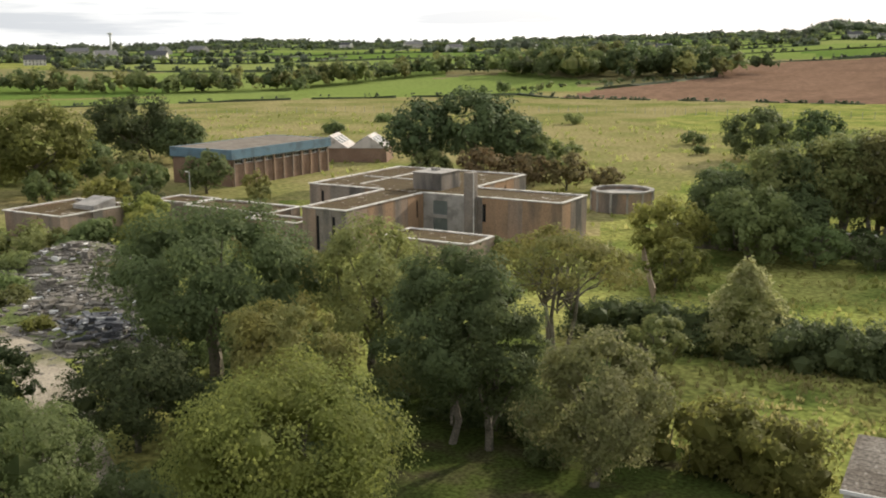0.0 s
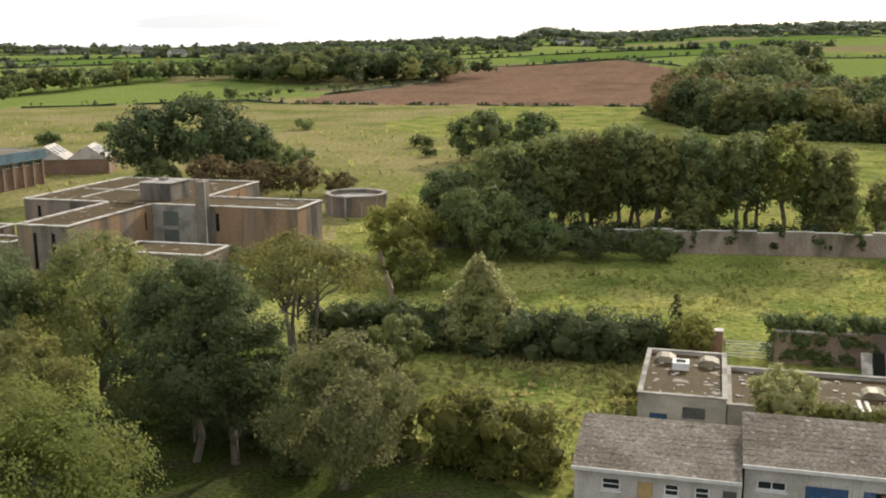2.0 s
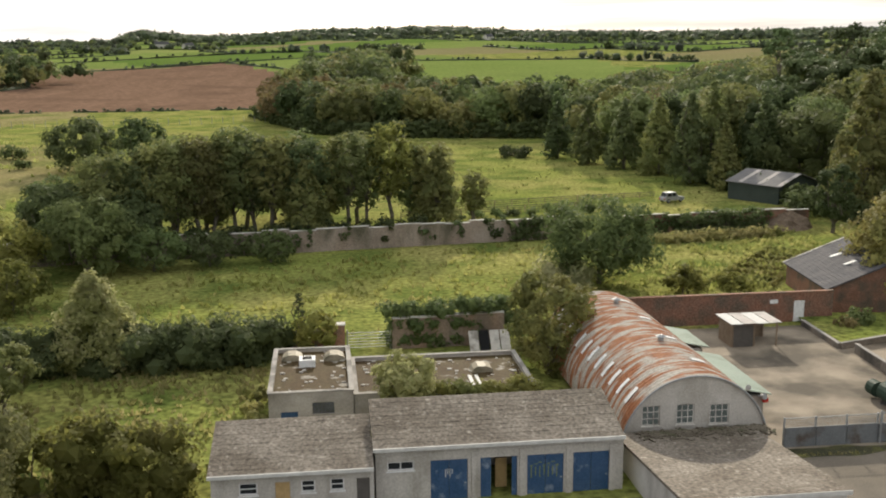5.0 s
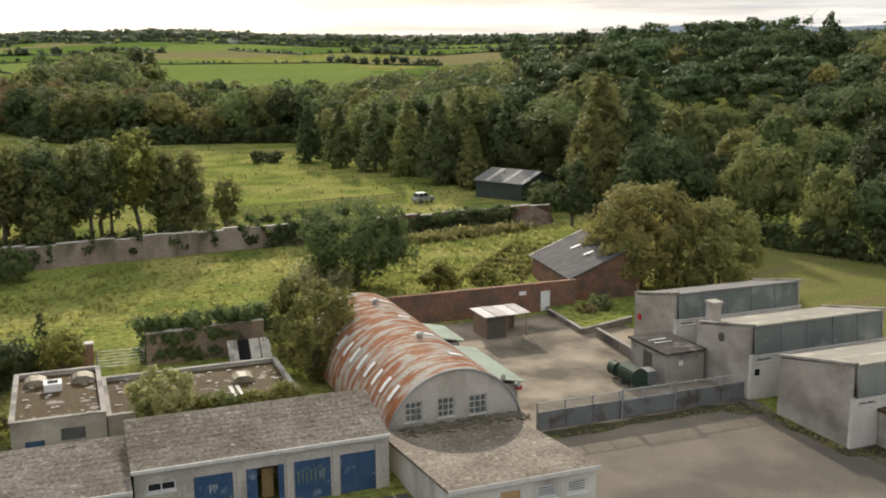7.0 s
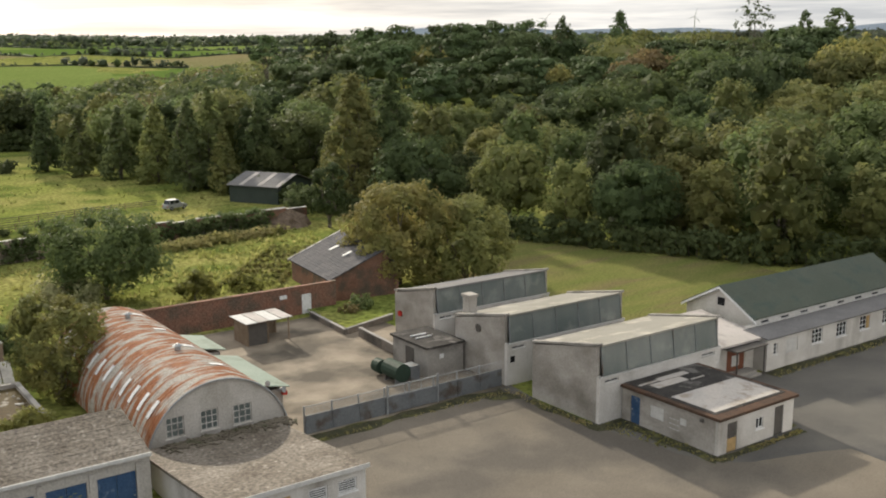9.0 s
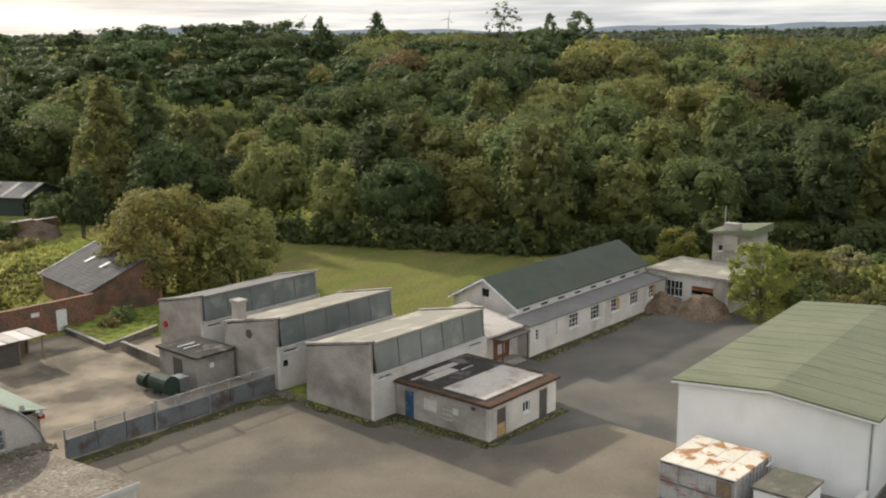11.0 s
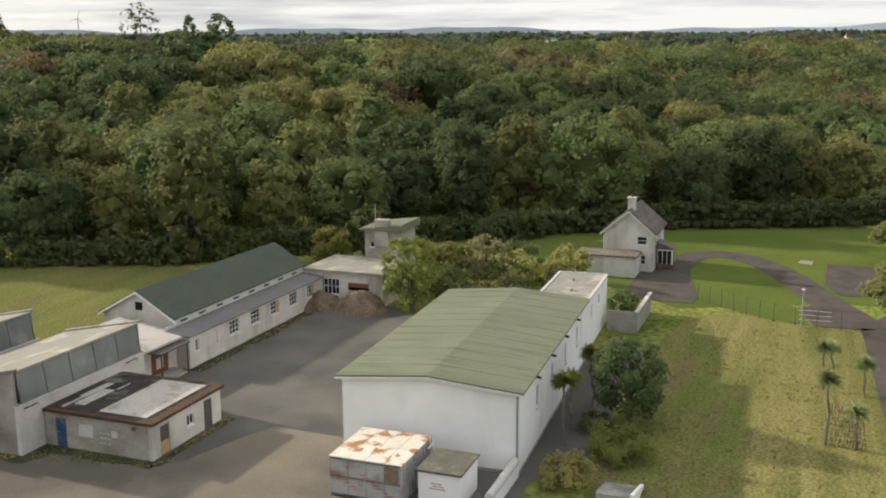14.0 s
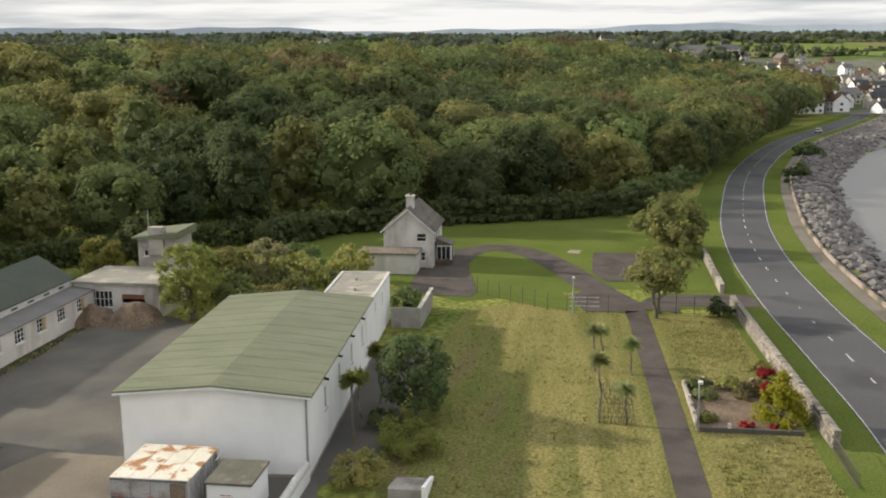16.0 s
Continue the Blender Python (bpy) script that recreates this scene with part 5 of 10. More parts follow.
def long_block():
    t = thing("long_block", "long white block with a dark green roof and lean-to front", "building", 67.0, 48.0)
    L = 24.4
    ops = [(2.6, 4.2, 1.15, 2.4)] + [(6.2 + i * 3.62, 7.75 + i * 3.62, 1.25, 2.55) for i in range(4)] + [(20.8, 22.2, 1.25, 2.55)] + [(0.9, 1.4, 1.3, 2.3)]
    bm = bmesh.new()
    wall(bm, 'x', 0, 0, L, 0, 2.78, 0.28, ops)
    part("front_wall", bm, M["render_cream"], t)
    for i, o in enumerate(ops):
        if i == 0:
            board(t, 'x', 0, *o, 0.28, M["offwhite"], "board", "pale boarded window")
        else:
            window(t, 'x', 0, *o, 0.28, 3 if i < 6 else 1, 3)
            if i in (3, 5):
                board(t, 'x', 0, o[1] - 0.55, o[1] - 0.05, o[2] + 0.05, o[3] - 0.05, 0.28, M["ply"], "board", "yellow plywood board", inset=0.03, deep=0.03)
    bm = bmesh.new()
    prism(bm, [(-0.25, 2.78), (2.35, 3.02), (2.35, 3.12), (-0.25, 2.88)], 'x', -0.2, L + 0.2)
    part("lean_to_roof", bm, M["barnroof"], t, "grey lean-to roof")
    for x0 in (0.0, L - 0.28):
        bm = bmesh.new()
        prism(bm, [(0.283, 0), (2.6, 0), (2.6, 3.0), (0.283, 2.8)], 'x', x0, x0 + 0.28)
        part("lean_to_end", bm, M["render_cream"], t)
    bm = bmesh.new()
    wall(bm, 'x', 2.36, 0.28, 1.4, 0, 3.3, 0.27)
    part("return_wall", bm, M["render_cream"], t)
    cl = [(2.2 + i * 2.8, 3.3 + i * 2.8, 3.25, 3.5) for i in range(8)]
    bm = bmesh.new()
    wall(bm, 'x', 2.35, 1.4, L, 3.0, 3.8, 0.28, cl)
    part("clerestory_wall", bm, M["offwhite"], t)
    for o in cl:
        window(t, 'x', 2.35, *o, 0.28, 1, 1, M["greymetal"], sill=False)
    for x0 in (1.4, L - 0.28):
        bm = bmesh.new()
        prism(bm, [(2.64, 0), (9.5, 0), (9.5, 3.9), (5.95, 5.85), (2.64, 3.7)], 'x', x0, x0 + 0.28)
        part("gable_wall", bm, M["render_cream"], t)
    part("gable_vent", B(1.33, 1.395, 5.6, 6.3, 4.3, 5.0), M["dark"], t, "dark gable vent")
    bm = bmesh.new()
    wall(bm, 'x', 9.78, 1.4, L, 0, 3.85, -0.28)
    part("back_wall", bm, M["render_cream"], t)
    for y0, y1, z0, z1 in ((2.22, 5.95, 3.74, 6.0), (5.95, 10.0, 6.0, 3.8)):
        bm = bmesh.new()
        prism(bm, [(y0, z0), (y1, z1), (y1, z1 + 0.13), (y0, z0 + 0.13)], 'x', 1.0, L + 0.3)
        part("roof_slope", bm, M["darkgreenroof"], t)
    for y0, y1, z0, z1 in ((1.95, 5.95, 3.45, 5.83), (5.95, 10.05, 5.83, 3.62)):
        bm = bmesh.new()
        prism(bm, [(y0, z0), (y1, z1), (y1, z1 + 0.2), (y0, z0 + 0.2)], 'x', 0.94, 1.0)
        part("bargeboard", bm, M["white"], t)
    # entrance link
    e = thing("entrance_link", "low entrance porch with red-brown doors under a pale roof", "building", 60.8, 48.2)
    ops = [(2.6, 4.9, 0, 2.2)]
    bm = bmesh.new()
    wall(bm, 'x', 1.0, 0, 6.1, 0, 2.7, 0.25, ops)
    wall(bm, 'y', 0, 1.25, 7.4, 0, 2.7, 0.25)
    part("wall", bm, M["render_cream"], e)
    board(e, 'x', 1.0, *ops[0], 0.25, M["reddoor"], label="red-brown boarded double door")
    part("board", B(3.3, 4.2, 1.02, 1.055, 0.7, 1.6), M["offwhite"], e, "pale board on the door")
    part("roof", B(-0.1, 6.9, 0.3, 7.4, 2.72, 2.9, 2.9, 3.7, 3.7), M["greyroof"], e, "pale grey sloping roof")
    part("canopy", B(1.8, 5.8, -0.6, 1.0, 2.5, 2.62), M["greydoor"], e)
    for x in (2.0, 5.5):
        part("post", B(x, x + 0.1, -0.5, -0.4, 0, 2.5), M["greydoor"], e)
    for i in range(2):
        part("step", B(2.2, 5.3, -0.5 + i * 0.5, 1.0, 0.0 if i == 0 else 0.172, 0.17 + i * 0.17), M["concrete_grey"], e)


def far_flat():
    t = thing("flat_block", "white flat-roofed block with a wide window and rubble at its foot", "building", 91.2, 41.0)
    L, W, H = 7.2, 9.0, 3.4
    oy = [(5.0, 7.3, 1.0, 2.7), (1.6, 4.0, 1.5, 2.4), (8.0, 8.7, 0.1, 2.1)]
    bm = bmesh.new()
    wall(bm, 'y', 0, 0.0, W, 0, H, 0.28, oy)
    wall(bm, 'y', L, 0.0, W, 0, H, -0.28)
    wall(bm, 'x', 0, 0.28, L - 0.28, 0, H, 0.28)
    wall(bm, 'x', W, 0.28, L - 0.28, 0, H, -0.28)
    part("wall", bm, M["render_cream"], t)
    window(t, 'y', 0, *oy[0], 0.28, 5, 2)
    board(t, 'y', 0, 1.6, 4.0, 1.9, 2.4, 0.28, M["reddoor"], "board", "red-brown board")
    board(t, 'y', 0, *oy[2], 0.28, M["reddoor"], label="red-brown board door")
    part("roof", B(-0.3, L + 0.2, -0.3, W + 0.2, H, H + 0.25), M["creamroof"], t, "cream flat roof")
    k = thing("tower_block", "grey two-storey block with a green mono-pitch roof", "building", 98.6, 42.2)
    bm = bmesh.new()
    ow = [(3.0, 3.6, 4.8, 5.5)]
    wall(bm, 'y', 0, 0, 4.2, 0, 6.7, 0.28, ow)
    wall(bm, 'y', 4.6, 0, 4.2, 0, 6.7, -0.28)
    wall(bm, 'x', 0, 0.28, 4.32, 0, 6.7, 0.28)
    wall(bm, 'x', 4.2, 0.28, 4.32, 0, 6.7, -0.28)
    part("wall", bm, M["render_grey"], k)
    window(k, 'y', 0, *ow[0], 0.28, 1, 1)
    part("roof", B(-0.5, 5.2, -0.4, 4.7, 6.72, 7.5, 7.6, 7.0, 6.9), M["greenroof"], k, "pale green mono-pitch roof")
    part("chimney", B(-0.4, 0.6, 1.2, 2.8, 5.0, 8.0), M["render_grey"], k)
    bm = bmesh.new()
    tube(bm, (1.2, 3.4, 6.9), (1.2, 3.4, 9.6), 0.05)
    part("flue", bm, M["steel"], k)


def heap(x, y, r, h, mat, label, seed, name="soil_mound"):
    bm = bmesh.new()
    bmesh.ops.create_uvsphere(bm, u_segments=24, v_segments=12, radius=1.0)
    for v in bm.verts:
        n = 1 + 0.22 * noise.noise(v.co * 1.9 + Vector((seed, 0, 0))) + 0.10 * noise.noise(v.co * 6 + Vector((seed, 3, 0)))
        v.co = Vector((v.co.x * r * n * (1.25 - 0.45 * max(0, v.co.z)), v.co.y * r * n * (1.25 - 0.45 * max(0, v.co.z)), max(-0.1, v.co.z) * h * n))
    return solid(name, bm, mat, label, "heap", m=pose(x, y, 0))


def house():
    t = thing("house", "white two-storey house with stone quoins and a brown-grey tiled roof", "house", 117.4, 17.1)
    L, W, E, R = 8.6, 6.1, 4.75, 7.35
    ops_g = [(0.8, 2.0, 3.3, 4.3), (0.9, 1.5, 0.9, 2.0)]
    bm = bmesh.new()
    wall(bm, 'y', 0, 0, W, 0, E, 0.3, ops_g)
    part("gable_wall", bm, M["render_cream"], t)
    for x0 in (0, L - 0.3):
        bm = bmesh.new()
        prism(bm, [(0, E), (W, E), (W / 2, R - 0.05)], 'x', x0, x0 + 0.3)
        part("gable_head", bm, M["render_cream"], t)
    window(t, 'y', 0, *ops_g[0], 0.3, 1, 2)
    window(t, 'y', 0, *ops_g[1], 0.3, 1, 2)
    of = [(1.0, 2.0, 3.2, 4.3), (4.8, 6.0, 3.2, 4.3), (5.6, 7.0, 0.9, 2.1)]
    bm = bmesh.new()
    wall(bm, 'x', 0, 0.3, L, 0, E, 0.3, of)
    part("front_wall", bm, M["render_cream"], t)
    for o in of:
        window(t, 'x', 0, *o, 0.3, 2, 2)
    bm = bmesh.new()
    wall(bm, 'x', W, 0.3, L, 0, E, -0.3)
    wall(bm, 'y', L, 0.3, W - 0.3, 0, E, -0.3)
    part("back_wall", bm, M["render_cream"], t)
    for y0, y1, z0, z1 in ((-0.35, W / 2, E - 0.28, R + 0.02), (W / 2, W + 0.35, R + 0.02, E - 0.28)):
        bm = bmesh.new()
        prism(bm, [(y0, z0), (y1, z1), (y1, z1 + 0.14), (y0, z0 + 0.14)], 'x', -0.3, L + 0.3)
        slope = part("roof_slope", bm, M["houseroof"], t)
        for i in range(14):
            f = i / 14
            ya, yb = y0 + (y1 - y0) * f, y0 + (y1 - y0) * (f + 1 / 14)
            za, zb = z0 + (z1 - z0) * f + 0.14, z0 + (z1 - z0) * (f + 1 / 14) + 0.14
            up = 0.022
            bm = bmesh.new()
            prism(bm, [(ya, za), (yb, zb), (yb, zb + (up if z1 < z0 else 0.004)), (ya, za + (0.004 if z1 < z0 else up))], 'x', -0.31, L + 0.31)
            part("slate_course", bm, M["houseroof"], slope)
        bm = bmesh.new()
        prism(bm, [(y0, z0 - 0.16), (y1, z1 - 0.16), (y1, z1 + 0.02), (y0, z0 + 0.02)], 'x', -0.36, -0.31)
        part("bargeboard", bm, M["white"], t)
    bm = bmesh.new()
    box(bm, 1.6, 2.5, 2.6, 3.5, 6.4, 8.6)
    box(bm, 1.5, 2.6, 2.5, 3.6, 8.6, 8.75)
    part("chimney", bm, M["render_cream"], t)
    bm = bmesh.new()
    tube(bm, (2.05, 3.05, 8.75), (2.05, 3.05, 9.1), 0.14, 0.12, 8)
    part("chimney_pot", bm, M["brick"], t)
    for y in (0.0, W - 0.32):
        for i in range(15):
            w = 0.34 if i % 2 else 0.22
            part("quoin", B(-0.035, -0.004, y if y == 0 else W - w, w if y == 0 else W, 0.02 + i * 0.31, 0.29 + i * 0.31), M["coping"], t)
    p = thing("glazed_porch", "white glazed porch with a small slate roof", "porch", 119.4, 15.0)
    part("base", B(0, 2.2, 0, 1.95, 0, 0.7), M["brick"], p, "red brick base")
    for x in (0.0, 2.08):
        part("post", B(x, x + 0.12, 0, 0.12, 0.7, 2.4), M["white"], p)
    for x0, x1, y0, y1 in ((0.12, 2.08, 0.03, 0.09), (0.03, 0.09, 0.12, 1.9)):
        part("pane", B(x0, x1, y0, y1, 0.75, 2.3), M["glass"], p)
    for i in range(4):
        part("glazing_bar", B(0.0, 0.05, 0.14 + i * 0.55, 0.2 + i * 0.55, 0.7, 2.4), M["white"], p)
    part("eaves", B(-0.08, 2.28, -0.08, 1.95, 2.4, 2.52), M["white"], p)
    part("roof", B(-0.15, 2.35, -0.15, 1.95, 2.52, 2.6, 2.6, 3.4, 3.4), M["houseroof"], p)
    g = thing("outhouse", "low white outhouse with a grey flat roof", "outhouse", 113.6, 18.6)
    bm = bmesh.new()
    wall(bm, 'y', 0, 0, 7.0, 0, 2.4, 0.25)
    wall(bm, 'x', 0, 0.25, 3.7, 0, 2.4, 0.25)
    wall(bm, 'x', 7.0, 0.25, 3.7, 0, 2.4, -0.25)
    part("wall", bm, M["render_cream"], g)
    part("roof", B(-0.2, 3.7, -0.2, 7.2, 2.4, 2.6), M["stoneroof"], g, "grey-brown felt roof")


def garages():
    def pitched(x, y, L, E, R, run, label, seed):
        t = thing("garage", label, "garage", x, y)
        bm = bmesh.new()
        prism(bm, [(-0.3, E), (run, R), (run, R + 0.12), (-0.3, E + 0.12)], 'x', -0.15, L)
        roof = part("roof_slope", bm, M["stoneroof"], t, "lichen-covered slate roof")
        rg = random.Random(seed)
        rows, wide = 11, 0.68
        k = (R - E) / (run + 0.3)
        deep = (run + 0.3) / rows
        bm = bmesh.new()
        prism(bm, [(0, 0), (deep * 1.06, deep * 1.06 * k), (deep * 1.06, deep * 1.06 * k + 0.004), (0, 0.017)], 'x', 0.003, wide - 0.003)
        first = part("slate", bm, M["stoneroof"], roof)
        for i in range(rows):
            x = -0.15 - (wide / 2 if i % 2 else 0)
            while x < L - wide * 0.6:
                lost = rg.random() < (0.02 if x < L - 5 or seed == 1 else 0.13)
                if not lost:
                    q = first if (i == 0 and x == -0.15) else first.copy()
                    if q is not first:
                        scene.collection.objects.link(q)
                    x0 = max(x, -0.15)
                    q.matrix_basis = pose(x0, -0.3 + deep * i, E + 0.122 + k * deep * i, rg.uniform(0, 0.9) + (2.5 if rg.random() < 0.03 else 0), 0, rg.uniform(-1.2, 1.2)) @ Matrix.Diagonal(((min(x + wide, L) - x0) / wide, 1, 1, 1))
                x += wide
        part("fascia", B(-0.15, L, -0.38, -0.30, E - 0.06, E + 0.15), M["offwhite"], t, "pale fascia and gutter")
        bm = bmesh.new()
        prism(bm, [(0.26, 0), (run - 0.31, 0), (run - 0.31, R - 0.1), (0.26, E + 0.02)], 'x', 0.0, 0.25)
        part("gable_wall", bm, M["render_grey"], t)
        bm = bmesh.new()
        wall(bm, 'x', run - 0.3, 0.0, L, 0, R - 0.08, 0.25)
        part("back_wall", bm, M["render_grey"], t)
        return t
    a = pitched(-6.9, 52.9, 9.2, 2.75, 3.9, 5.3, "grey rendered garage with small white windows and a lichened roof", 1)
    oa = [(1.55, 2.6, 1.5, 2.22), (3.58, 4.42, 0.0, 2.2), (5.05, 5.85, 1.5, 2.22), (6.7, 7.5, 1.5, 2.22), (8.2, 8.95, 0.0, 2.18)]
    bm = bmesh.new()
    wall(bm, 'x', 0, 0, 9.2, 0, 2.75, 0.25, oa)
    part("front_wall", bm, M["render_pale"], a)
    for i in (0, 2, 3):
        window(a, 'x', 0, *oa[i], 0.25, 1, 2)
    board(a, 'x', 0, *oa[1], 0.25, M["ply"], label="yellow plywood door")
    board(a, 'x', 0, *oa[4], 0.25, M["greydoor"], label="grey door")
    b = pitched(2.45, 53.95, 14.9, 3.4, 4.6, 4.9, "grey rendered garage row with four blue doors", 2)
    ob = [(0.68, 2.25, 2.0, 2.55)] + [(x, x + 2.22, 0.0, 2.52) for x in (3.22, 6.2, 9.02, 11.82)]
    bm = bmesh.new()
    wall(bm, 'x', 0, 0, 14.9, 0, 3.4, 0.3, ob)
    part("front_wall", bm, M["render_pale"], b)
    for x in (5.82, 8.72, 11.53, 14.2):
        part("pier", B(x - 0.16, x + 0.16, -0.10, -0.002, 0, 2.95), M["render_pale"], b)
    window(b, 'x', 0, *ob[0], 0.3, 2, 1)
    for i in (1, 3, 4):
        board(b, 'x', 0, *ob[i], 0.3, M["bluepaint"], label="peeling blue garage door with paint strokes", handle=True)
    board(b, 'x', 0, 6.2, 6.85, 0, 2.52, 0.3, M["bluepaint"], label="blue garage door leaf standing open")
    board(b, 'x', 0, 8.08, 8.42, 0, 2.52, 0.3, M["bluepaint"], label="blue garage door leaf standing open")
    part("stored_sheet", B(7.3, 8.0, 1.2, 1.4, 0.05, 1.9), M["ply"], b, "yellow sheet stored inside")
    for k in range(7):
        x = 9.25 + k * 0.26
        part("paint_stroke", B(x, x + 0.05, 0.045, 0.058, 1.05 + 0.12 * (k % 2), 1.75), M["limepaint"], b, "yellow-green paint stroke")
        part("paint_stroke", B(x - 0.06, x + 0.14, 0.045, 0.058, 1.78 + 0.1 * (k % 3), 1.83 + 0.1 * (k % 3)), M["limepaint"], b, "yellow-green paint stroke")
    for k in range(4):
        part("paint_stroke", B(4.1 + k * 0.13, 4.15 + k * 0.13, 0.045, 0.058, 1.4 + (k % 2) * 0.2, 1.9), M["offwhite"], b, "pale paint stroke")
    c = thing("flat_store", "grey flat-roofed store with louvred white windows", "building", 18.2, 46.0)
    oc = [(1.4, 2.4, 0.9, 2.0), (3.0, 4.2, 1.0, 2.3), (5.3, 6.5, 1.5, 2.3), (7.2, 8.4, 1.5, 2.3)]
    bm = bmesh.new()
    wall(bm, 'x', 0, 0, 9.0, 0, 2.8, 0.25, oc)
    part("wall", bm, M["render_cream"], c)
    for x0 in (0.0, 8.75):
        bm = bmesh.new()
        prism(bm, [(0.252, 0), (12.2, 0), (12.2, 1.6), (0.252, 2.77)], 'x', x0, x0 + 0.25)
        part("side_wall", bm, M["render_cream"], c)
    window(c, 'x', 0, *oc[0], 0.25, 1, 3)
    board(c, 'x', 0, *oc[1], 0.25, M["ply"], "board", "yellow plywood board")
    for o in oc[2:]:
        window(c, 'x', 0, *o, 0.25, 1, 6, label="white louvred window")
    bm = bmesh.new()
    prism(bm, [(-0.2, 2.82), (12.2, 1.62), (12.2, 1.8), (-0.2, 3.0)], 'x', -0.15, 9.15)
    part("roof", bm, M["stoneroof"], c, "mossy gravel roof")
    part("fascia", B(-0.17, 9.17, -0.24, -0.2, 2.76, 3.03), M["offwhite"], c)


def nissen():
    t = thing("arched_shed", "arched corrugated iron shed, rusty red with pale patches and skylights", "shed", 23.6, 58.4)
    R, L, n = 5.0, 23.6, 26
    zc = 0.35
    bm = bmesh.new()
    rows = 118
    ring_prev = None
    for j in range(rows + 1):
        y = L * j / rows
        rr = R + (0.05 if j % 2 else 0.0)
        ring = []
        for i in range(n + 1):
            a = math.pi * i / n
            ring.append(bm.verts.new((-rr * math.cos(a), y, zc + rr * math.sin(a))))
        if ring_prev:
            for i in range(n):
                bm.faces.new((ring_prev[i], ring_prev[i + 1], ring[i + 1], ring[i]))
        ring_prev = ring
    bmesh.ops.recalc_face_normals(bm, faces=list(bm.faces))
    part("arched_roof", bm, M["rust"], t, "rusty corrugated iron with flaking pale paint")
    # skylight sheets and cowls
    for k in range(12):
        y = 1.6 + k * 1.85
        for a0, a1, on in ((0.58, 0.84, True), (1.75, 1.95, k % 3 == 1)):
            if not on:
                continue
            bm = bmesh.new()
            vs = []
            for yy in (y, y + 0.42):
                vs.append([bm.verts.new((-(R + d) * math.cos(a), yy, zc + (R + d) * math.sin(a))) for d in (0.06, 0.09) for a in (a0, (a0 + a1) / 2, a1)])
            p, q = vs
            for f in ((p[3], p[4], q[4], q[3]), (p[4], p[5], q[5], q[4]), (p[0], p[1], p[4], p[3]), (p[1], p[2], p[5], p[4]), (q[0], q[3], q[4], q[1]), (q[1], q[4], q[5], q[2])):
                bm.faces.new(f)
            part("skylight", bm, M["white"], t, "white translucent skylight sheet")
    for y in (8.0, 19.0):
        bm = bmesh.new()
        tube(bm, (0.3, y, zc + R), (0.3, y, zc + R + 0.35), 0.22, 0.22, 10)
        tube(bm, (0.3, y, zc + R + 0.35), (0.3, y, zc + R + 0.5), 0.38, 0.1, 10)
        part("cowl", bm, M["steel"], t)
    ops = [(-3.6, -2.4, 2.05, 3.42), (-1.28, -0.07, 2.05, 3.42), (0.99, 2.3, 1.95, 3.32)]
    bm = bmesh.new()
    cuts = sorted({-R, R, *[o[0] for o in ops], *[o[1] for o in ops], *[-R + 0.4 * i for i in range(26)]})
    for a, b in zip(cuts, cuts[1:]):
        if b - a < 0.01:
            continue
        ha, hb = [zc + math.sqrt(max(0.0, R * R - min(q * q, R * R))) - 0.02 for q in (a, b)]
        o = [w for w in ops if w[0] <= a + 1e-5 and w[1] >= b - 1e-5]
        if o:
            box(bm, a, b, 0.15, 0.4, 0, o[0][2])
            box(bm, a, b, 0.15, 0.4, o[0][3], ha, hb, hb, ha)
        else:
            box(bm, a, b, 0.15, 0.4, 0, ha, hb, hb, ha)
    part("end_wall", bm, M["render_pale"], t)
    for o in ops:
        window(t, 'x', 0.15, *o, 0.25, 3, 3, M["coping"], M["glassband"])
    bm = bmesh.new()
    for i in range(n):
        a, b = math.pi * i / n, math.pi * (i + 1) / n
        tube(bm, (-R * math.cos(a), 0.02, zc + R * math.sin(a)), (-R * math.cos(b), 0.02, zc + R * math.sin(b)), 0.07, 0.07, 5)
    part("edge_trim", bm, M["steel"], t)
    # lean-tos along its side
    for v0, v1, lab in ((61.6, 70.4, "green sheet-roofed lean-to with a horn speaker"), (72.8, 77.6, "short green sheet-roofed lean-to")):
        e = thing("lean_to", lab, "lean-to", 27.6, v0)
        ln = v1 - v0
        part("wall", B(1.9, 2.1, 0, ln, 0, 2.55), M["render_grey"], e)
        part("end_wall", B(0.6, 1.9, 0, 0.2, 0, 2.6), M["render_grey"], e)
        bm = bmesh.new()
        prism(bm, [(-0.5, 3.3), (2.6, 2.65), (2.6, 2.73), (-0.5, 3.38)], 'y', -0.15, ln + 0.1)
        part("roof", bm, M["leanroof"], e, "pale green sheet roof")
        if v0 < 70:
            bm = bmesh.new()
            tube(bm, (1.6, -0.1, 2.6), (1.9, -0.65, 2.75), 0.05, 0.24, 10)
            tube(bm, (0.9, -0.1, 3.3), (0.7, -0.55, 3.4), 0.05, 0.2, 10)
            part("horn_speaker", bm, M["steel"], e, "grey horn speaker")
            part("red_lamp", B(1.95, 2.3, -0.35, -0.05, 2.2, 2.5), M["red"], e, "orange-red lamp box")


M["leanroof"] = surf("pale_green_sheets", (0.235, 0.285, 0.235), (0.27, 0.315, 0.265), 0.4, stain=(0.20, 0.235, 0.19), stain_scale=0.6, grain=8, grain_amount=0.1, rough=0.6)


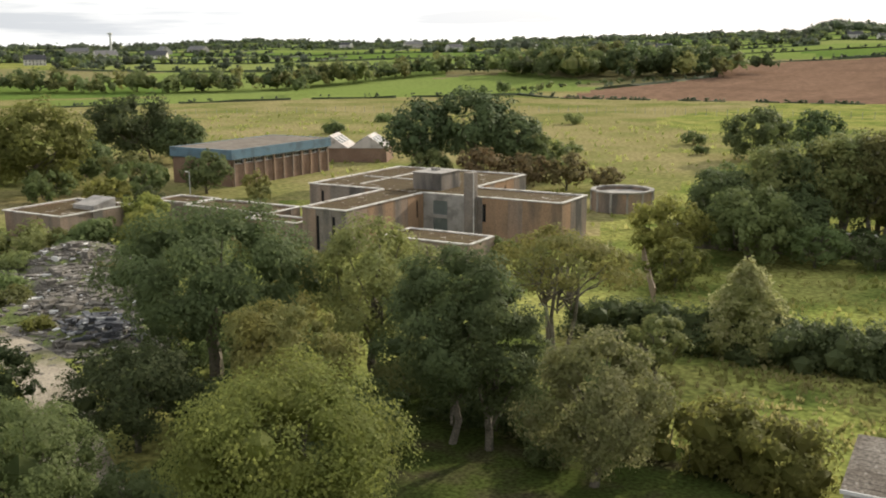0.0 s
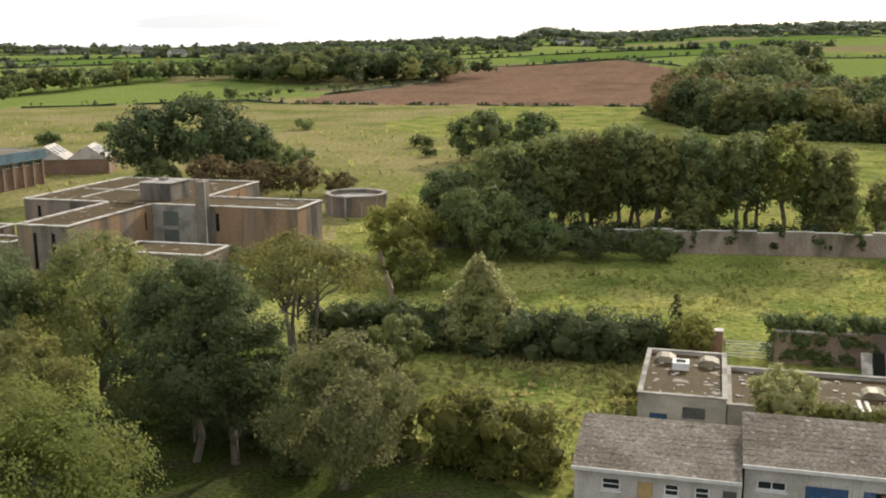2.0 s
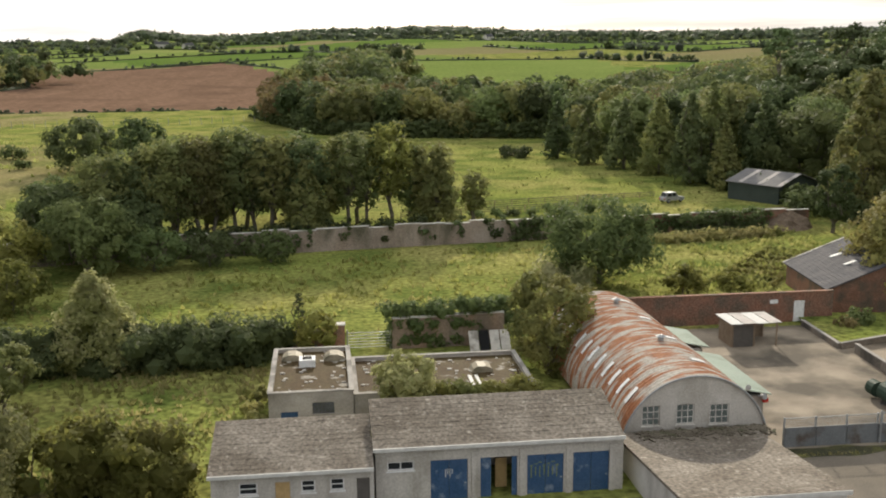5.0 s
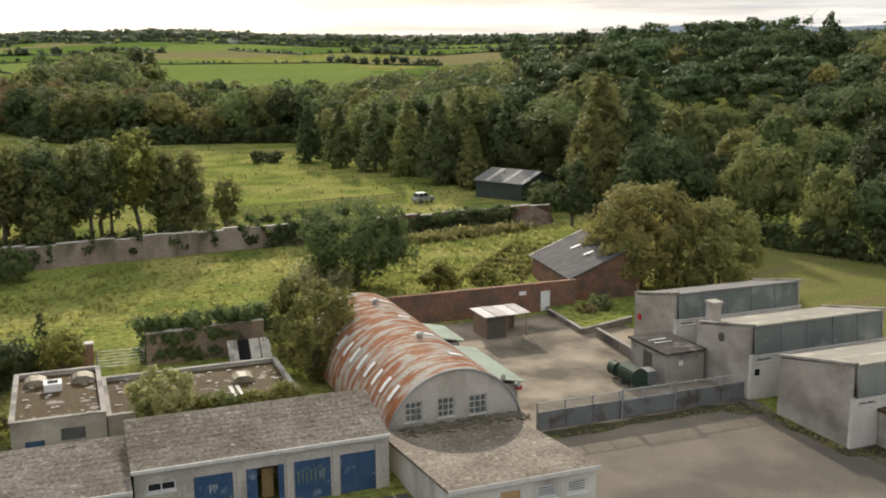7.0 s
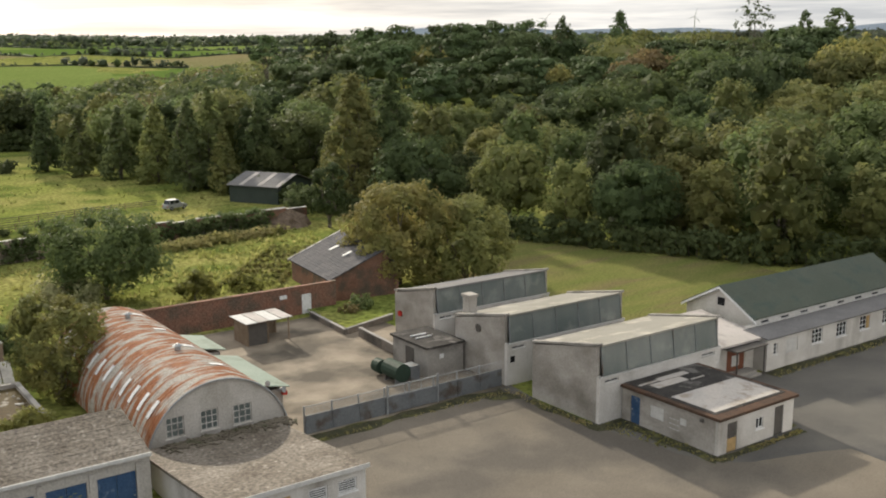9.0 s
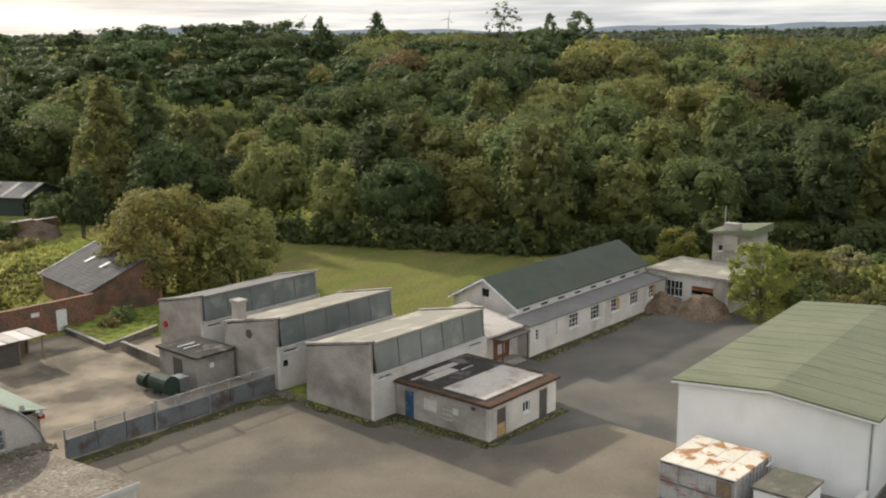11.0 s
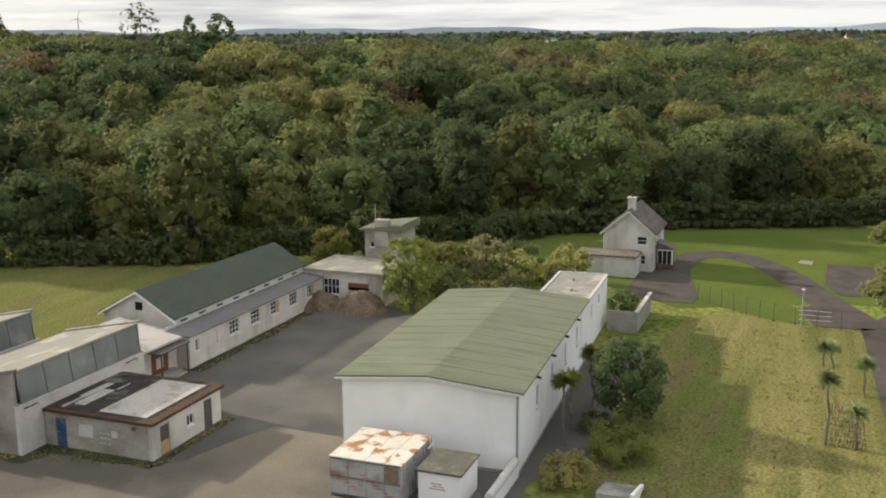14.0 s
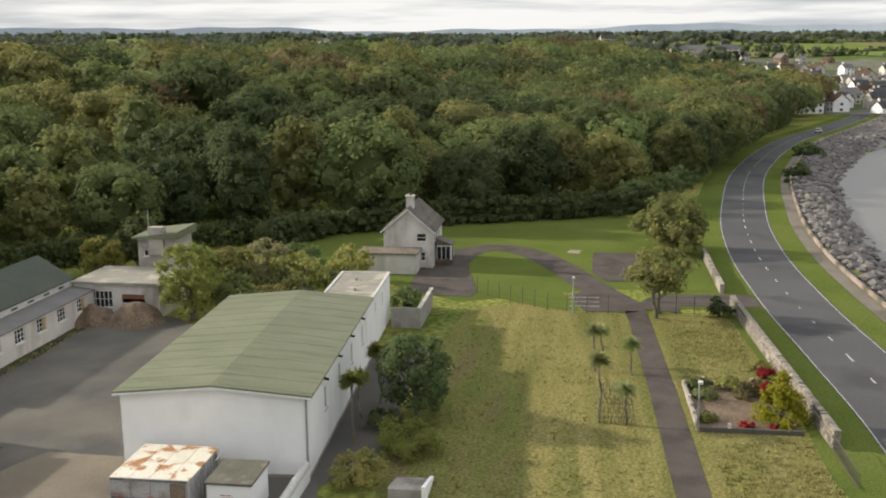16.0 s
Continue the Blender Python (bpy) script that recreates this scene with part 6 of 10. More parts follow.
def flat_boxes():
    for x0, x1, y0, y1, h, lab in ((-4.3, 1.55, 65.3, 75.8, 3.1, "grey flat-roofed block with roof vents and a mossy roof"), (1.62, 14.6, 65.6, 74.2, 2.65, "low flat-roofed block with a mossy rubble-strewn roof")):
        t = thing("flat_block", lab, "building", x0, y0)
        L, W = x1 - x0, y1 - y0
        ops = [(0.8, 2.0, 0.9, 1.75), (3.0, 4.5, 1.5, 2.35)] if L < 8 else [(2.0, 3.0, 0, 2.0)]
        bm = bmesh.new()
        wall(bm, 'x', 0, 0, L, 0, h, 0.28, ops)
        wall(bm, 'x', W, 0, L, 0, h, -0.28)
        wall(bm, 'y', 0, 0.28, W - 0.28, 0, h, 0.28)
        wall(bm, 'y', L, 0.28, W - 0.28, 0, h, -0.28)
        part("wall", bm, M["render_grey"], t)
        if L < 8:
            board(t, 'x', 0, *ops[0], 0.28, M["bluepaint"], "board", "blue painted board")
            bm = bmesh.new()
            for i in range(9):
                box(bm, 3.0, 4.5, 0.1, 0.16, 1.52 + i * 0.09, 1.57 + i * 0.09)
            part("louvre", bm, M["greymetal"], t, "grey louvre")
        else:
            board(t, 'x', 0, *ops[0], 0.28, M["greydoor"])
        part("roof", B(0.28, L - 0.28, 0.28, W - 0.28, h - 0.5, h - 0.22), M["mossroof"], t, "mossy felt roof with pale debris")
        for a in ((-0.06, L + 0.06, -0.06, 0.3), (-0.06, L + 0.06, W - 0.3, W + 0.06), (-0.06, 0.3, 0.3, W - 0.3), (L - 0.3, L + 0.06, 0.3, W - 0.3)):
            part("coping", B(*a, h, h + 0.09), M["concrete_grey"], t)
        vents = ((2.0, 6.3, 1), (4.6, 7.6, 0), (1.4, 7.9, 0)) if L < 8 else ((9.7, 4.2, 0),)
        for x, y, k in vents:
            bm = bmesh.new()
            z = h - 0.22
            if k == 1:
                box(bm, x, x + 1.2, y, y + 1.2, z, z + 0.55)
                part("roof_hatch", bm, M["white"], t, "white roof hatch with a dark mouth")
                part("hatch_mouth", B(x + 0.25, x + 0.95, y + 0.25, y + 0.95, z + 0.552, z + 0.58), M["dark"], t)
            else:
                prism(bm, [(x - 0.8, z), (x + 0.9, z), (x + 0.75, z + 0.3), (x + 0.3, z + 0.5), (x - 0.3, z + 0.5), (x - 0.65, z + 0.3)], 'y', y, y + 1.3)
                part("rooflight", bm, M["dirtydome"], t, "dirty tan domed rooflight")
        if L > 8:
            bm = bmesh.new()
            for i in range(2):
                box(bm, 8.5 + i * 0.5, 8.75 + i * 0.5, 1.4, 3.6, h - 0.2, h - 0.14)
            part("plank", bm, M["offwhite"], t, "pale planks left on the roof")
        rg = random.Random(int(L))
        bm = bmesh.new()
        for i in range(70 if L > 8 else 40):
            x, y, s = 0.5 + rg.random() * (L - 1), 0.5 + rg.random() * (W - 1), 0.05 + 0.13 * rg.random()
            box(bm, x, x + s * 2, y, y + s, h - 0.22, h - 0.22 + s * 0.5)
        tagged(part("debris", bm, M["coping"], t, "scattered pale debris"), kind="stuff")


def main_block():
    H = 5.8
    t = thing("derelict_block", "derelict flat-roofed block of stained brown concrete panels", "building")
    arms = [(-81.3, -74.2, 99.6, 118.4), (-74.2, -52.6, 118.2, 126.6), (-95.0, -70.3, 118.4, 143.5)]

    def facade(side, at, lo, hi, thick, seed):
        """Concrete panels between recessed dark slots."""
        r2 = random.Random(seed)
        x = lo
        while x < hi - 0.3:
            w = min(r2.choice((1.8, 2.2, 2.6, 3.2)), hi - x)
            if hi - x - w < 0.8:
                w = hi - x
            bm = bmesh.new()
            slot = w > 1.5 and r2.random() < 0.16 and x > lo + 0.1
            a = x + (0.55 if slot else 0.0)
            if slot:
                z = 2.4 if r2.random() < 0.6 else 0.4
                gap = bmesh.new()
                _piece(gap, side, at + thick * 0.5, x, a, z, H - 0.9, thick * 0.3)
                part("window", gap, M["dark"], t, "dark narrow window slot")
                for z0, z1 in ((0, z), (H - 0.9, H - 0.004)):
                    _piece(bm, side, at + thick * 0.15, x, a, z0, z1, thick * 0.85)
            _piece(bm, side, at + (0.03 * r2.random() if thick > 0 else -0.03 * r2.random()), a + 0.012, x + w - 0.012, 0, H, thick)
            part("panel", bm, M[r2.choice(("concrete_old", "concrete_old", "concrete_rusty", "concrete_sooty", "concrete_rusty"))], t)
            x += w
    facade('x', arms[0][2], arms[0][0], arms[0][1], 0.35, 1)
    facade('y', arms[0][1], arms[0][2] + 0.36, 118.2, -0.35, 2)
    facade('y', arms[0][0], arms[0][2] + 0.36, 118.4, 0.35, 3)
    facade('x', arms[1][2], -66.8, arms[1][1], 0.35, 4)
    facade('y', arms[1][1], arms[1][2] + 0.36, arms[1][3], -0.35, 5)
    facade('x', arms[1][3], -70.3, arms[1][1] - 0.36, -0.35, 6)
    facade('y', arms[2][1], 126.6, arms[2][3], -0.35, 7)
    facade('x', arms[2][2], arms[2][0], -81.4, 0.35, 8)
    facade('y', arms[2][0], arms[2][2] + 0.36, arms[2][3], 0.35, 11)
    facade('x', arms[2][3], arms[2][0] + 0.36, arms[2][1] - 0.36, -0.35, 12)
    # glazed stair bay by the chimney
    for z0, z1 in ((0.3, 2.4), (2.9, 4.9)):
        bm = bmesh.new()
        box(bm, -72.6, -70.2, 118.35, 118.42, z0, z1)
        part("pane", bm, M["glassband"], t, "dusty dark stair window")
    bm = bmesh.new()
    wall(bm, 'x', 118.2, -74.2, -66.8, 0, H, 0.3, [(-72.6, -70.2, 0.3, 2.4), (-72.6, -70.2, 2.9, 4.9)])
    part("bay_wall", bm, M["concrete_grey"], t)
    for i, a in enumerate(arms):
        part("roof", B(a[0] + 0.3, a[1] - 0.3, a[2] + 0.3, a[3] - 0.3, H - 0.5, H - 0.06 + 0.01 * i), M["mossroof"], t, "mossy brown roof with pale debris")
    segs = [(-81.4, -74.1, 99.5, 99.95), (-81.4, -80.95, 99.95, 118.4), (-74.55, -74.1, 99.95, 118.1), (-66.8, -52.5, 118.1, 118.55), (-52.95, -52.5, 118.55, 126.7), (-70.2, -52.95, 126.25, 126.7), (-70.65, -70.2, 126.7, 143.6), (-95.1, -81.4, 118.3, 118.75), (-95.1, -94.65, 118.75, 143.6), (-94.65, -70.65, 143.15, 143.6), (-74.1, -66.8, 118.1, 118.55)]
    for s in segs:
        part("coping", B(*s, H + 0.004, H + 0.16), M["coping"], t, "pale worn coping")
    rows = [(-93, -78, 130, 130.3), (-88, -87.7, 122, 141)]
    for s in rows:
        part("roof_kerb", B(*s, H - 0.24, H + 0.1), M["coping"], t)
    part("tower", B(-78.0, -73.2, 121.5, 127.0, H - 0.3, 8.2), M["concrete_sooty"], t, "brown concrete lift tower")
    part("tower_cap", B(-78.15, -73.05, 121.35, 127.15, 8.2, 8.32), M["concrete_grey"], t)
    part("tower_vent", B(-76.4, -75.4, 124, 125, 8.32, 8.7), M["concrete_grey"], t)
    bm = bmesh.new()
    prism(bm, [(-66.75, 116.9), (-65.3, 116.9), (-65.3, 118.15), (-66.75, 118.15)], 'z', 0, 9.3)
    part("chimney", bm, M["concrete_sooty"], t, "tall square concrete chimney")
    bm = bmesh.new()
    tube(bm, (-65.2, 116.85, 0), (-65.2, 116.85, 9.3), 0.09)
    part("flue_pipe", bm, M["coping"], t)
    lo = thing("low_wing", "low flat-roofed wing of brown concrete", "building", -69.2, 100.6)
    part("wall", B(0, 12.5, 0, 6.4, 0, 2.9), M["concrete_old"], lo)
    part("roof", B(0.3, 12.2, 0.3, 6.1, 2.9, 2.93), M["mossroof"], lo)
    for a in ((-0.1, 12.6, -0.1, 0.3), (-0.1, 0.3, 0.3, 6.0), (12.2, 12.6, 0.3, 6.0), (-0.1, 12.6, 6.0, 6.4)):
        part("coping", B(*a, 2.9, 3.06), M["coping"], lo)


def low_blocks():
    for x, y, L, W, h, rz in ((-126.5, 87.5, 12.5, 13.0, 3.6, 0), (-107.8, 104.5, 16.5, 7.0, 3.4, 0), (-92.5, 101.0, 9.0, 4.0, 3.2, 0), (-98, 128, 3.0, 18.0, 3.4, 0), (-118, 108, 8, 6, 3.0, 0)):
        t = thing("low_block", "low flat-roofed block of stained brown concrete", "building", x, y, 0, rz, group="low concrete blocks")
        n = max(3, int(L / 2.4))
        for i in range(n):
            a, b = L * i / n, L * (i + 1) / n
            part("panel", B(a + 0.015, b - 0.015, 0.0 if i % 3 else 0.25, 0.5, 0, h), M["concrete_old"], t)
        m = max(3, int(W / 2.4))
        for i in range(m):
            a, b = 0.5 + (W - 0.5) * i / m, 0.5 + (W - 0.5) * (i + 1) / m
            part("panel", B(L - 0.4, L if i % 3 != 1 else L - 0.2, a + 0.015, b - 0.015, 0, h), M["concrete_old"], t)
        part("back_wall", B(0, 0.35, 0.5, W, 0, h), M["concrete_old"], t)
        part("back_wall", B(0.35, L - 0.42, W - 0.35, W, 0, h), M["concrete_old"], t)
        part("roof", B(0.3, L - 0.3, 0.3, W - 0.3, h - 0.4, h - 0.15), M["mossroof"], t)
        for a in ((-0.08, L + 0.08, -0.08, 0.34), (-0.08, L + 0.08, W - 0.34, W + 0.08), (-0.08, 0.34, 0.34, W - 0.34), (L - 0.34, L + 0.08, 0.34, W - 0.34)):
            part("coping", B(*a, h + 0.003, h + 0.15), M["coping"], t)
        if x < -120:
            part("roof_house", B(6.5, 11, 7, 11, h - 0.2, h + 0.5, h + 0.5, h + 1.3, h + 1.3), M["concrete_grey"], t, "grey roof housing")


def sports_hall():
    t = thing("sports_hall", "brick sports hall with a deep blue fascia and a brown roof", "hall", -148.2, 141.5, 0, 0)
    L, W, H, F = 15.8, 30.5, 7.0, 5.3
    ops = [(0.9 + i * 2.95, 3.3 + i * 2.95, 4.3, 5.2) for i in range(10)]
    bm = bmesh.new()
    wall(bm, 'y', L, 0, W, 0, F, -0.35, ops)
    part("side_wall", bm, M["brick_far"], t)
    for o in ops:
        window(t, 'y', L, *o, -0.35, 3, 1, M["white"], sill=False)
    bm = bmesh.new()
    wall(bm, 'x', 0, 0, L - 0.36, 0, F, 0.35)
    wall(bm, 'x', W, 0, L - 0.36, 0, F, -0.35)
    wall(bm, 'y', 0, 0.36, W - 0.36, 0, F, 0.35)
    part("wall", bm, M["brick_far"], t)
    for i in range(11):
        part("pier", B(L + 0.004, L + 0.3, 0.3 + i * 2.95, 0.65 + i * 2.95, 0, F - 0.05), M["concrete_old"], t)
    for a in ((-0.3, L + 0.5, -0.4, 0.0), (-0.3, L + 0.5, W, W + 0.4), (-0.3, 0.0, 0.0, W), (L + 0.31, L + 0.5, 0.0, W)):
        part("fascia", B(*a, F, H + 0.2), M["teal"], t, "faded blue fascia boards")
    part("roof", B(0.0, L + 0.31, 0.0, W, H - 0.3, H + 0.12), M["stoneroof"], t, "brown felt roof")
    s = thing("sawtooth_hall", "brick hall with white sawtooth roof lights", "hall", -146.0, 183.0, 0, 25)
    part("wall", B(0, 18, 0, 10, 0, 3.3), M["brick_far"], s)
    for i in range(2):
        bm = bmesh.new()
        prism(bm, [(i * 9.0, 3.3), (i * 9.0 + 8.95, 3.3), (i * 9.0 + 4.6, 6.3)], 'y', -0.2, 10.2)
        part("sawtooth", bm, M["greyroof"], s, "pale sheeted sawtooth roof")
        for j in range(3):
            bm = bmesh.new()
            prism(bm, [(i * 9.0 + 1.5, 4.30), (i * 9.0 + 3.5, 5.60), (i * 9.0 + 3.44, 5.68), (i * 9.0 + 1.44, 4.38)], 'y', 0.8 + 3.2 * j, 2.2 + 3.2 * j)
            part("rooflight", bm, M["glassband"], s, "dark roof light")
            x0, x1 = i * 9.0 + 5.5, i * 9.0 + 7.4
            z0, z1 = 6.3 - 0.69 * 0.9, 6.3 - 0.69 * 2.8
            bm = bmesh.new()
            prism(bm, [(x0, z0 + 0.01), (x1, z1 + 0.01), (x1 + 0.05, z1 + 0.09), (x0 + 0.05, z0 + 0.09)], 'y', 0.8 + 3.2 * j, 2.2 + 3.2 * j)
            part("rooflight", bm, M["glassband"], s, "dark roof light")


def round_tank():
    t = thing("round_tank", "twelve-sided brick water tank with a pale rim", "tank", -56.8, 151.6)
    k, r, h = 12, 5.0, 3.2
    pts = [(r * math.cos(2 * math.pi * i / k), r * math.sin(2 * math.pi * i / k)) for i in range(k)]
    for i in range(k):
        a, b = Vector(pts[i]), Vector(pts[(i + 1) % k])
        ai, bi = a * 0.92, b * 0.92
        bm = bmesh.new()
        prism(bm, [a, b, bi, ai], 'z', 0, h)
        part("wall_panel", bm, M["concrete_old"], t)
        bm = bmesh.new()
        prism(bm, [a * 1.04, b * 1.04, bi * 0.97, ai * 0.97], 'z', h, h + 0.25)
        part("rim", bm, M["concrete_grey"], t)
        bm = bmesh.new()
        prism(bm, [a * 1.03 + (b - a) * -0.06, a * 1.03 + (b - a) * 0.06, a * 0.99 + (b - a) * 0.06, a * 0.99 + (b - a) * -0.06], 'z', 0, h)
        part("pier", bm, M["concrete_grey"], t)
    bm = bmesh.new()
    prism(bm, [Vector(p) * 0.925 for p in pts], 'z', h - 0.6, h - 0.45)
    part("cover", bm, M["concrete_grey"], t)


def barn_and_shed():
    t = thing("barn", "dark green sheet-clad barn with a grey fibre roof", "barn", 71.4, 166.6, 0, -62)
    L, W, E, R = 10.6, 11.0, 3.3, 5.0
    bm = bmesh.new()
    wall(bm, 'x', 0, 0, L, 0, E, 0.2)
    wall(bm, 'x', W, 0, L, 0, E, -0.2)
    part("side_wall", bm, M["barngreen"], t)
    for x0 in (0, L - 0.2):
        bm = bmesh.new()
        prism(bm, [(0.203, 0), (W - 0.203, 0), (W - 0.203, E), (W / 2, R), (0.203, E)], 'x', x0, x0 + 0.2)
        part("gable_wall", bm, M["barngreen"], t)
    part("door", B(-0.06, -0.004, 3.2, 7.8, 0.05, 3.3), M["barngreen"], t)
    for y0, y1, z0, z1 in ((-0.4, W / 2, E - 0.1, R + 0.05), (W / 2, W + 0.4, R + 0.05, E - 0.1)):
        bm = bmesh.new()
        prism(bm, [(y0, z0), (y1, z1), (y1, z1 + 0.1), (y0, z0 + 0.1)], 'x', -0.4, L + 0.4)
        part("roof_slope", bm, M["barnroof"], t)
        for x in (2.2, 6.2, 10.2):
            bm = bmesh.new()
            prism(bm, [(y0 + 0.3, z0 + 0.11 + 0.3 * (z1 - z0) / (y1 - y0)), (y1 - 0.3, z1 + 0.11 - 0.3 * (z1 - z0) / (y1 - y0)), (y1 - 0.3, z1 + 0.14 - 0.3 * (z1 - z0) / (y1 - y0)), (y0 + 0.3, z0 + 0.14 + 0.3 * (z1 - z0) / (y1 - y0))], 'x', x, x + 0.9)
            part("skylight", bm, M["greyroof"], t)
    s = thing("brick_shed", "ruined red brick shed with a dark slate roof", "shed", 49.9, 90.7, 0, -7.7)
    L, W, E, R = 8.0, 12.6, 2.4, 5.1
    K = 6.4
    bm = bmesh.new()
    wall(bm, 'y', 0, 0, W, 0, E, 0.3)
    wall(bm, 'y', L, 0, W, 0, E, -0.3)
    part("side_wall", bm, M["brick"], s)
    for y0 in (0, W - 0.3):
        bm = bmesh.new()
        prism(bm, [(0.303, 0), (L - 0.303, 0), (L - 0.303, E), (K, R - 0.03), (0.303, E)], 'y', y0, y0 + 0.3)
        part("gable_wall", bm, M["brick"], s)
    for x0, x1, z0, z1 in ((-0.3, K, E - 0.1, R), (K, L + 0.3, R, E - 0.1)):
        bm = bmesh.new()
        prism(bm, [(x0, z0), (x1, z1), (x1, z1 + 0.12), (x0, z0 + 0.12)], 'y', -0.2, W + 0.2)
        k = (z1 - z0) / (x1 - x0)
        slope = part("roof_slope", bm, M["slate_shed"], s)
        for i in range(16):
            a, b = x0 + (x1 - x0) * i / 16, x0 + (x1 - x0) * (i + 1) / 16
            za, zb = z0 + k * (a - x0) + 0.12, z0 + k * (b - x0) + 0.12
            bm = bmesh.new()
            prism(bm, [(a, za), (b, zb), (b, zb + (0.004 if k > 0 else 0.02)), (a, za + (0.02 if k > 0 else 0.004))], 'y', -0.2, W + 0.2)
            part("slate_course", bm, M["slate_shed"], slope)
    bm = bmesh.new()
    prism(bm, [(-0.35, E - 0.05), (K, R + 0.1), (K, R + 0.2), (-0.35, E + 0.08)], 'y', W + 0.2, W + 0.45)
    part("verge", bm, M["coping"], s, "pale verge")
    for y in (4.2, 8.2):
        bm = bmesh.new()
        prism(bm, [(3.2, 3.93), (4.4, 4.35), (4.4, 4.42), (3.2, 4.0)], 'y', y, y + 0.5)
        part("rooflight", bm, M["white"], s)
    c = thing("open_cabin", "small timber cabin with pale tin roof sheets", "cabin", 35.6, 80.6)
    for x in (0.0, 2.0, 4.1):
        for y in (0.0, 2.8):
            part("post", B(x, x + 0.12, y, y + 0.12, 0, 2.2), M["wood"], c)
    part("back_wall", B(0, 4.2, 2.93, 3.0, 0, 2.2), M["wood"], c)
    part("side_wall", B(-0.05, 0.0, 0, 2.9, 0, 2.2), M["wood"], c)
    part("front_wall", B(0.15, 1.95, 0.02, 0.08, 0, 2.0), M["greydoor"], c)
    for i in range(4):
        part("roof_sheet", B(-0.3 + i * 1.2, 0.82 + i * 1.2, -0.4, 3.3, 2.22 + 0.02 * (i % 2), 2.27 + 0.02 * (i % 2), None, None, None), M["greyroof"] if i % 2 else M["offwhite"], c)


hall(), container(), workshops(), annex(), long_block(), far_flat(), house(), garages(), nissen(), flat_boxes(), main_block(), low_blocks(), sports_hall(), round_tank(), barn_and_shed()
heap(89.2, 47.0, 1.9, 1.7, M["soil"], "heap of brown soil against the wall", 1.0)
heap(89.6, 42.8, 2.3, 2.0, M["soil"], "heap of soil and rubble before the flat block", 5.0)

# ---- walls and fences ----
def yard_fence():
    t = thing("sheet_fence", "grey metal sheet fence with a wire mesh top and a gate", "fence")
    x = 29.8
    k = 0
    while x < 47.4:
        w = min(2.2, 47.4 - x)
        bm = bmesh.new()
        box(bm, x + 0.03, x + w - 0.03, 58.47, 58.53, 0.04, 1.4)
        part("sheet", bm, M["greymetal"], t)
        part("post", B(x - 0.05, x + 0.05, 58.54, 58.64, 0, 2.1), M["steel"], t)
        bm = bmesh.new()
        for z in (1.35, 2.05):
            tube(bm, (x, 58.5, z), (x + w, 58.5, z), 0.03)
        for i in range(5):
            tube(bm, (x, 58.5, 1.45 + 0.12 * i), (x + w, 58.5, 1.45 + 0.12 * i), 0.009, None, 4)
        part("mesh_panel", bm, M["steel"], t)
        x += w
        k += 1


def brick_wall(name, x0, x1, y, h, thick, label, course=0.30, length=0.9, openings=()):
    """A brick wall: mortar core with blocks of brickwork standing proud of it."""
    t = thing(name, label, "wall", kind="structure")
    bm = bmesh.new()
    wall(bm, 'x', y + 0.02, x0, x1, 0, h, thick - 0.04, openings)
    part("core", bm, M["mortar"], t)
    part("coping", B(x0 - 0.05, x1 + 0.05, y - 0.06, y + thick + 0.06, h, h + 0.10), M["brick"], t)
    return t


yard_fence()
wl_brick = brick_wall("garden_wall", 24.0, 49.0, 88.0, 2.9, 0.35, "old red brick garden wall with a white door", openings=[(45.0, 46.1, 0, 2.1)])
board(wl_brick, 'x', 88.0, 45.0, 46.1, 0.0, 2.1, 0.35, M["white"], label="white ledged door")
part("sign", B(42.5, 43.3, 87.95, 87.97, 1.9, 2.3), M["white"], wl_brick, "small white notice")


def plain_wall(name, x0, y0, x1, y1, h, thick, mat, label, coping=True):
    t = thing(name, label, "wall", x0, y0, 0, math.degrees(math.atan2(y1 - y0, x1 - x0)), kind="structure")
    L = math.hypot(x1 - x0, y1 - y0)
    n = max(1, int(L / 3.5))
    for i in range(n):
        bm = bmesh.new()
        hh = h * (1 + 0.05 * math.sin(i * 2.3))
        box(bm, L * i / n, L * (i + 1) / n - 0.006, 0, thick, -0.1, hh)
        part("bay", bm, mat, t)
    if coping:
        for i in range(n):
            hh = h * (1 + 0.05 * math.sin(i * 2.3))
            part("coping", B(L * i / n, L * (i + 1) / n - 0.006, -0.05, thick + 0.05, hh, hh + 0.1), M["coping"], t)
    return t


plain_wall("walled_garden_wall", -40, 126, 34, 134.5, 3.0, 0.45, M["stonewall"], "long pale rendered garden wall grown with ivy")
plain_wall("walled_garden_wall", 42, 136, 72, 138, 2.6, 0.45, M["brick"], "weathered brick garden wall")
plain_wall("walled_garden_wall", 5.6, 84.6, 15.8, 84.9, 2.8, 0.4, M["concrete_old"], "pink-grey rendered wall topped with ivy")
plain_wall("hedged_wall", -35, 84.5, 1.2, 86.5, 1.5, 0.4, M["brick"], "brick wall buried in a hedge", False)
plain_wall("board_fence", -41, 117, -31.5, 94, 2.0, 0.15, M["wood"], "weathered board fence", False)
plain_wall("boundary_wall", 128, -16.5, 107.5, -16.0, 1.1, 0.45, M["rubblewall"], "pale rubble stone wall beside the road", False)
plain_wall("boundary_wall", 102, -16.2, 64.5, -17.4, 1.2, 0.45, M["rubblewall"], "pale rubble stone wall beside the road", False)

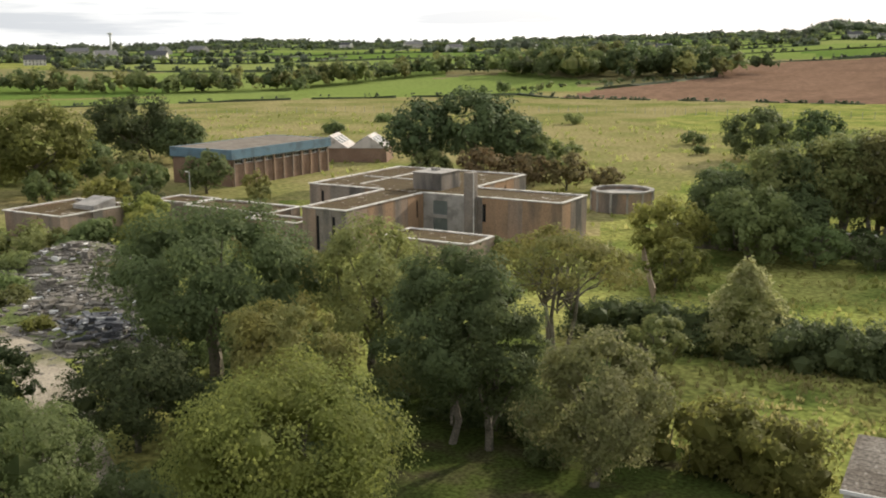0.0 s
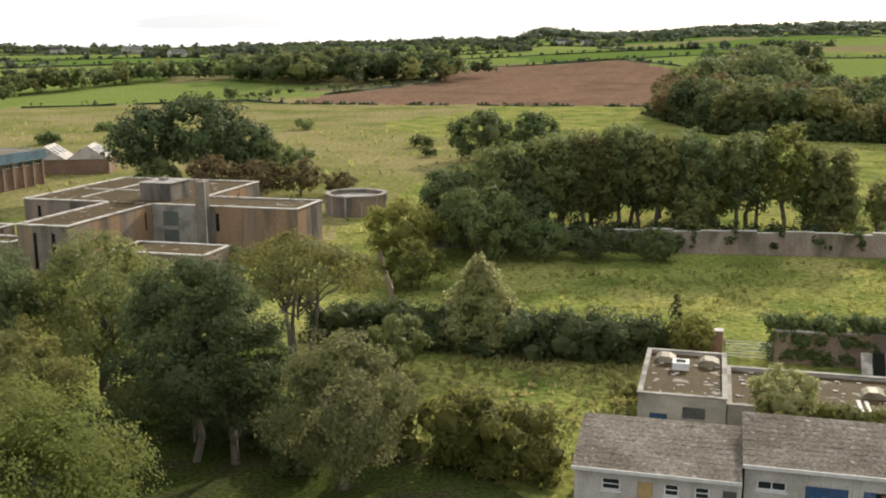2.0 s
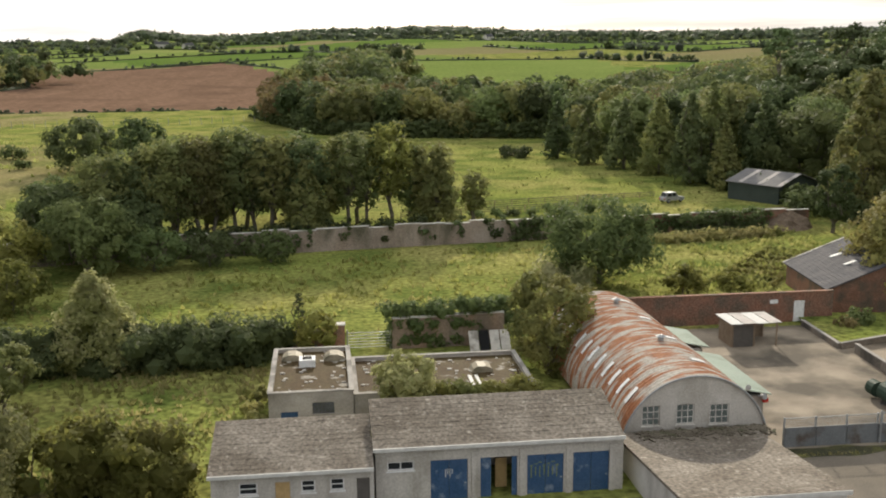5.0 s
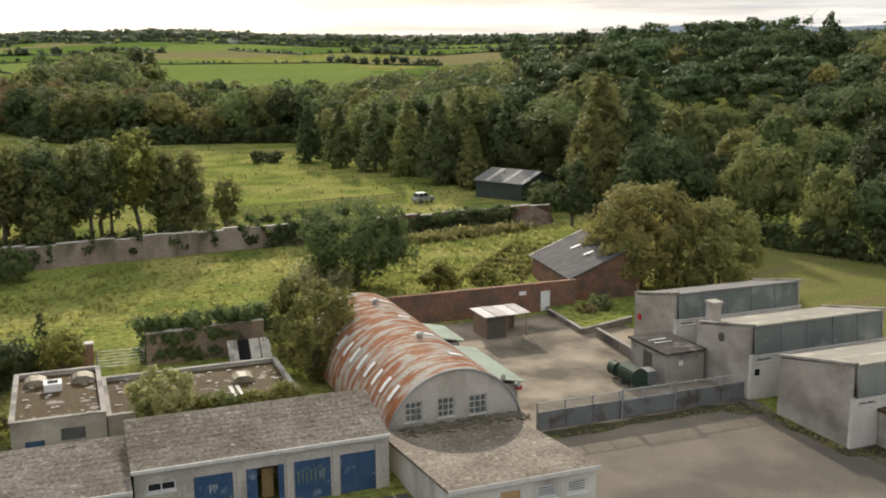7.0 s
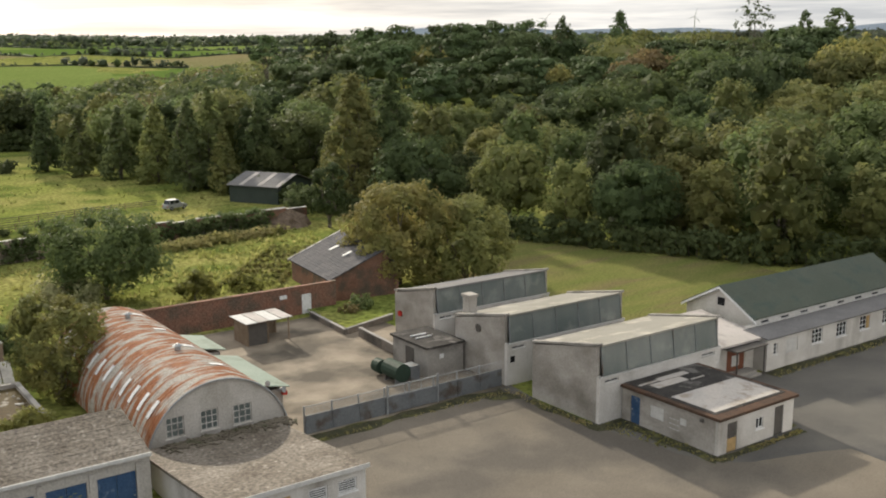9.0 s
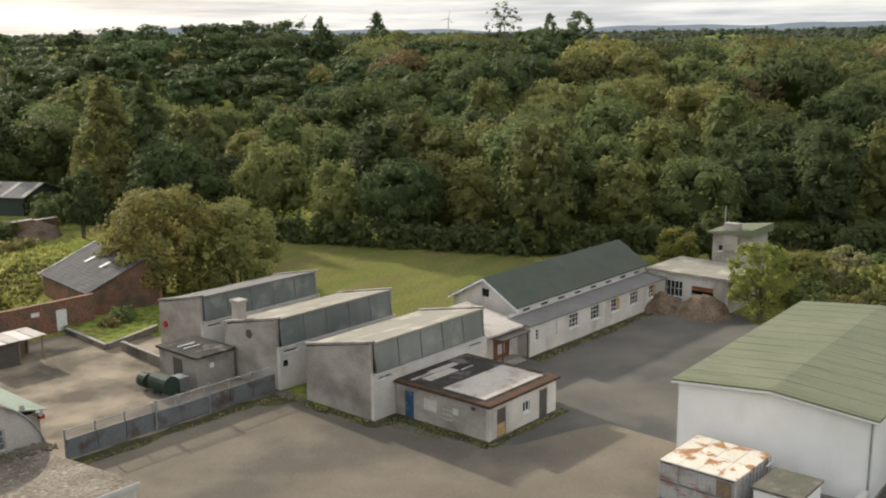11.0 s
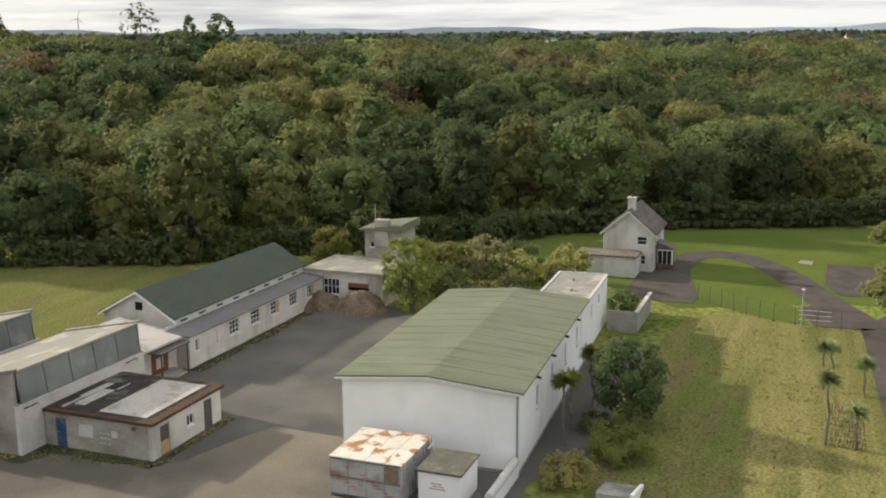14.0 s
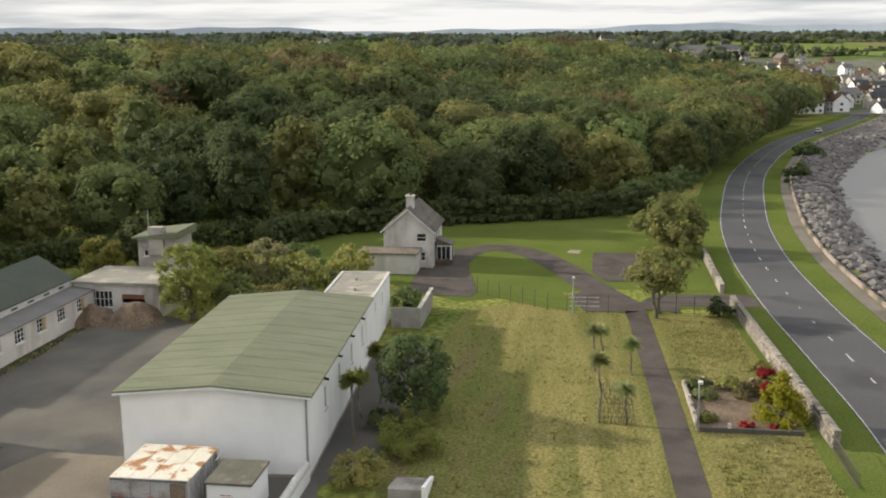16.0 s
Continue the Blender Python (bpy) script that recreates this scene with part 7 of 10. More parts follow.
def stone_face(x0, x1, y0, y1, h, parent_label, count=290):
    """Uneven stones on the inner face and top of a rubble wall; the nearest are pieces of their own."""
    rg = random.Random(31)
    t = thing("boundary_stones", parent_label, "wall", x0, y0, 0, math.degrees(math.atan2(y1 - y0, x1 - x0)), kind="structure")
    L = math.hypot(x1 - x0, y1 - y0)
    shapes = []
    for k in range(6):
        bm = bmesh.new()
        bmesh.ops.create_cube(bm, size=1.0)
        bmesh.ops.bevel(bm, geom=list(bm.edges), offset=0.16, segments=1, affect='EDGES')
        for v in bm.verts:
            v.co *= 1 + 0.16 * noise.noise(v.co * 2.1 + Vector((k * 5.3, 0, 0)))
        me = bpy.data.meshes.new("stone")
        bm.to_mesh(me)
        bm.free()
        me.materials.append(M["rubblewall"])
        shapes.append(me)
    rest = []
    made = 0
    rows = 5
    for far in range(int(L / 0.4)):
        for i in range(rows):
            w = rg.uniform(0.32, 0.46)
            hh = h / rows
            d = far * 0.4 + (0.2 if i % 2 else 0.0)
            if i < rows - 1:
                m = pose(d, 0.03, hh * (i + 0.5), rg.uniform(-4, 4), rg.uniform(-4, 4), rg.uniform(-4, 4)) @ Matrix.Diagonal((w, 0.16, hh * rg.uniform(0.85, 1.05), 1))
            else:
                m = pose(d, -0.2, h + 0.07, rg.uniform(-6, 6), rg.uniform(-6, 6), rg.uniform(-8, 8)) @ Matrix.Diagonal((w, 0.5, rg.uniform(0.16, 0.3), 1))
            if made < count:
                ob = new("stone", shapes[rg.randrange(6)])
                ob.parent = t
                ob.matrix_basis = m
                made += 1
            else:
                rest.append((shapes[rg.randrange(6)], m))
    vs, fs, k = [], [], 0
    for me, m in rest:
        vs += [tuple(m @ v.co) for v in me.vertices]
        fs += [[i + k for i in p.vertices] for p in me.polygons]
        k += len(me.vertices)
    if vs:
        me = bpy.data.meshes.new("stone_rest")
        me.from_pydata(vs, [], fs)
        me.materials.append(M["rubblewall"])
        ob = new("stone_rest", me)
        ob.parent = t
        tagged(ob, kind="stuff")


# the inner face looks to the garden
stone_face(64.5, 102, -17.4, -16.2, 1.2, "uneven rubble stones of the boundary wall by the road")
gate = thing("field_gate", "galvanised tubular field gate", "gate", 1.6, 84.9)
for x in (0.0, 3.85):
    bm = bmesh.new()
    tube(bm, (x, 0, 0), (x, 0, 1.9), 0.06)
    part("post", bm, M["steel"], gate)
for i in range(6):
    bm = bmesh.new()
    tube(bm, (0, 0, 0.25 + i * 0.27), (3.85, 0, 0.25 + i * 0.27), 0.03)
    part("rail", bm, M["steel"], gate)
pier = thing("gate_pier", "dark brick gate pier", "pier", 0.6, 84.6)
part("shaft", B(0, 0.8, 0, 0.7, 0, 2.4), M["brick"], pier)
part("cap", B(-0.06, 0.86, -0.06, 0.76, 2.4, 2.52), M["coping"], pier)


def rail_fence(points, label, h=1.2, gap=2.6, rails=3):
    t = thing("rail_fence", label, "fence")
    for a, b in zip(points, points[1:]):
        a, b = Vector(a), Vector(b)
        n = max(1, int((b - a).length / gap))
        for i in range(n):
            p, q = a.lerp(b, i / n), a.lerp(b, (i + 1) / n)
            bm = bmesh.new()
            tube(bm, (p.x, p.y, tz(*p) - 0.1), (p.x, p.y, tz(*p) + h), 0.07, 0.07, 5)
            part("post", bm, M["wood"], t)
            bm = bmesh.new()
            for k in range(rails):
                z = h * (0.35 + 0.28 * k)
                tube(bm, (p.x, p.y, tz(*p) + z), (q.x, q.y, tz(*q) + z), 0.065, None, 4)
            part("rail", bm, M["bark"], t)


rail_fence([(16, 162.5), (28.9, 164.7), (41.3, 167.4), (59.1, 170.1)], "dark timber post-and-rail fence round the paddock")
rail_fence([(12, 155), (19.3, 156), (30, 158.5), (45, 161)], "dark timber post-and-rail fence round the paddock")


def lamp_post(x, y, h, label):
    t = thing("lamp_post", label, "lamp", x, y, tz(x, y), group="lamp posts")
    bm = bmesh.new()
    tube(bm, (0, 0, 0), (0, 0, h), 0.09, 0.06, 8)
    part("pole", bm, M["steel"], t)
    bm = bmesh.new()
    tube(bm, (-0.05, 0, h), (-0.55, 0, h + 0.05), 0.04, 0.04, 6)
    box(bm, -0.85, -0.4, -0.14, 0.14, h, h + 0.14)
    part("lantern", bm, M["offwhite"], t)


lamp_post(97.6, -0.1, 3.8, "short pale lamp post by the mesh fence")
lamp_post(67.0, -8.9, 3.6, "pale lamp post beside the footpath")
lamp_post(-121.0, 119.0, 6.0, "grey lamp post among the scrub")
mesh = thing("mesh_fence", "thin dark mesh fence between field and drive", "fence")
mp = [(105.3, 10.4), (101.5, 6.5), (98.8, 2.5), (97.8, -1.5), (98.2, -5.8)], [(98.2, -8.6), (98.3, -15.8)]
for run in mp:
    for a, b in zip(run, run[1:]):
        a, b = Vector(a), Vector(b)
        n = max(1, int((b - a).length / 1.6))
        for i in range(n):
            p, q = a.lerp(b, i / n), a.lerp(b, (i + 1) / n)
            bm = bmesh.new()
            tube(bm, (p.x, p.y, 0), (p.x, p.y, 1.9), 0.04, None, 5)
            part("post", bm, M["greydoor"], mesh)
            bm = bmesh.new()
            for z in (0.15, 0.7, 1.25, 1.8):
                tube(bm, (p.x, p.y, z), (q.x, q.y, z), 0.012, None, 4)
            part("wire", bm, M["greydoor"], mesh)


def ivy(points, z0, z1, deep, mat, label, seed, per_m=90, leaf=0.24, name="ivy"):
    """Ivy hanging on a wall between two heights."""
    rng = np.random.default_rng(seed)
    cs, rs, total = [], [], 0.0
    for a, b in zip(points, points[1:]):
        a, b = Vector(a), Vector(b)
        ln = (b - a).length
        total += ln
        for i in range(max(2, int(ln / 0.5))):
            p = a.lerp(b, rng.random())
            cs.append((p.x + rng.normal() * 0.1, p.y + rng.normal() * 0.1, z0 + (z1 - z0) * rng.random() ** 0.7))
            rs.append(deep * (0.7 + 0.6 * rng.random()))
    return tagged(new(name, leaf_mesh(name, rng, cs, rs, int(total * per_m), leaf, mat, 0.9)), label, "ivy")



# ---- trees and shrubs, one by one ----
tree(-52.9, 53.7, 14.6, 8.0, 3.0, M["leaf_dark"], "broad dark green tree with a flat-topped spreading crown", 11, leaf=0.42, lobes=34, trunk=0.5)
tree(-48.9, 42.0, 7.6, 4.9, 0.5, M["leaf_dark"], "dark green chestnut tree by the lane", 12, leaf=0.42, lobes=24)
tree(-44.6, 30.4, 8.0, 4.0, 0.6, M["leaf_mid"], "mid-green tree beside the dirt lane", 13, leaf=0.38, lobes=24)
tree(-60.5, 40.2, 6.4, 2.7, 0.4, M["leaf_dark"], "small dark tree on the lane's edge", 10, leaf=0.38, lobes=18)
tree(-30.6, 35.7, 10.7, 5.7, 0.6, M["leaf_bright"], "yellow-green broadleaf tree with a full crown", 14, leaf=0.34, lobes=40)
tree(-40.3, 47.4, 10.5, 4.0, 0.8, M["leaf_yellow"], "small tree turning yellow-orange in autumn", 15, leaf=0.36, lobes=18)
tree(-43.7, 62.0, 13.4, 4.8, 2.5, M["leaf_olive"], "olive-green tree with thinning leaves", 16, leaf=0.36, lobes=26, dense=1.2, heart=0.2)
tree(-31.6, 53.6, 14.5, 4.5, 1.5, M["leaf_dark"], "tall dark green tree with a leaning pale trunk", 17, leaf=0.40, lobes=26, trunk=0.24, bark=M["barkpale"])
tree(-28.9, 53.9, 12.2, 3.6, 1.6, M["leaf_dark"], "dark green tree beside its taller neighbour", 18, leaf=0.40, lobes=24, trunk=0.24, bark=M["barkpale"])
tree(-32.7, 72.6, 11.2, 6.8, 6.2, M["leaf_yellow"], "spreading tree with bare pale limbs and a yellow canopy", 19, leaf=0.36, lobes=34, form="umbrella", bark=M["barkpale"], stems=3, trunk=0.2, dense=1.5)
tree(-20.8, 52.2, 10.0, 4.1, 0.5, M["leaf_pale"], "round olive-brown tree turning in autumn", 20, leaf=0.32, lobes=28)
tree(-23.8, 72.0, 6.0, 2.4, 1.0, M["leaf_olive"], "thin tree on the meadow's edge", 21, leaf=0.34, lobes=12)
for i, (x, y, h, r, m) in enumerate(((-38, 44, 3.4, 3.0, "leaf_dark"), (-43, 36, 3.0, 2.6, "leaf_dark"), (-36, 38, 3.2, 2.8, "leaf_dark"), (-48, 47, 3.6, 3.0, "leaf_dark"), (-38.5, 54, 3.6, 2.8, "leaf_dark"), (-44, 56, 4.0, 3.0, "leaf_mid"), (-34, 57.5, 3.2, 2.4, "leaf_dark"), (-26, 57, 3.0, 2.4, "leaf_dark"), (-31, 62, 3.4, 2.8, "leaf_mid"), (-24.5, 54, 2.6, 2.0, "leaf_dark"), (-37, 64, 4.2, 3.0, "leaf_olive"), (-27, 67, 3.4, 2.6, "leaf_mid"), (-50, 60, 4.5, 3.2, "leaf_mid"), (-47, 51, 5.0, 3.2, "leaf_dark"), (-57, 51, 4.6, 3.4, "leaf_dark"), (-55, 57, 4.4, 3.0, "leaf_mid"), (-39, 59, 4.6, 2.6, "leaf_olive"), (-30, 57, 4.0, 2.4, "leaf_dark"), (-36, 49, 4.4, 2.8, "leaf_dark"))):
    bush(x, y, h, r, M[m], "shaded shrub under the trees by the lane", 220 + i, 2400, 0.26, group="undergrowth shrubs")
hedge([(-18.6, 58.6), (-14.0, 57.6), (-9.8, 56.4)], 4.6, 4.0, M["leaf_bright"], "broad low thicket of green shrubs", 22, 900, 0.24, name="thicket", ragged=0.12, close=2.0)
tree(-19.7, 83.3, 8.5, 4.1, 0.2, M["leaf_pale"], "cone-shaped bush silvered with seed heads", 24, leaf=0.30, lobes=34, form="cone", trunk=0.1, name="bush", category="bush", heart=0.6, dense=1.9)
bush(-26.1, 78.5, 3.1, 1.5, M["leaf_pale"], "small silvery bush in the meadow", 25, 2000, 0.26)
for i, (x, y, h, r, m) in enumerate(((-12.5, 85.5, 3.6, 2.0, "leaf_silver"), (-9.5, 84.6, 3.4, 1.8, "leaf_silver"), (-27.5, 84.8, 3.4, 2.2, "leaf_dark"), (-31.0, 86.0, 3.0, 2.0, "leaf_mid"))):
    bush(x, y, h, r, M[m], "untrimmed shrub in the hedge line", 30 + i, 2400, 0.28)
hedge([(-34, 82.2), (-16, 82.6), (-4.4, 83.4)], 5.0, 3.1, M["leaf_dark"], "thick dark ivy hedge over a garden wall", 40, 380, 0.28, ragged=0.10, close=2.6)
hedge([(5.4, 85.3), (10.5, 85.5), (17.0, 86.4)], 2.2, 4.2, M["leaf_mid"], "dark hedge that grows over the rendered wall", 41, 330, 0.26, ragged=0.08, close=2.4)
for k, (x0, x1) in enumerate(((-30, -21), (-18.5, -16), (-13.0, -10.5), (-5, -2), (2.0, 4.4), (7.4, 8.6), (13.2, 14.6), (17.4, 19.8), (22, 26), (27, 33))):
    ivy([(x0, 126 + (x0 + 40) * 0.115), (x1, 126 + (x1 + 40) * 0.115)], 1.0, 3.1, 0.6, M["leaf_dark"], "ivy patch on the long garden wall", 700 + k, 75, 0.34)
tree(-1.2, 84.2, 3.9, 2.1, 0.1, M["leaf_bright"], "clipped round light green bush", 42, 3200, 0.2, 14, "round", 0.08, name="bush", category="bush")
tree(-2.6, 86.4, 5.6, 0.5, 0.1, M["leaf_dark"], "tall pole covered in dark ivy", 43, 900, 0.22, 22, "tall", 0.12, name="ivy_pole", category="pole")
# left background
tree(-154.6, 114.0, 16.8, 10.0, 1.0, M["leaf_bright"], "large light green tree by the ruins", 50, 9000, 0.6, 30)
tree(-181.6, 160.7, 16.0, 9.8, 1.3, M["leaf_dark"], "large dark tree with a gap in its crown", 51, 7000, 0.7, 24)
tree(-138.0, 122.9, 6.6, 6.2, 0.5, M["leaf_mid"], "broad green scrub tree by the ruins", 52, 4000, 0.5, 20)
tree(-130.5, 132.5, 7.6, 4.8, 0.3, M["leaf_dark"], "dark green tree before the sports hall", 53, 3000, 0.5, 16)
for i, (x, y, h, r, m) in enumerate(((-105.1, 84.0, 5.8, 4.2, "leaf_mid"), (-101.0, 91.0, 7.0, 4.0, "leaf_bright"), (-113.0, 81.0, 4.6, 4.4, "leaf_olive"), (-119.0, 78.0, 4.2, 4.4, "leaf_dark"), (-96.0, 96.0, 5.0, 3.4, "leaf_mid"), (-128.0, 83.0, 4.0, 4.0, "leaf_olive"), (-92.0, 90.0, 5.5, 3.5, "leaf_bright"), (-85.0, 84.0, 6.0, 3.6, "leaf_mid"), (-84.0, 93.5, 5.0, 3.0, "leaf_yellow"), (-76.0, 74.0, 6.0, 4.0, "leaf_mid"), (-70.0, 84.0, 6.0, 3.6, "leaf_olive"), (-60.0, 90.0, 5.0, 3.6, "leaf_olive"), (-53.0, 82.0, 6.0, 4.0, "leaf_mid"), (-60.0, 72.0, 7.0, 4.0, "leaf_yellow"), (-66.0, 98.0, 4.0, 3.0, "leaf_olive"), (-57.0, 108.0, 3.6, 2.6, "leaf_mid"), (-47.0, 100.0, 3.4, 2.6, "leaf_olive"), (-54.0, 62.0, 5.0, 3.4, "leaf_mid"), (-97.0, 104.0, 4.0, 3.0, "leaf_bright"))):
    bush(x, y, h, r, M[m], "overgrown scrub bush among the ruins", 60 + i, 2600, 0.4, group="scrub bushes")
for i, (x, y, h, r, m) in enumerate(((-162, 128, 9, 7, "leaf_mid"), (-170, 138, 8, 6, "leaf_dark"), (-150, 132, 7, 5, "leaf_olive"), (-176, 122, 10, 7, "leaf_bright"), (-146, 110, 6, 5, "leaf_mid"), (-188, 172, 10, 8, "leaf_dark"), (-171, 166, 11, 7, "leaf_dark"), (-133, 112, 5, 5, "leaf_bright"))):
    tree(x, y, h, r, 0.3, M[m], "overgrown tree with branches down to the scrub", 1060 + i, 3000, 0.6, 20, group="trees beyond the ruins")
for i, (x, y, h, r) in enumerate(((-106.4, 168.1, 15.9, 7.2), (-96.7, 173.2, 18.4, 8.2), (-89.4, 176.5, 14.6, 5.6))):
    tree(x, y, h, r, 2.6, M["leaf_pine"], "dark spreading pine with a dense domed crown", 90 + i, 6500, 0.6, 26, "round", name="pine", group="pines by the block")
for i, (x, y, h, r, m) in enumerate(((-88.0, 160, 8.0, 4.5, "leaf_rust"), (-80.0, 163.0, 7.2, 4.4, "leaf_rust"), (-73.5, 167.0, 7.0, 4.0, "leaf_rust"), (-67.0, 170.0, 4.6, 3.6, "leaf_rust"), (-99, 160, 7, 5, "leaf_mid"), (-84, 178, 9.0, 5, "leaf_mid"))):
    tree(x, y, h, r, 0.3, M[m], "small tree turning rust-brown", 95 + i, 2600, 0.5, 16, group="rust-brown small trees")
# middle ground
tree(-54.8, 234.5, 12.0, 8.4, 0.6, M["leaf_dark"], "round dark tree alone on the rough field", 110, 5000, 0.7, 24)
tree(-44.0, 246, 11.0, 6.0, 0.6, M["leaf_dark"], "dark round tree on the rough field", 111, 3000, 0.7, 18)
for i, (x, y, h, r) in enumerate(((-79.2, 264.1, 4.5, 3.4), (-138.2, 318.8, 4.8, 3.9), (-51.6, 294.2, 4.4, 5.8), (-70, 240, 3.2, 2.2), (-101, 232, 2.8, 2.6), (-160, 270, 4, 3), (-190, 250, 4.5, 4), (-118, 250, 2.4, 2.4), (-205, 300, 4, 4))):
    bush(x, y, h, r, M["leaf_mid"], "single gorse bush on the rough field", 112 + i, 1300, 0.5, group="gorse bushes")
for i, (x, y, h, r, m) in enumerate(((-112.6, 101.1, 5.3, 3.7, "leaf_bright"), (-105.5, 88.0, 4.2, 5.0, "leaf_mid"), (-118.8, 133.2, 4.8, 2.5, "leaf_yellow"), (-109.6, 85.8, 3.2, 3.7, "leaf_olive"), (-114.5, 129.0, 3.0, 2.2, "leaf_olive"), (-122.0, 110.0, 4.6, 3.4, "leaf_dark"))):
    tree(x, y, h, r, 0.1, M[m], "self-sown scrub round the derelict block", 540 + i, 2400, 0.34, 16, name="bush", category="bush", group="scrub round the ruins")
tree(-37.4, 116.2, 8.2, 4.7, 0.3, M["leaf_bright"], "light green willow bush by the fence", 125, 5500, 0.36, 20, name="tree")
tree(-32.4, 103.4, 5.3, 3.4, 0.2, M["leaf_bright"], "bright green shrub by the board fence", 126, 4000, 0.32, 16, name="bush", category="bush")
for i, (x, y, h, r) in enumerate(((-28.3, 119.7, 9.8, 5.4), (-34.1, 126.8, 11.0, 4.6), (-21.0, 121.5, 5.4, 4.0), (-14.5, 123.0, 4.4, 3.6), (-7.0, 124.5, 4.0, 3.2), (-25.0, 128.0, 9.0, 4.5))):
    tree(x, y, h, r, 0.2, M["leaf_mid"] if i % 2 == 0 else M["leaf_dark"], "dark green shrub mass before the garden wall", 130 + i, 4200, 0.4, 20, group="shrubs by the garden wall")
for i, (x, y, h, r, low, m) in enumerate(((-28.4, 130.2, 13.5, 3.6, 3.0, "leaf_olive"), (-22.5, 133.5, 14.6, 3.4, 4.5, "leaf_olive"), (-17.4, 135.5, 15.4, 3.2, 4.5, "leaf_olive"), (-12.6, 138.6, 15.9, 3.3, 5.0, "leaf_mid"), (-7.5, 139.0, 15.0, 3.2, 5.0, "leaf_olive"), (-2.4, 138.5, 14.6, 2.9, 4.5, "leaf_dark"), (3.4, 140.6, 15.0, 2.9, 4.5, "leaf_mid"), (9.4, 143.2, 15.9, 3.0, 5.5, "leaf_bright"), (15.7, 143.8, 13.1, 3.2, 3.5, "leaf_olive"), (22.8, 148.9, 8.0, 2.2, 2.0, "leaf_olive"), (-22, 146, 14, 3.4, 5, "leaf_mid"), (-12, 150, 15, 3.2, 5, "leaf_olive"), (-4, 153, 14.5, 3.0, 5, "leaf_mid"), (5, 152, 14, 2.8, 5, "leaf_olive"))):
    tree(x, y, h, r * 1.25, low, M[m], "slim tall tree in a row with ivied lower trunks", 140 + i, leaf=0.46, lobes=26, form="tall", trunk=0.3, group="row of slim trees", dense=1.5)
for i, (x, y, h, r, low, m) in enumerate(((-25.4, 132.4, 14.0, 3.2, 3.5, "leaf_dark"), (-20.0, 135.0, 14.8, 3.0, 4.0, "leaf_mid"), (-15.0, 137.6, 15.4, 3.0, 4.0, "leaf_olive"), (-10.0, 140.0, 15.0, 3.0, 4.0, "leaf_dark"), (-5.0, 140.6, 14.6, 2.8, 4.0, "leaf_olive"), (0.6, 141.4, 14.4, 2.8, 3.5, "leaf_olive"), (6.2, 143.6, 14.0, 2.6, 4.0, "leaf_mid"), (12.6, 145.4, 12.6, 2.6, 3.0, "leaf_mid"))):
    tree(x, y, h, r * 1.25, low, M[m], "slim tree standing close in a row", 1160 + i, leaf=0.46, lobes=22, form="tall", trunk=0.26, group="row of slim trees", dense=1.3)
for i, (x, y, h, r) in enumerate(((-2.6, 136.2, 12.4, 3.4), (16.4, 142.0, 12.6, 3.6))):
    tree(x, y, h, r, 1.6, M["leaf_olive"], "grey-green conifer with drooping boughs in the row", 1170 + i, leaf=0.46, lobes=34, form="cone", trunk=0.24, name="conifer", group="row of slim trees", dense=1.4)
for i, (x, y, h, r) in enumerate(((-30, 138, 12.5, 5.0), (-17, 143, 13.0, 4.6), (-25, 152, 13.0, 5.0), (-8, 158, 13, 5), (-36, 136, 10.0, 4.5))):
    tree(x, y, h, r, 0.8, M["leaf_olive"] if i % 2 else M["leaf_mid"], "full-crowned tree behind the row of slim trees", 1140 + i, 3400, 0.46, 20, group="trees behind the row")
hedge([(-40, 129.5), (-22, 131.5), (-4, 134.0), (14, 138)], 3.4, 3.0, M["leaf_dark"], "dark shrubs under the row of slim trees", 1150, 200, 0.42, name="undergrowth")
tree(30.8, 106.6, 9.9, 6.8, 0.3, M["leaf_mid"], "wide grey-green tree in the walled garden", 160, 9000, 0.42, 26)
bush(26.0, 104, 4.8, 3.4, M["leaf_silver"], "pale shrub beside the garden tree", 161, 2600, 0.34)
bush(38.5, 100.5, 3.8, 2.4, M["leaf_bright"], "light green shrub in the walled garden", 162, 2000, 0.34)
tree(18.1, 76.6, 8.8, 3.6, -1.2, M["leaf_yellow"], "yellowing tree beside the arched shed", 163, 7000, 0.34, 22)
tree(60.4, 93.6, 13.0, 5.8, -2.0, M["leaf_yellow"], "big tree turning yellow-olive", 164, 9000, 0.40, 26)
tree(56.8, 92.6, 7.4, 3.0, -1.0, M["leaf_yellow"], "low yellowing tree before the brick shed", 174, leaf=0.40, lobes=18)
tree(68.2, 91.0, 10.2, 5.4, -2.0, M["leaf_olive"], "olive tree beside its larger neighbour", 165, 8000, 0.40, 24)
tree(72.8, 132.2, 10.8, 2.7, 0.4, M["leaf_dark"], "dark tree at the barn's corner", 166, 3600, 0.5, 18)
tree(5.1, 64.2, 6.0, 2.1, 1.8, M["leaf_pale"], "self-sown tree between garage and flat roof", 167, leaf=0.26, lobes=20, dense=1.9, heart=0.6)
hedge([(6.0, 64.7), (14, 65.0)], 1.0, 3.4, M["leaf_yellow"], "overgrown creeper between two roofs", 168, 120, 0.2, close=2.2, name="creeper")
for i, (x, y, h, r) in enumerate(((-5.6, 72.4, 2.0, 1.0), (-5.8, 69.6, 1.7, 0.9), (-5.4, 67.0, 1.9, 0.9))):
    bush(x, y, h, r, M["grassdry"], "tall dry reeds beside the flat-roofed block", 970 + i, leaf=0.2, group="dry reeds")
bush(17.6, 62.5, 3.8, 1.7, M["leaf_bright"], "bramble at the shed's foot", 169, 1800, 0.24)
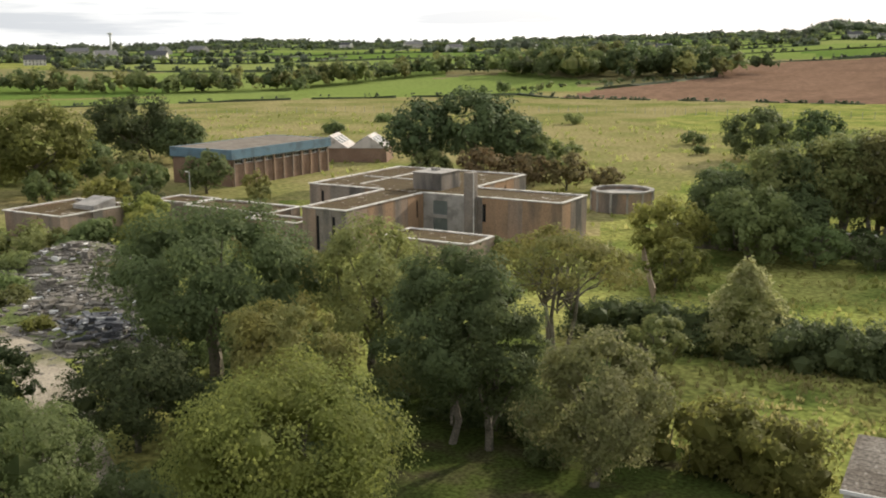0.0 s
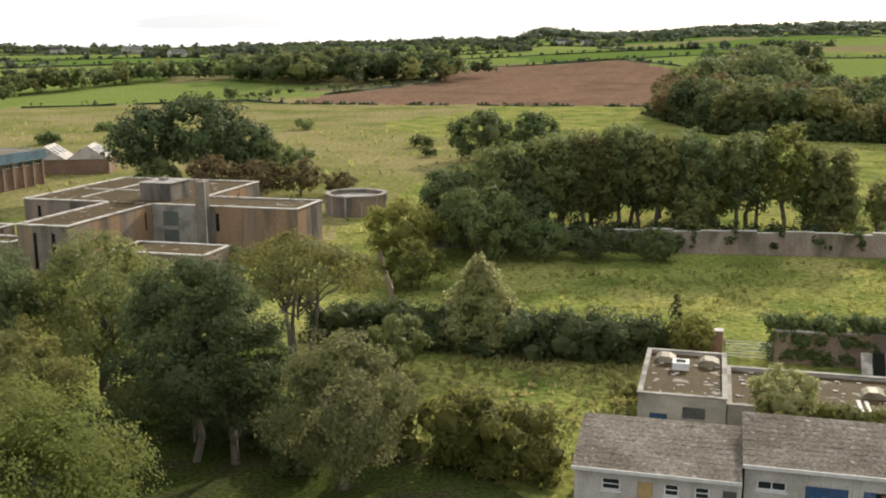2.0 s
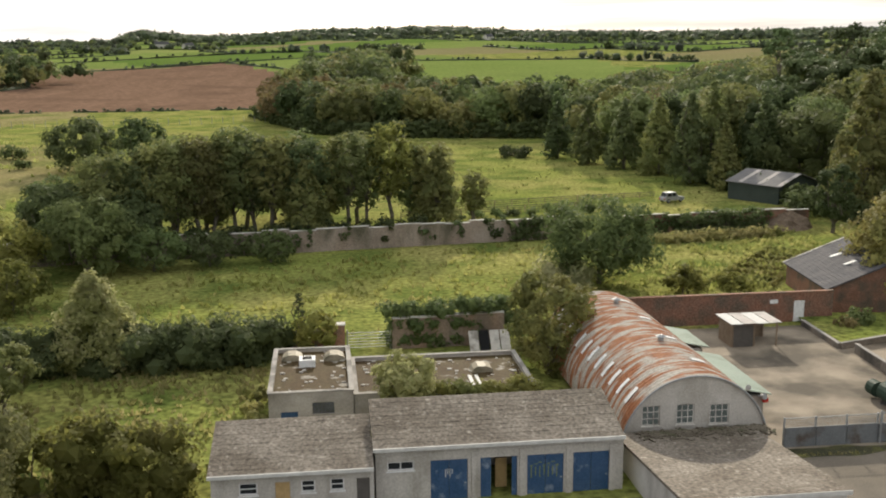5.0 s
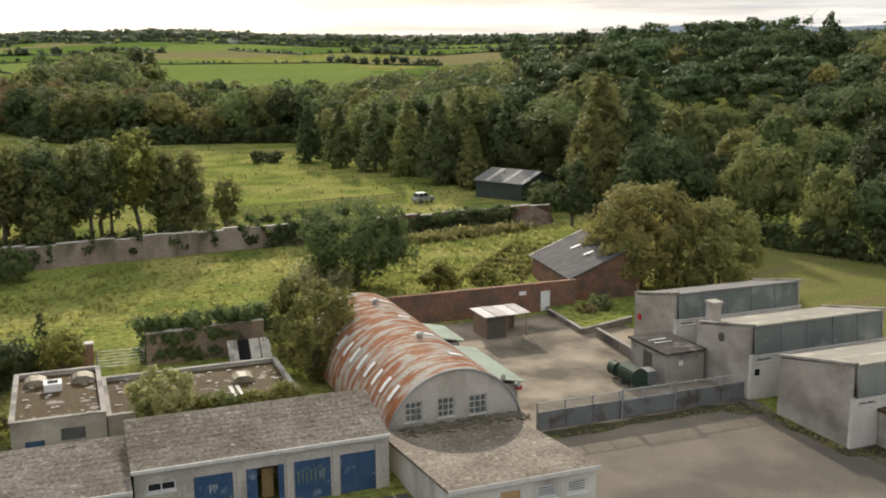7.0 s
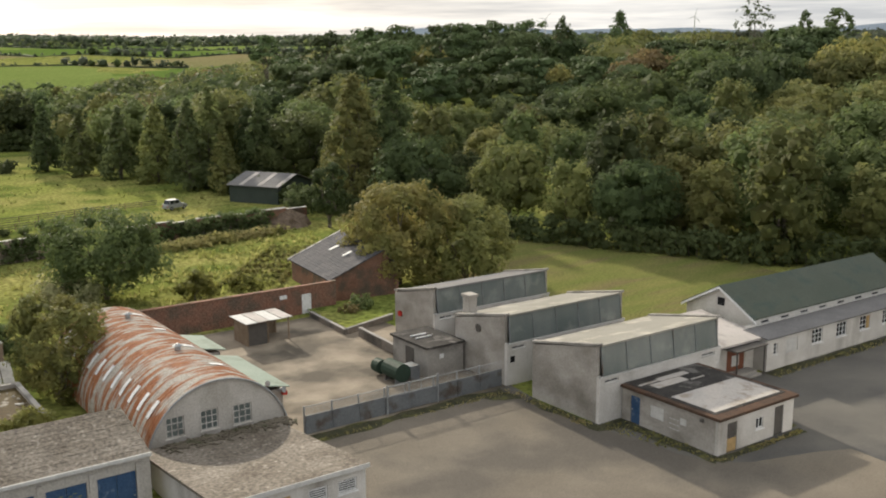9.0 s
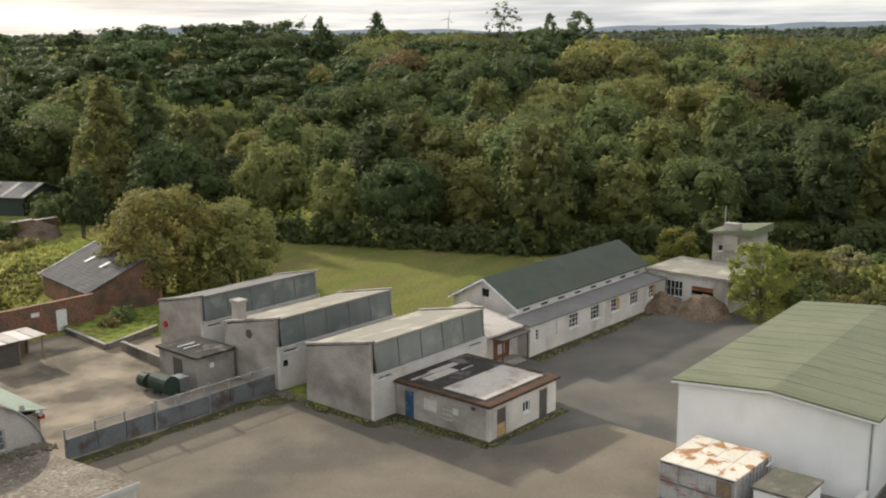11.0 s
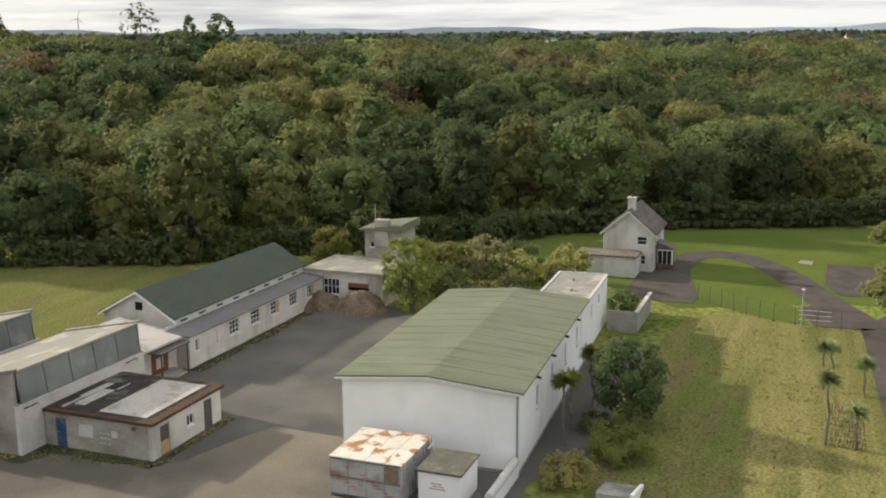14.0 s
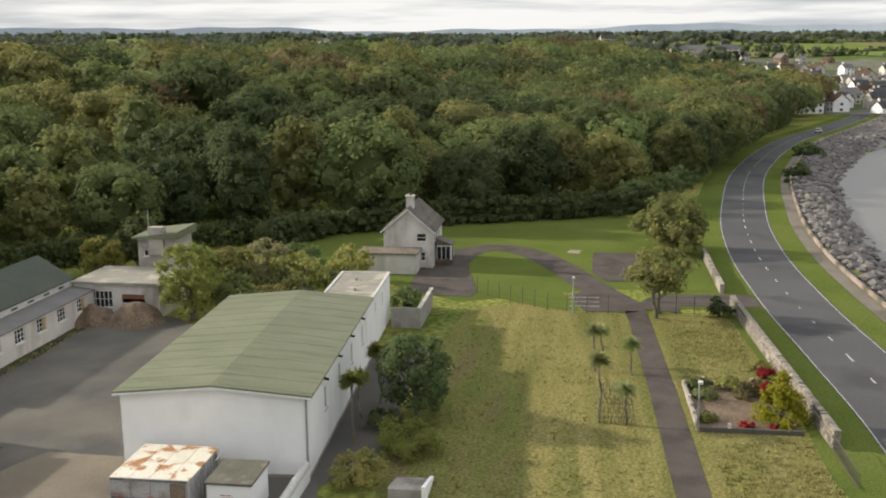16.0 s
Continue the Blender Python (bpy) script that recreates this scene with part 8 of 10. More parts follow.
hedge([(40, 136), (52, 136.4)], 2.0, 2.4, M["leaf_dark"], "ivy over the far garden wall", 170, 110, 0.34, name="ivy")
hedge([(52, 137), (66, 138)], 1.6, 3.0, M["leaf_mid"], "ivy over the far garden wall", 171, 110, 0.34, name="ivy")
hedge([(-40, 126.6), (-22, 128.4), (-4, 130.4)], 1.4, 3.0, M["leaf_dark"], "ivy over the garden wall", 172, 130, 0.34, name="ivy")
hedge([(26, 133.4), (34, 134.6)], 1.6, 3.2, M["leaf_dark"], "ivy over the garden wall's end", 173, 130, 0.34, name="ivy")
# by the hall and the house
tree(67.1, 11.0, 6.6, 2.7, 0.2, M["leaf_dark"], "dense dark green evergreen bush", 180, 6500, 0.26, 22, name="bush", category="bush")
bush(60.3, 10.4, 3.4, 2.0, M["leaf_bright"], "light green shrub by the hall", 181, 3000, 0.24)
bush(55.4, 12.8, 2.6, 1.8, M["leaf_yellow"], "yellowing shrub by the hall", 182, 3000, 0.24)
bush(64.6, 13.0, 2.0, 1.2, M["leaf_mid"], "small shrub by the hall wall", 183, 1200, 0.22)
tree(97.4, -8.8, 7.0, 3.2, 2.0, M["leaf_olive"], "spreading green tree at the footpath's end", 184, 6000, 0.32, 20, stems=2, trunk=0.16)
tree(131.5, -12.9, 7.6, 4.6, 0.2, M["leaf_olive"], "olive shrub mass at the lawn's corner", 185, 5000, 0.42, 22)
tree(128.6, -13.4, 4.8, 3.4, 0.2, M["leaf_olive"], "rust-tinged shrub at the lawn's corner", 186, 2800, 0.38, 16)
for i, (x, y, h, r) in enumerate(((214, -46.5, 4.2, 3.2), (258, -58.5, 4.6, 3.6), (204, -43.6, 2.0, 2.2))):
    bush(x, y, h, r, M["leaf_dark"], "dark bush between pavement and shore rocks", 960 + i, leaf=0.5, z=-0.6, group="shore bushes")
tree(68.8, -14.9, 4.0, 1.9, 0.1, M["leaf_gold"], "golden yellow conifer beside the wall", 187, 3600, 0.24, 18, "cone", 0.1, name="conifer")
bush(73.5, -15.2, 2.0, 1.0, M["leaf_red"], "red-leaved shrub by the wall", 188, 900, 0.2)
bush(97.8, -14.6, 2.6, 1.3, M["leaf_dark"], "small dark bush by the wall", 189, 1500, 0.24)
for i, (x, y, h, r, m) in enumerate(((73.3, -10.2, 1.0, 1.0, "leaf_mid"), (74.0, -13.4, 1.2, 1.1, "leaf_rust"), (68.6, -9.8, 0.9, 0.8, "leaf_bright"))):
    bush(x, y, h, r, M[m], "low plant in a garden bed", 190 + i, 500, 0.18, group="garden plants")
tree(90.8, 37.5, 8.6, 3.0, 0.3, M["leaf_bright"], "light green tree beside the flat block", 200, 5500, 0.32, 20)
for i, (x, y, h, r, m) in enumerate(((98.9, 36.2, 6.4, 2.6, "leaf_yellow"), (94.5, 34.5, 4.2, 2.4, "leaf_mid"), (102.0, 29.6, 4.8, 3.0, "leaf_yellow"), (97.5, 30.0, 4.0, 2.8, "leaf_olive"), (107.8, 25.4, 4.4, 2.9, "leaf_yellow"), (104, 34, 6.0, 2.6, "leaf_silver"), (101, 24.5, 3.4, 2.2, "leaf_olive"), (93.5, 30.5, 3.2, 2.0, "leaf_yellow"), (108, 31, 5.0, 2.6, "leaf_mid"), (94.5, 16.4, 3.2, 1.6, "leaf_mid"))):
    tree(x, y, h, r, 0.2, M[m], "scrub tree turning yellow behind the hall", 201 + i, 2400, 0.32, 14, group="scrub trees behind the hall")
tree(107.6, 55.4, 5.2, 2.8, 0.2, M["leaf_bright"], "light green shrub behind the flat block", 215, 2200, 0.34, 14)
tree(111.5, 52.4, 7.4, 2.7, 0.3, M["leaf_mid"], "green tree behind the flat block", 216, 2600, 0.34, 16)
hedge([(126, 42), (138, 36), (149, 19), (160, -7), (168, -13)], 3.4, 3.8, M["leaf_dark"], "tall dark hedge round the lawn", 217, 330, 0.40, ragged=0.1, close=1.8)


def palm(x, y, h, seed, label="cabbage palm with spiky leaves beside the white hall"):
    rng = np.random.default_rng(seed)
    t = thing("cabbage_palm", label, "palm", x, y, 0, group="cabbage palms")
    bm = bmesh.new()
    limb(bm, rng, (0, 0, -0.1), (0.15, 0.1, h - 0.7), 0.11, 0.07, 4, 0.04)
    part("trunk", bm, M["barkpale"], t)
    v = []
    for i in range(260):
        a, e = rng.random() * 6.283, rng.uniform(-0.5, 1.3)
        d = np.array([math.cos(a) * math.cos(e), math.sin(a) * math.cos(e), math.sin(e)])
        s = np.cross(d, [0, 0, 1.0])
        s /= np.linalg.norm(s) + 1e-6
        ln = (0.7 + 0.4 * rng.random()) * 1.0
        c = np.array([0.15, 0.1, h - 0.7])
        v.append([c - s * 0.04, c + s * 0.04, c + d * ln * 0.6 + s * 0.07, c + d * ln - [0, 0, 0.15]])
    o = new("fronds", quads("fronds", np.array(v), M["leaf_palm"] if y < 5 else M["leaf_bright"]))
    o.parent = t


palm(61.4, 14.4, 5.2, 1), palm(64.5, 14.6, 4.4, 2), palm(69.5, 14.3, 4.8, 3)
palm(67.5, -2.1, 5.3, 4, "young cabbage palm on the dry grass"), palm(67.2, -4.0, 3.3, 5, "young cabbage palm on the dry grass"), palm(78.4, -5.0, 3.3, 6, "young cabbage palm on the dry grass"), palm(79.3, -2.0, 4.1, 7, "young cabbage palm on the dry grass"), palm(81.0, -2.6, 3.6, 8, "young cabbage palm on the dry grass")
# ---- the wood ----
WOOD_SPECIES = [("leaf_mid", "round"), ("leaf_dark", "round"), ("leaf_olive", "round"), ("leaf_dark", "round"), ("leaf_mid", "round"), ("leaf_dark", "tall"), ("leaf_olive", "tall"), ("leaf_olive", "round"), ("leaf_mid", "tall"), ("leaf_dark", "round")]
EDGE_X = (73, 80, 90, 104, 130, 142, 152, 172, 190, 230, 274, 330, 387, 470)
EDGE_Y = (193, 140, 107, 74, 48, 36, 21, 0, -19, -30, -42, -60, -79, -108)


def in_wood(x, y, r, az):
    """Inside the wood: beyond its edge as seen from the yard, with a thin belt along the paddock's far side."""
    if az < 17:
        return y > np.interp(x, [-28, -3, 14, 45, 70, 78], [424, 332, 312, 306, 297, 250]) and r < np.interp(az, [-3, 17], [470, 372])
    if y > 193:
        return x > np.interp(-y, [-520, -245, -193], [140, 72, 76])
    if 66 < x < 97 and 134 < y < 176:
        return False
    return x > 73 and y > np.interp(x, EDGE_X, EDGE_Y)


def crown_form(rng, kind, h, r, low):
    cs, rs = [], []
    n = 24
    for i in range(n):
        f, a = (i + 0.5) / n, i * 2.39996
        if kind == "pine":
            q = math.sqrt(f)
            cs.append((r * 0.75 * q * math.cos(a), r * 0.75 * q * math.sin(a), h - (h - low) * (0.12 + 0.6 * q * rng.random())))
            rs.append(r * (0.26 + 0.12 * rng.random()))
        else:
            e = 1 - 1.35 * f
            q = math.sqrt(max(0.05, 1 - e * e))
            cs.append((r * 0.74 * q * math.cos(a), r * 0.74 * q * math.sin(a), (h + low) / 2 + (h - low) / 2 * 0.7 * e))
            rs.append(r * (0.28 + 0.13 * rng.random()))
    return cs, rs


def plant_wood(singles=120):
    rng = np.random.default_rng(77)
    protos = []
    for i, (m, f) in enumerate(WOOD_SPECIES):
        protos.append(tree(-180, 0.1 * i, 14.0, 6.8 if f == "round" else 4.8, 0.2, M[m], "woodland tree in early autumn leaf at the wood's edge", 300 + i, 900, 0.40, 26, f, group="trees of the wood's edge", z=-100, inner=0.7, dense=1.0, heart=0.62))
    cell, pts = {}, []
    cand = [(x + rng.uniform(-1.5, 1.5), y + rng.uniform(-1.5, 1.5)) for x in np.arange(-60, 640, 3.0) for y in np.arange(-120, 520, 3.0)]
    rng.shuffle(cand)
    for x, y in cand:
        r, az = math.hypot(x, y), math.degrees(math.atan2(x, y))
        if az < -3 or az > 112 or r > 580 or not in_wood(x, y, r, az):
            continue
        d = (8.2 if az < 17 else 8.6 if az > 76 and r < 300 else 9.2 if r < 165 else 13.2 if r < 300 else 15.0) * (0.85 + 0.45 * noise.noise((x * 0.03, y * 0.03, 7.7)) ** 2 * 4)
        key = (int(x // 12), int(y // 12))
        near = [p for i in (-1, 0, 1) for j in (-1, 0, 1) for p in cell.get((key[0] + i, key[1] + j), ())]
        if any((p[0] - x) ** 2 + (p[1] - y) ** 2 < d * d for p in near):
            continue
        cell.setdefault(key, []).append((x, y))
        pts.append((x, y, r, az))
    pts.sort(key=lambda p: p[2])
    rest = {}
    for k, (x, y, r, az) in enumerate(pts):
        s = rng.uniform(0.74, 1.30)
        if 80 < az < 87:
            s *= 0.88
        elif az >= 87:
            s = 0.9 + 0.4 * (s - 0.74)
        if k < singles:
            w = min(1.15, s * rng.uniform(0.85, 1.2))
            copy_thing(protos[int(rng.integers(len(protos)))], pose(x, y, tz(x, y) - 0.1, 0, 0, rng.uniform(0, 360)) @ Matrix.Diagonal((w, w, s, 1)))
            continue
        pine = 26 < az < 58 and r > (240 if az < 50 else 265) and rng.random() < 0.85
        h = ((12.5 if 41 < az < 54 else 15.5) if pine else 14.5) * s * (0.8 if r > 290 and (57 < az < 87 or 17 < az < 30) else 1.0)
        rad = (7.6 if pine else 9.2) * rng.uniform(0.75, 1.2) * (0.74 if az < 17 else 1.0 if r < 300 else 1.18)
        cs, rs = crown_form(rng, "pine" if pine else "round", h, rad, h * ((0.05 if r < 280 else 0.35) if pine else -0.12 if az < 17 else 0.15))
        leaf = 0.0025 * r
        nq = int(0.95 * 4 * math.pi * rad * h * 0.36 / (0.69 * leaf * leaf))
        v = leaf_blades(rng, cs, rs, min(nq, 3400), leaf, 0.5 if pine else 0.85, inner=0.72, sub=5) + np.array([x, y, tz(x, y)])
        warm = 31 < az < 63 and r < 285
        kinds = ("leaf_yellow", "leaf_olive", "leaf_mid", "leaf_mid", "leaf_dark", "leaf_dark", "leaf_olive", "leaf_rust", "leaf_olive") if warm else ("leaf_mid", "leaf_dark", "leaf_olive", "leaf_dark", "leaf_mid", "leaf_olive", "leaf_dark", "leaf_olive", "leaf_rust")
        key = "leaf_pine" if pine else kinds[int(rng.integers(len(kinds)))]
        if az > 76 and not pine:
            key = ("leaf_dark", "leaf_olive", "leaf_rust", "leaf_mid", "leaf_olive", "leaf_dark", "leaf_mid")[int(rng.integers(7))]
        if r < 300:
            cs.append((0, 0, h * 0.5))
            rs.append(rad * 0.62)
            heart = hearts(rng, cs[::2] + cs[-1:], rs[::2] + rs[-1:], 0.74, 0.6 if pine else 0.9)
        else:
            heart = hearts(rng, [(0, 0, h * (0.7 if pine else 0.55)), (rad * 0.3, rad * 0.3, h * 0.45), (-rad * 0.35, rad * 0.2, h * 0.5)], [rad * 0.62, rad * 0.5, rad * 0.5], 1.0, 0.45 if pine else 0.9)
        rest.setdefault(key, []).append((v, heart + np.array([x, y, tz(x, y)])))
    for p in protos:
        for c in list(p.children):
            bpy.data.objects.remove(c)
        bpy.data.objects.remove(p)
    wood = thing("wood", "deep mixed wood of broadleaf trees and pines climbing a hill", "wood", kind="stuff")
    for key, vs in rest.items():
        o = new("canopy", join_plants("canopy", vs, M[key]))
        o.parent = wood
        tagged(o, kind="stuff")
    bm = bmesh.new()
    for x, y, r, az in pts[singles:singles + 420]:
        tube(bm, (x, y, tz(x, y) - 0.2), (x, y, tz(x, y) + 9), 0.28, 0.12, 5)
    tagged(part("trunks", bm, M["bark"], wood), kind="stuff")


plant_wood()
hedge([(-28, 422), (-3, 331), (14, 311), (45, 304), (70, 296), (76, 246)], 4.0, 5.0, M["leaf_dark"], "dense undergrowth along the paddock's far edge", 402, 45, 1.1, name="undergrowth", close=1.6)
hedge([(74, 190), (80, 140), (89, 107), (103, 74), (116, 60), (129, 48), (141, 36)], 3.2, 3.4, M["leaf_dark"], "dense undergrowth along the wood's edge", 400, 60, 0.56, name="undergrowth")
hedge([(166, -8), (190, -19.5), (230, -30.5), (274, -43), (330, -61), (387, -80)], 3.0, 4.0, M["leaf_mid"], "dense undergrowth where the wood meets the road", 401, 45, 0.8, name="undergrowth")
for i, (x, y, top, rad, m) in enumerate(((85.2, 145.3, 24.2, 6.6, "leaf_olive"), (91.6, 143.4, 24.6, 6.0, "leaf_dark"), (71.9, 186.6, 19.4, 4.6, "leaf_dark"), (75.0, 177, 13.4, 3.2, "leaf_olive"), (71.1, 202.9, 17.5, 4.6, "leaf_olive"), (77.6, 189.7, 21.2, 4.4, "leaf_mid"), (67, 214, 16.5, 4.2, "leaf_dark"), (62, 226, 15.5, 4.2, "leaf_mid"), (84, 180, 19, 4.5, "leaf_dark"), (58, 240, 15, 4.0, "leaf_dark"), (92, 160, 20, 5.0, "leaf_mid"))):
    tree(x, y, top - tz(x, y), rad, 0.5, M[m], "tall conifer with branches to the ground", 1410 + i, 900, 0.62, 34, "cone", 0.3, name="conifer", group="conifers of the wood's edge")
SKYLINE = ((25.5, 325, 34.0, "pine", 5.5), (29.0, 330, 35.0, "pine", 6.0), (31.2, 332, 35.4, "pine", 6.0), (33.3, 335, 36.5, "pine", 6.2), (35.4, 335, 36.4, "pine", 6.6), (37.0, 335, 36.8, "pine", 7.0), (38.5, 335, 37.4, "pine", 7.2), (40.3, 338, 37.6, "pine", 7.2), (42.4, 335, 39.0, "cone", 7.0), (45.55, 335, 41.2, "cone", 6.2), (52.75, 335, 43.4, "umbrella", 6.8), (55.4, 335, 40.2, "cone", 5.4), (57.0, 335, 40.4, "umbrella", 5.2))
for i, (az, r, top, form, rad) in enumerate(SKYLINE):
    x, y = r * math.sin(radians(az)), r * math.cos(radians(az))
    tree(x, y, top - tz(x, y), rad, (top - tz(x, y)) * (0.25 if form == "cone" else 0.5), M["leaf_pine"], "pointed conifer that stands above the wood" if form == "cone" else "tall pine that stands above the wood", 410 + i, leaf=0.8, lobes=30, form=form, trunk=0.28, name="conifer" if form == "cone" else "pine", group="pines on the skyline", dense=0.3 if 52 < az < 53 else 1.0, heart=0.4)


# ---- far country ----
def far_trees():
    rng = np.random.default_rng(5)
    batches = {}

    def clump(x, y, h, r, key):
        d = math.hypot(x, y)
        leaf = max(0.8, 0.0024 * d)
        z = tz(x, y)
        cs = [(x + r * 0.5 * rng.normal(), y + r * 0.5 * rng.normal(), z + h * (0.30 + 0.38 * rng.random())) for _ in range(4)]
        rs = [max(r, h * 0.45) * (0.45 + 0.2 * rng.random()) for _ in range(4)]
        n = int(min(40 if d > 900 else 420, max(10, (2.2 if d > 900 else 3.6) * r * h / (leaf * leaf))))
        core = hearts(rng, [(x, y, z + h * 0.42)] + (cs if d < 900 else []), [max(r, h * 0.42) * 0.9] + (rs if d < 900 else []), 0.95 if d > 900 else 0.5, min(1.3, max(0.5, 0.5 * h / max(r, 0.1))))
        batches.setdefault(key, []).append((leaf_blades(rng, cs, rs, n, leaf, 0.85, inner=0.5, sub=4 if d > 900 else 10), core))

    def ribbon(p, q, h, w):
        """A continuous field hedge: an uneven ridge of foliage."""
        n = max(2, int((q - p).length / 14))
        d = (q - p).normalized()
        nr = Vector((-d.y, d.x)) * w
        tris, prev = [], None
        for i in range(n + 1):
            c = p.lerp(q, i / n)
            z = tz(c.x, c.y)
            hh = h * rng.uniform(0.2, 0.6)
            a, b, e = c + nr * 0.5, c - nr * 0.5, c + nr * 0.2 * rng.normal()
            cur = ((a.x, a.y, z - 0.3), (e.x + nr.x * 0.3, e.y + nr.y * 0.3, z + hh * 0.9), (e.x - nr.x * 0.3, e.y - nr.y * 0.3, z + hh), (b.x, b.y, z - 0.3))
            if prev:
                for k in range(3):
                    tris += [(prev[k], cur[k], cur[k + 1]), (prev[k], cur[k + 1], prev[k + 1])]
            prev = cur
        m = max(6, int((q - p).length / 9))
        cs = [(*(p.lerp(q, rng.random())), 0) for _ in range(m)]
        cs = [(c[0], c[1], tz(c[0], c[1]) + h * 0.6) for c in cs]
        batches.setdefault("hazed_hedge", []).append((leaf_blades(rng, cs, [h * 0.6] * m, m * 12, max(0.8, 0.0018 * p.length), 0.85, inner=0.5, sub=2), np.array(tris)))

    def belt(line, h, gap, keys, wob=4.0, miss=0.08):
        for a, b in zip(line, line[1:]):
            a, b = Vector(a), Vector(b)
            n = max(1, int((b - a).length / gap))
            for i in range(n):
                if rng.random() < miss:
                    continue
                p = a.lerp(b, (i + rng.random()) / n)
                hh = h * rng.uniform(0.6, 1.25)
                clump(p.x + rng.normal() * wob, p.y + rng.normal() * wob, hh, hh * rng.uniform(0.42, 0.62), keys[int(rng.integers(len(keys)))])
    g3 = ("leaf_mid", "leaf_dark", "leaf_olive")
    belt([(-520, 360), (-415, 424), (-387, 465), (-381, 542), (-373, 622), (-322, 634), (-267, 628), (-200, 676)], 14, 5.5, g3, 5)
    belt([(-520, 372), (-415, 434), (-392, 475), (-388, 552), (-380, 632)], 12, 9, g3, 6)
    for _ in range(70):
        t = rng.random()
        clump(-300 + 110 * t + rng.normal() * 18, 640 + 60 * t + rng.normal() * 30, rng.uniform(18, 27), 9, g3[int(rng.integers(3))])
    for _ in range(150):
        t = rng.random()
        clump(-4 + 46 * t + rng.normal() * 10, 490 + 210 * t + rng.normal() * 22, rng.uniform(18, 28), 8.5, g3[int(rng.integers(3))])
    for k in range(16):
        if k not in (3, 8, 11):
            ribbon(Vector((-17 - 12.1 * k, 474 - 0.56 * k)), Vector((-17 - 12.1 * (k + 0.86), 474 - 0.56 * (k + 0.86))), 1.4, 1.4)
    for a, b in (((-390, 300), (-366, 340)), ((-360, 350), (-330, 398)), ((-324, 408), (-290, 436)), ((-284, 442), (-240, 478))):
        ribbon(Vector(a), Vector(b), 2.2, 2.0)
    for a, b in (((-218, 535), (-187, 668)), ((-187, 668), (-230, 831)), ((-230, 831), (-89, 944)), ((-89, 944), (-26, 832)), ((-211, 466), (-240, 480))):
        ribbon(Vector(a), Vector(b), 3.0, 3.0)
    belt([(62, 705), (72, 900)], 7, 5, g3, 4)
    ribbon(Vector((72, 900)), Vector((254, 915)), 2.6, 3.0)
    belt([(-255, 486), (-240, 560), (-205, 640)], 3, 6, g3, 2, 0.3)
    for x, y, h in ((-352, 430, 12), (-254, 490, 9), (-236, 500, 7), (-262, 480, 6)):
        clump(x, y, h, h * 0.5, "leaf_mid")
    # hedges along the plots
    ct, st = math.cos(TURN), math.sin(TURN)
    for row in range(-14, 28):
        for k in range(-16, 16):
            a0 = (k - 0.37 * (row % 3)) * 230
            b0 = row * 150
            for a1, b1 in ((a0 + 230, b0), (a0, b0 + 150)):
                mx, my = (a0 + a1) / 2, (b0 + b1) / 2
                x, y = mx * ct - my * st, mx * st + my * ct
                r, az = math.hypot(x, y), math.degrees(math.atan2(x, y))
                if not 620 < r < 3400 or not -60 < az < 112 or inside(PLOUGH, x, y) or inside(HILL_PASTURE, x, y) or y < np.interp(x, SHORE_X, SHORE_Y) + 30:
                    continue
                if rng.random() < 0.2:
                    continue
                p = Vector((a0 * ct - b0 * st, a0 * st + b0 * ct))
                q = Vector((a1 * ct - b1 * st, a1 * st + b1 * ct))
                if any(inside(f, *p.lerp(q, k / 8)) for f in (PLOUGH, HILL_PASTURE, LEFT_PASTURE) for k in range(9)):
                    continue
                ribbon(p, q, 3.2, 4.0)
                if rng.random() < 0.35:
                    belt([p, q], 9, 9 * max(1, r / 1100), g3[:2] + ("hazed_green", "hazed_hedge"), 2.5, 0.12)
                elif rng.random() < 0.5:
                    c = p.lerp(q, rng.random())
                    clump(c.x, c.y, rng.uniform(7, 11), 4.5, "hazed_hedge")
    for k in range(70):
        az, r = (rng.uniform(-58, 108), rng.uniform(1100, 3200)) if k < 26 else (rng.uniform(50, 97), rng.uniform(640, 2600))
        if 12 < az < 60 and r < 1300:
            continue
        for _ in range(14):
            x, y = r * math.sin(radians(az)) + rng.normal() * 40, r * math.cos(radians(az)) + rng.normal() * 30
            clump(x, y, rng.uniform(9, 17), 8, "hazed_green")
    # wooded skyline
    for az in np.arange(-60, 112, 0.16):
        dense = 1.0 if -11 < az < 40 else 0.4
        if rng.random() < dense:
            for r in (rng.uniform(1900, 2700), rng.uniform(2700, 4300), 4290) if -11 < az < 34 else (rng.uniform(2700, 4300),):
                x, y = r * math.sin(radians(az)), r * math.cos(radians(az))
                clump(x, y, rng.uniform(10, 20) * (0.7 if dense < 1 else 1.0), 13 if r < 2700 else 18, "hazed_hedge" if r < 3000 else "hazed_green")
    ob = thing("far_woods", "far hedgerows, copses and wooded skyline", "woods", kind="stuff")
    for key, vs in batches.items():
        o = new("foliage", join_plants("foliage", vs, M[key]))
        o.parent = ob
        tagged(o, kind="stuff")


far_trees()


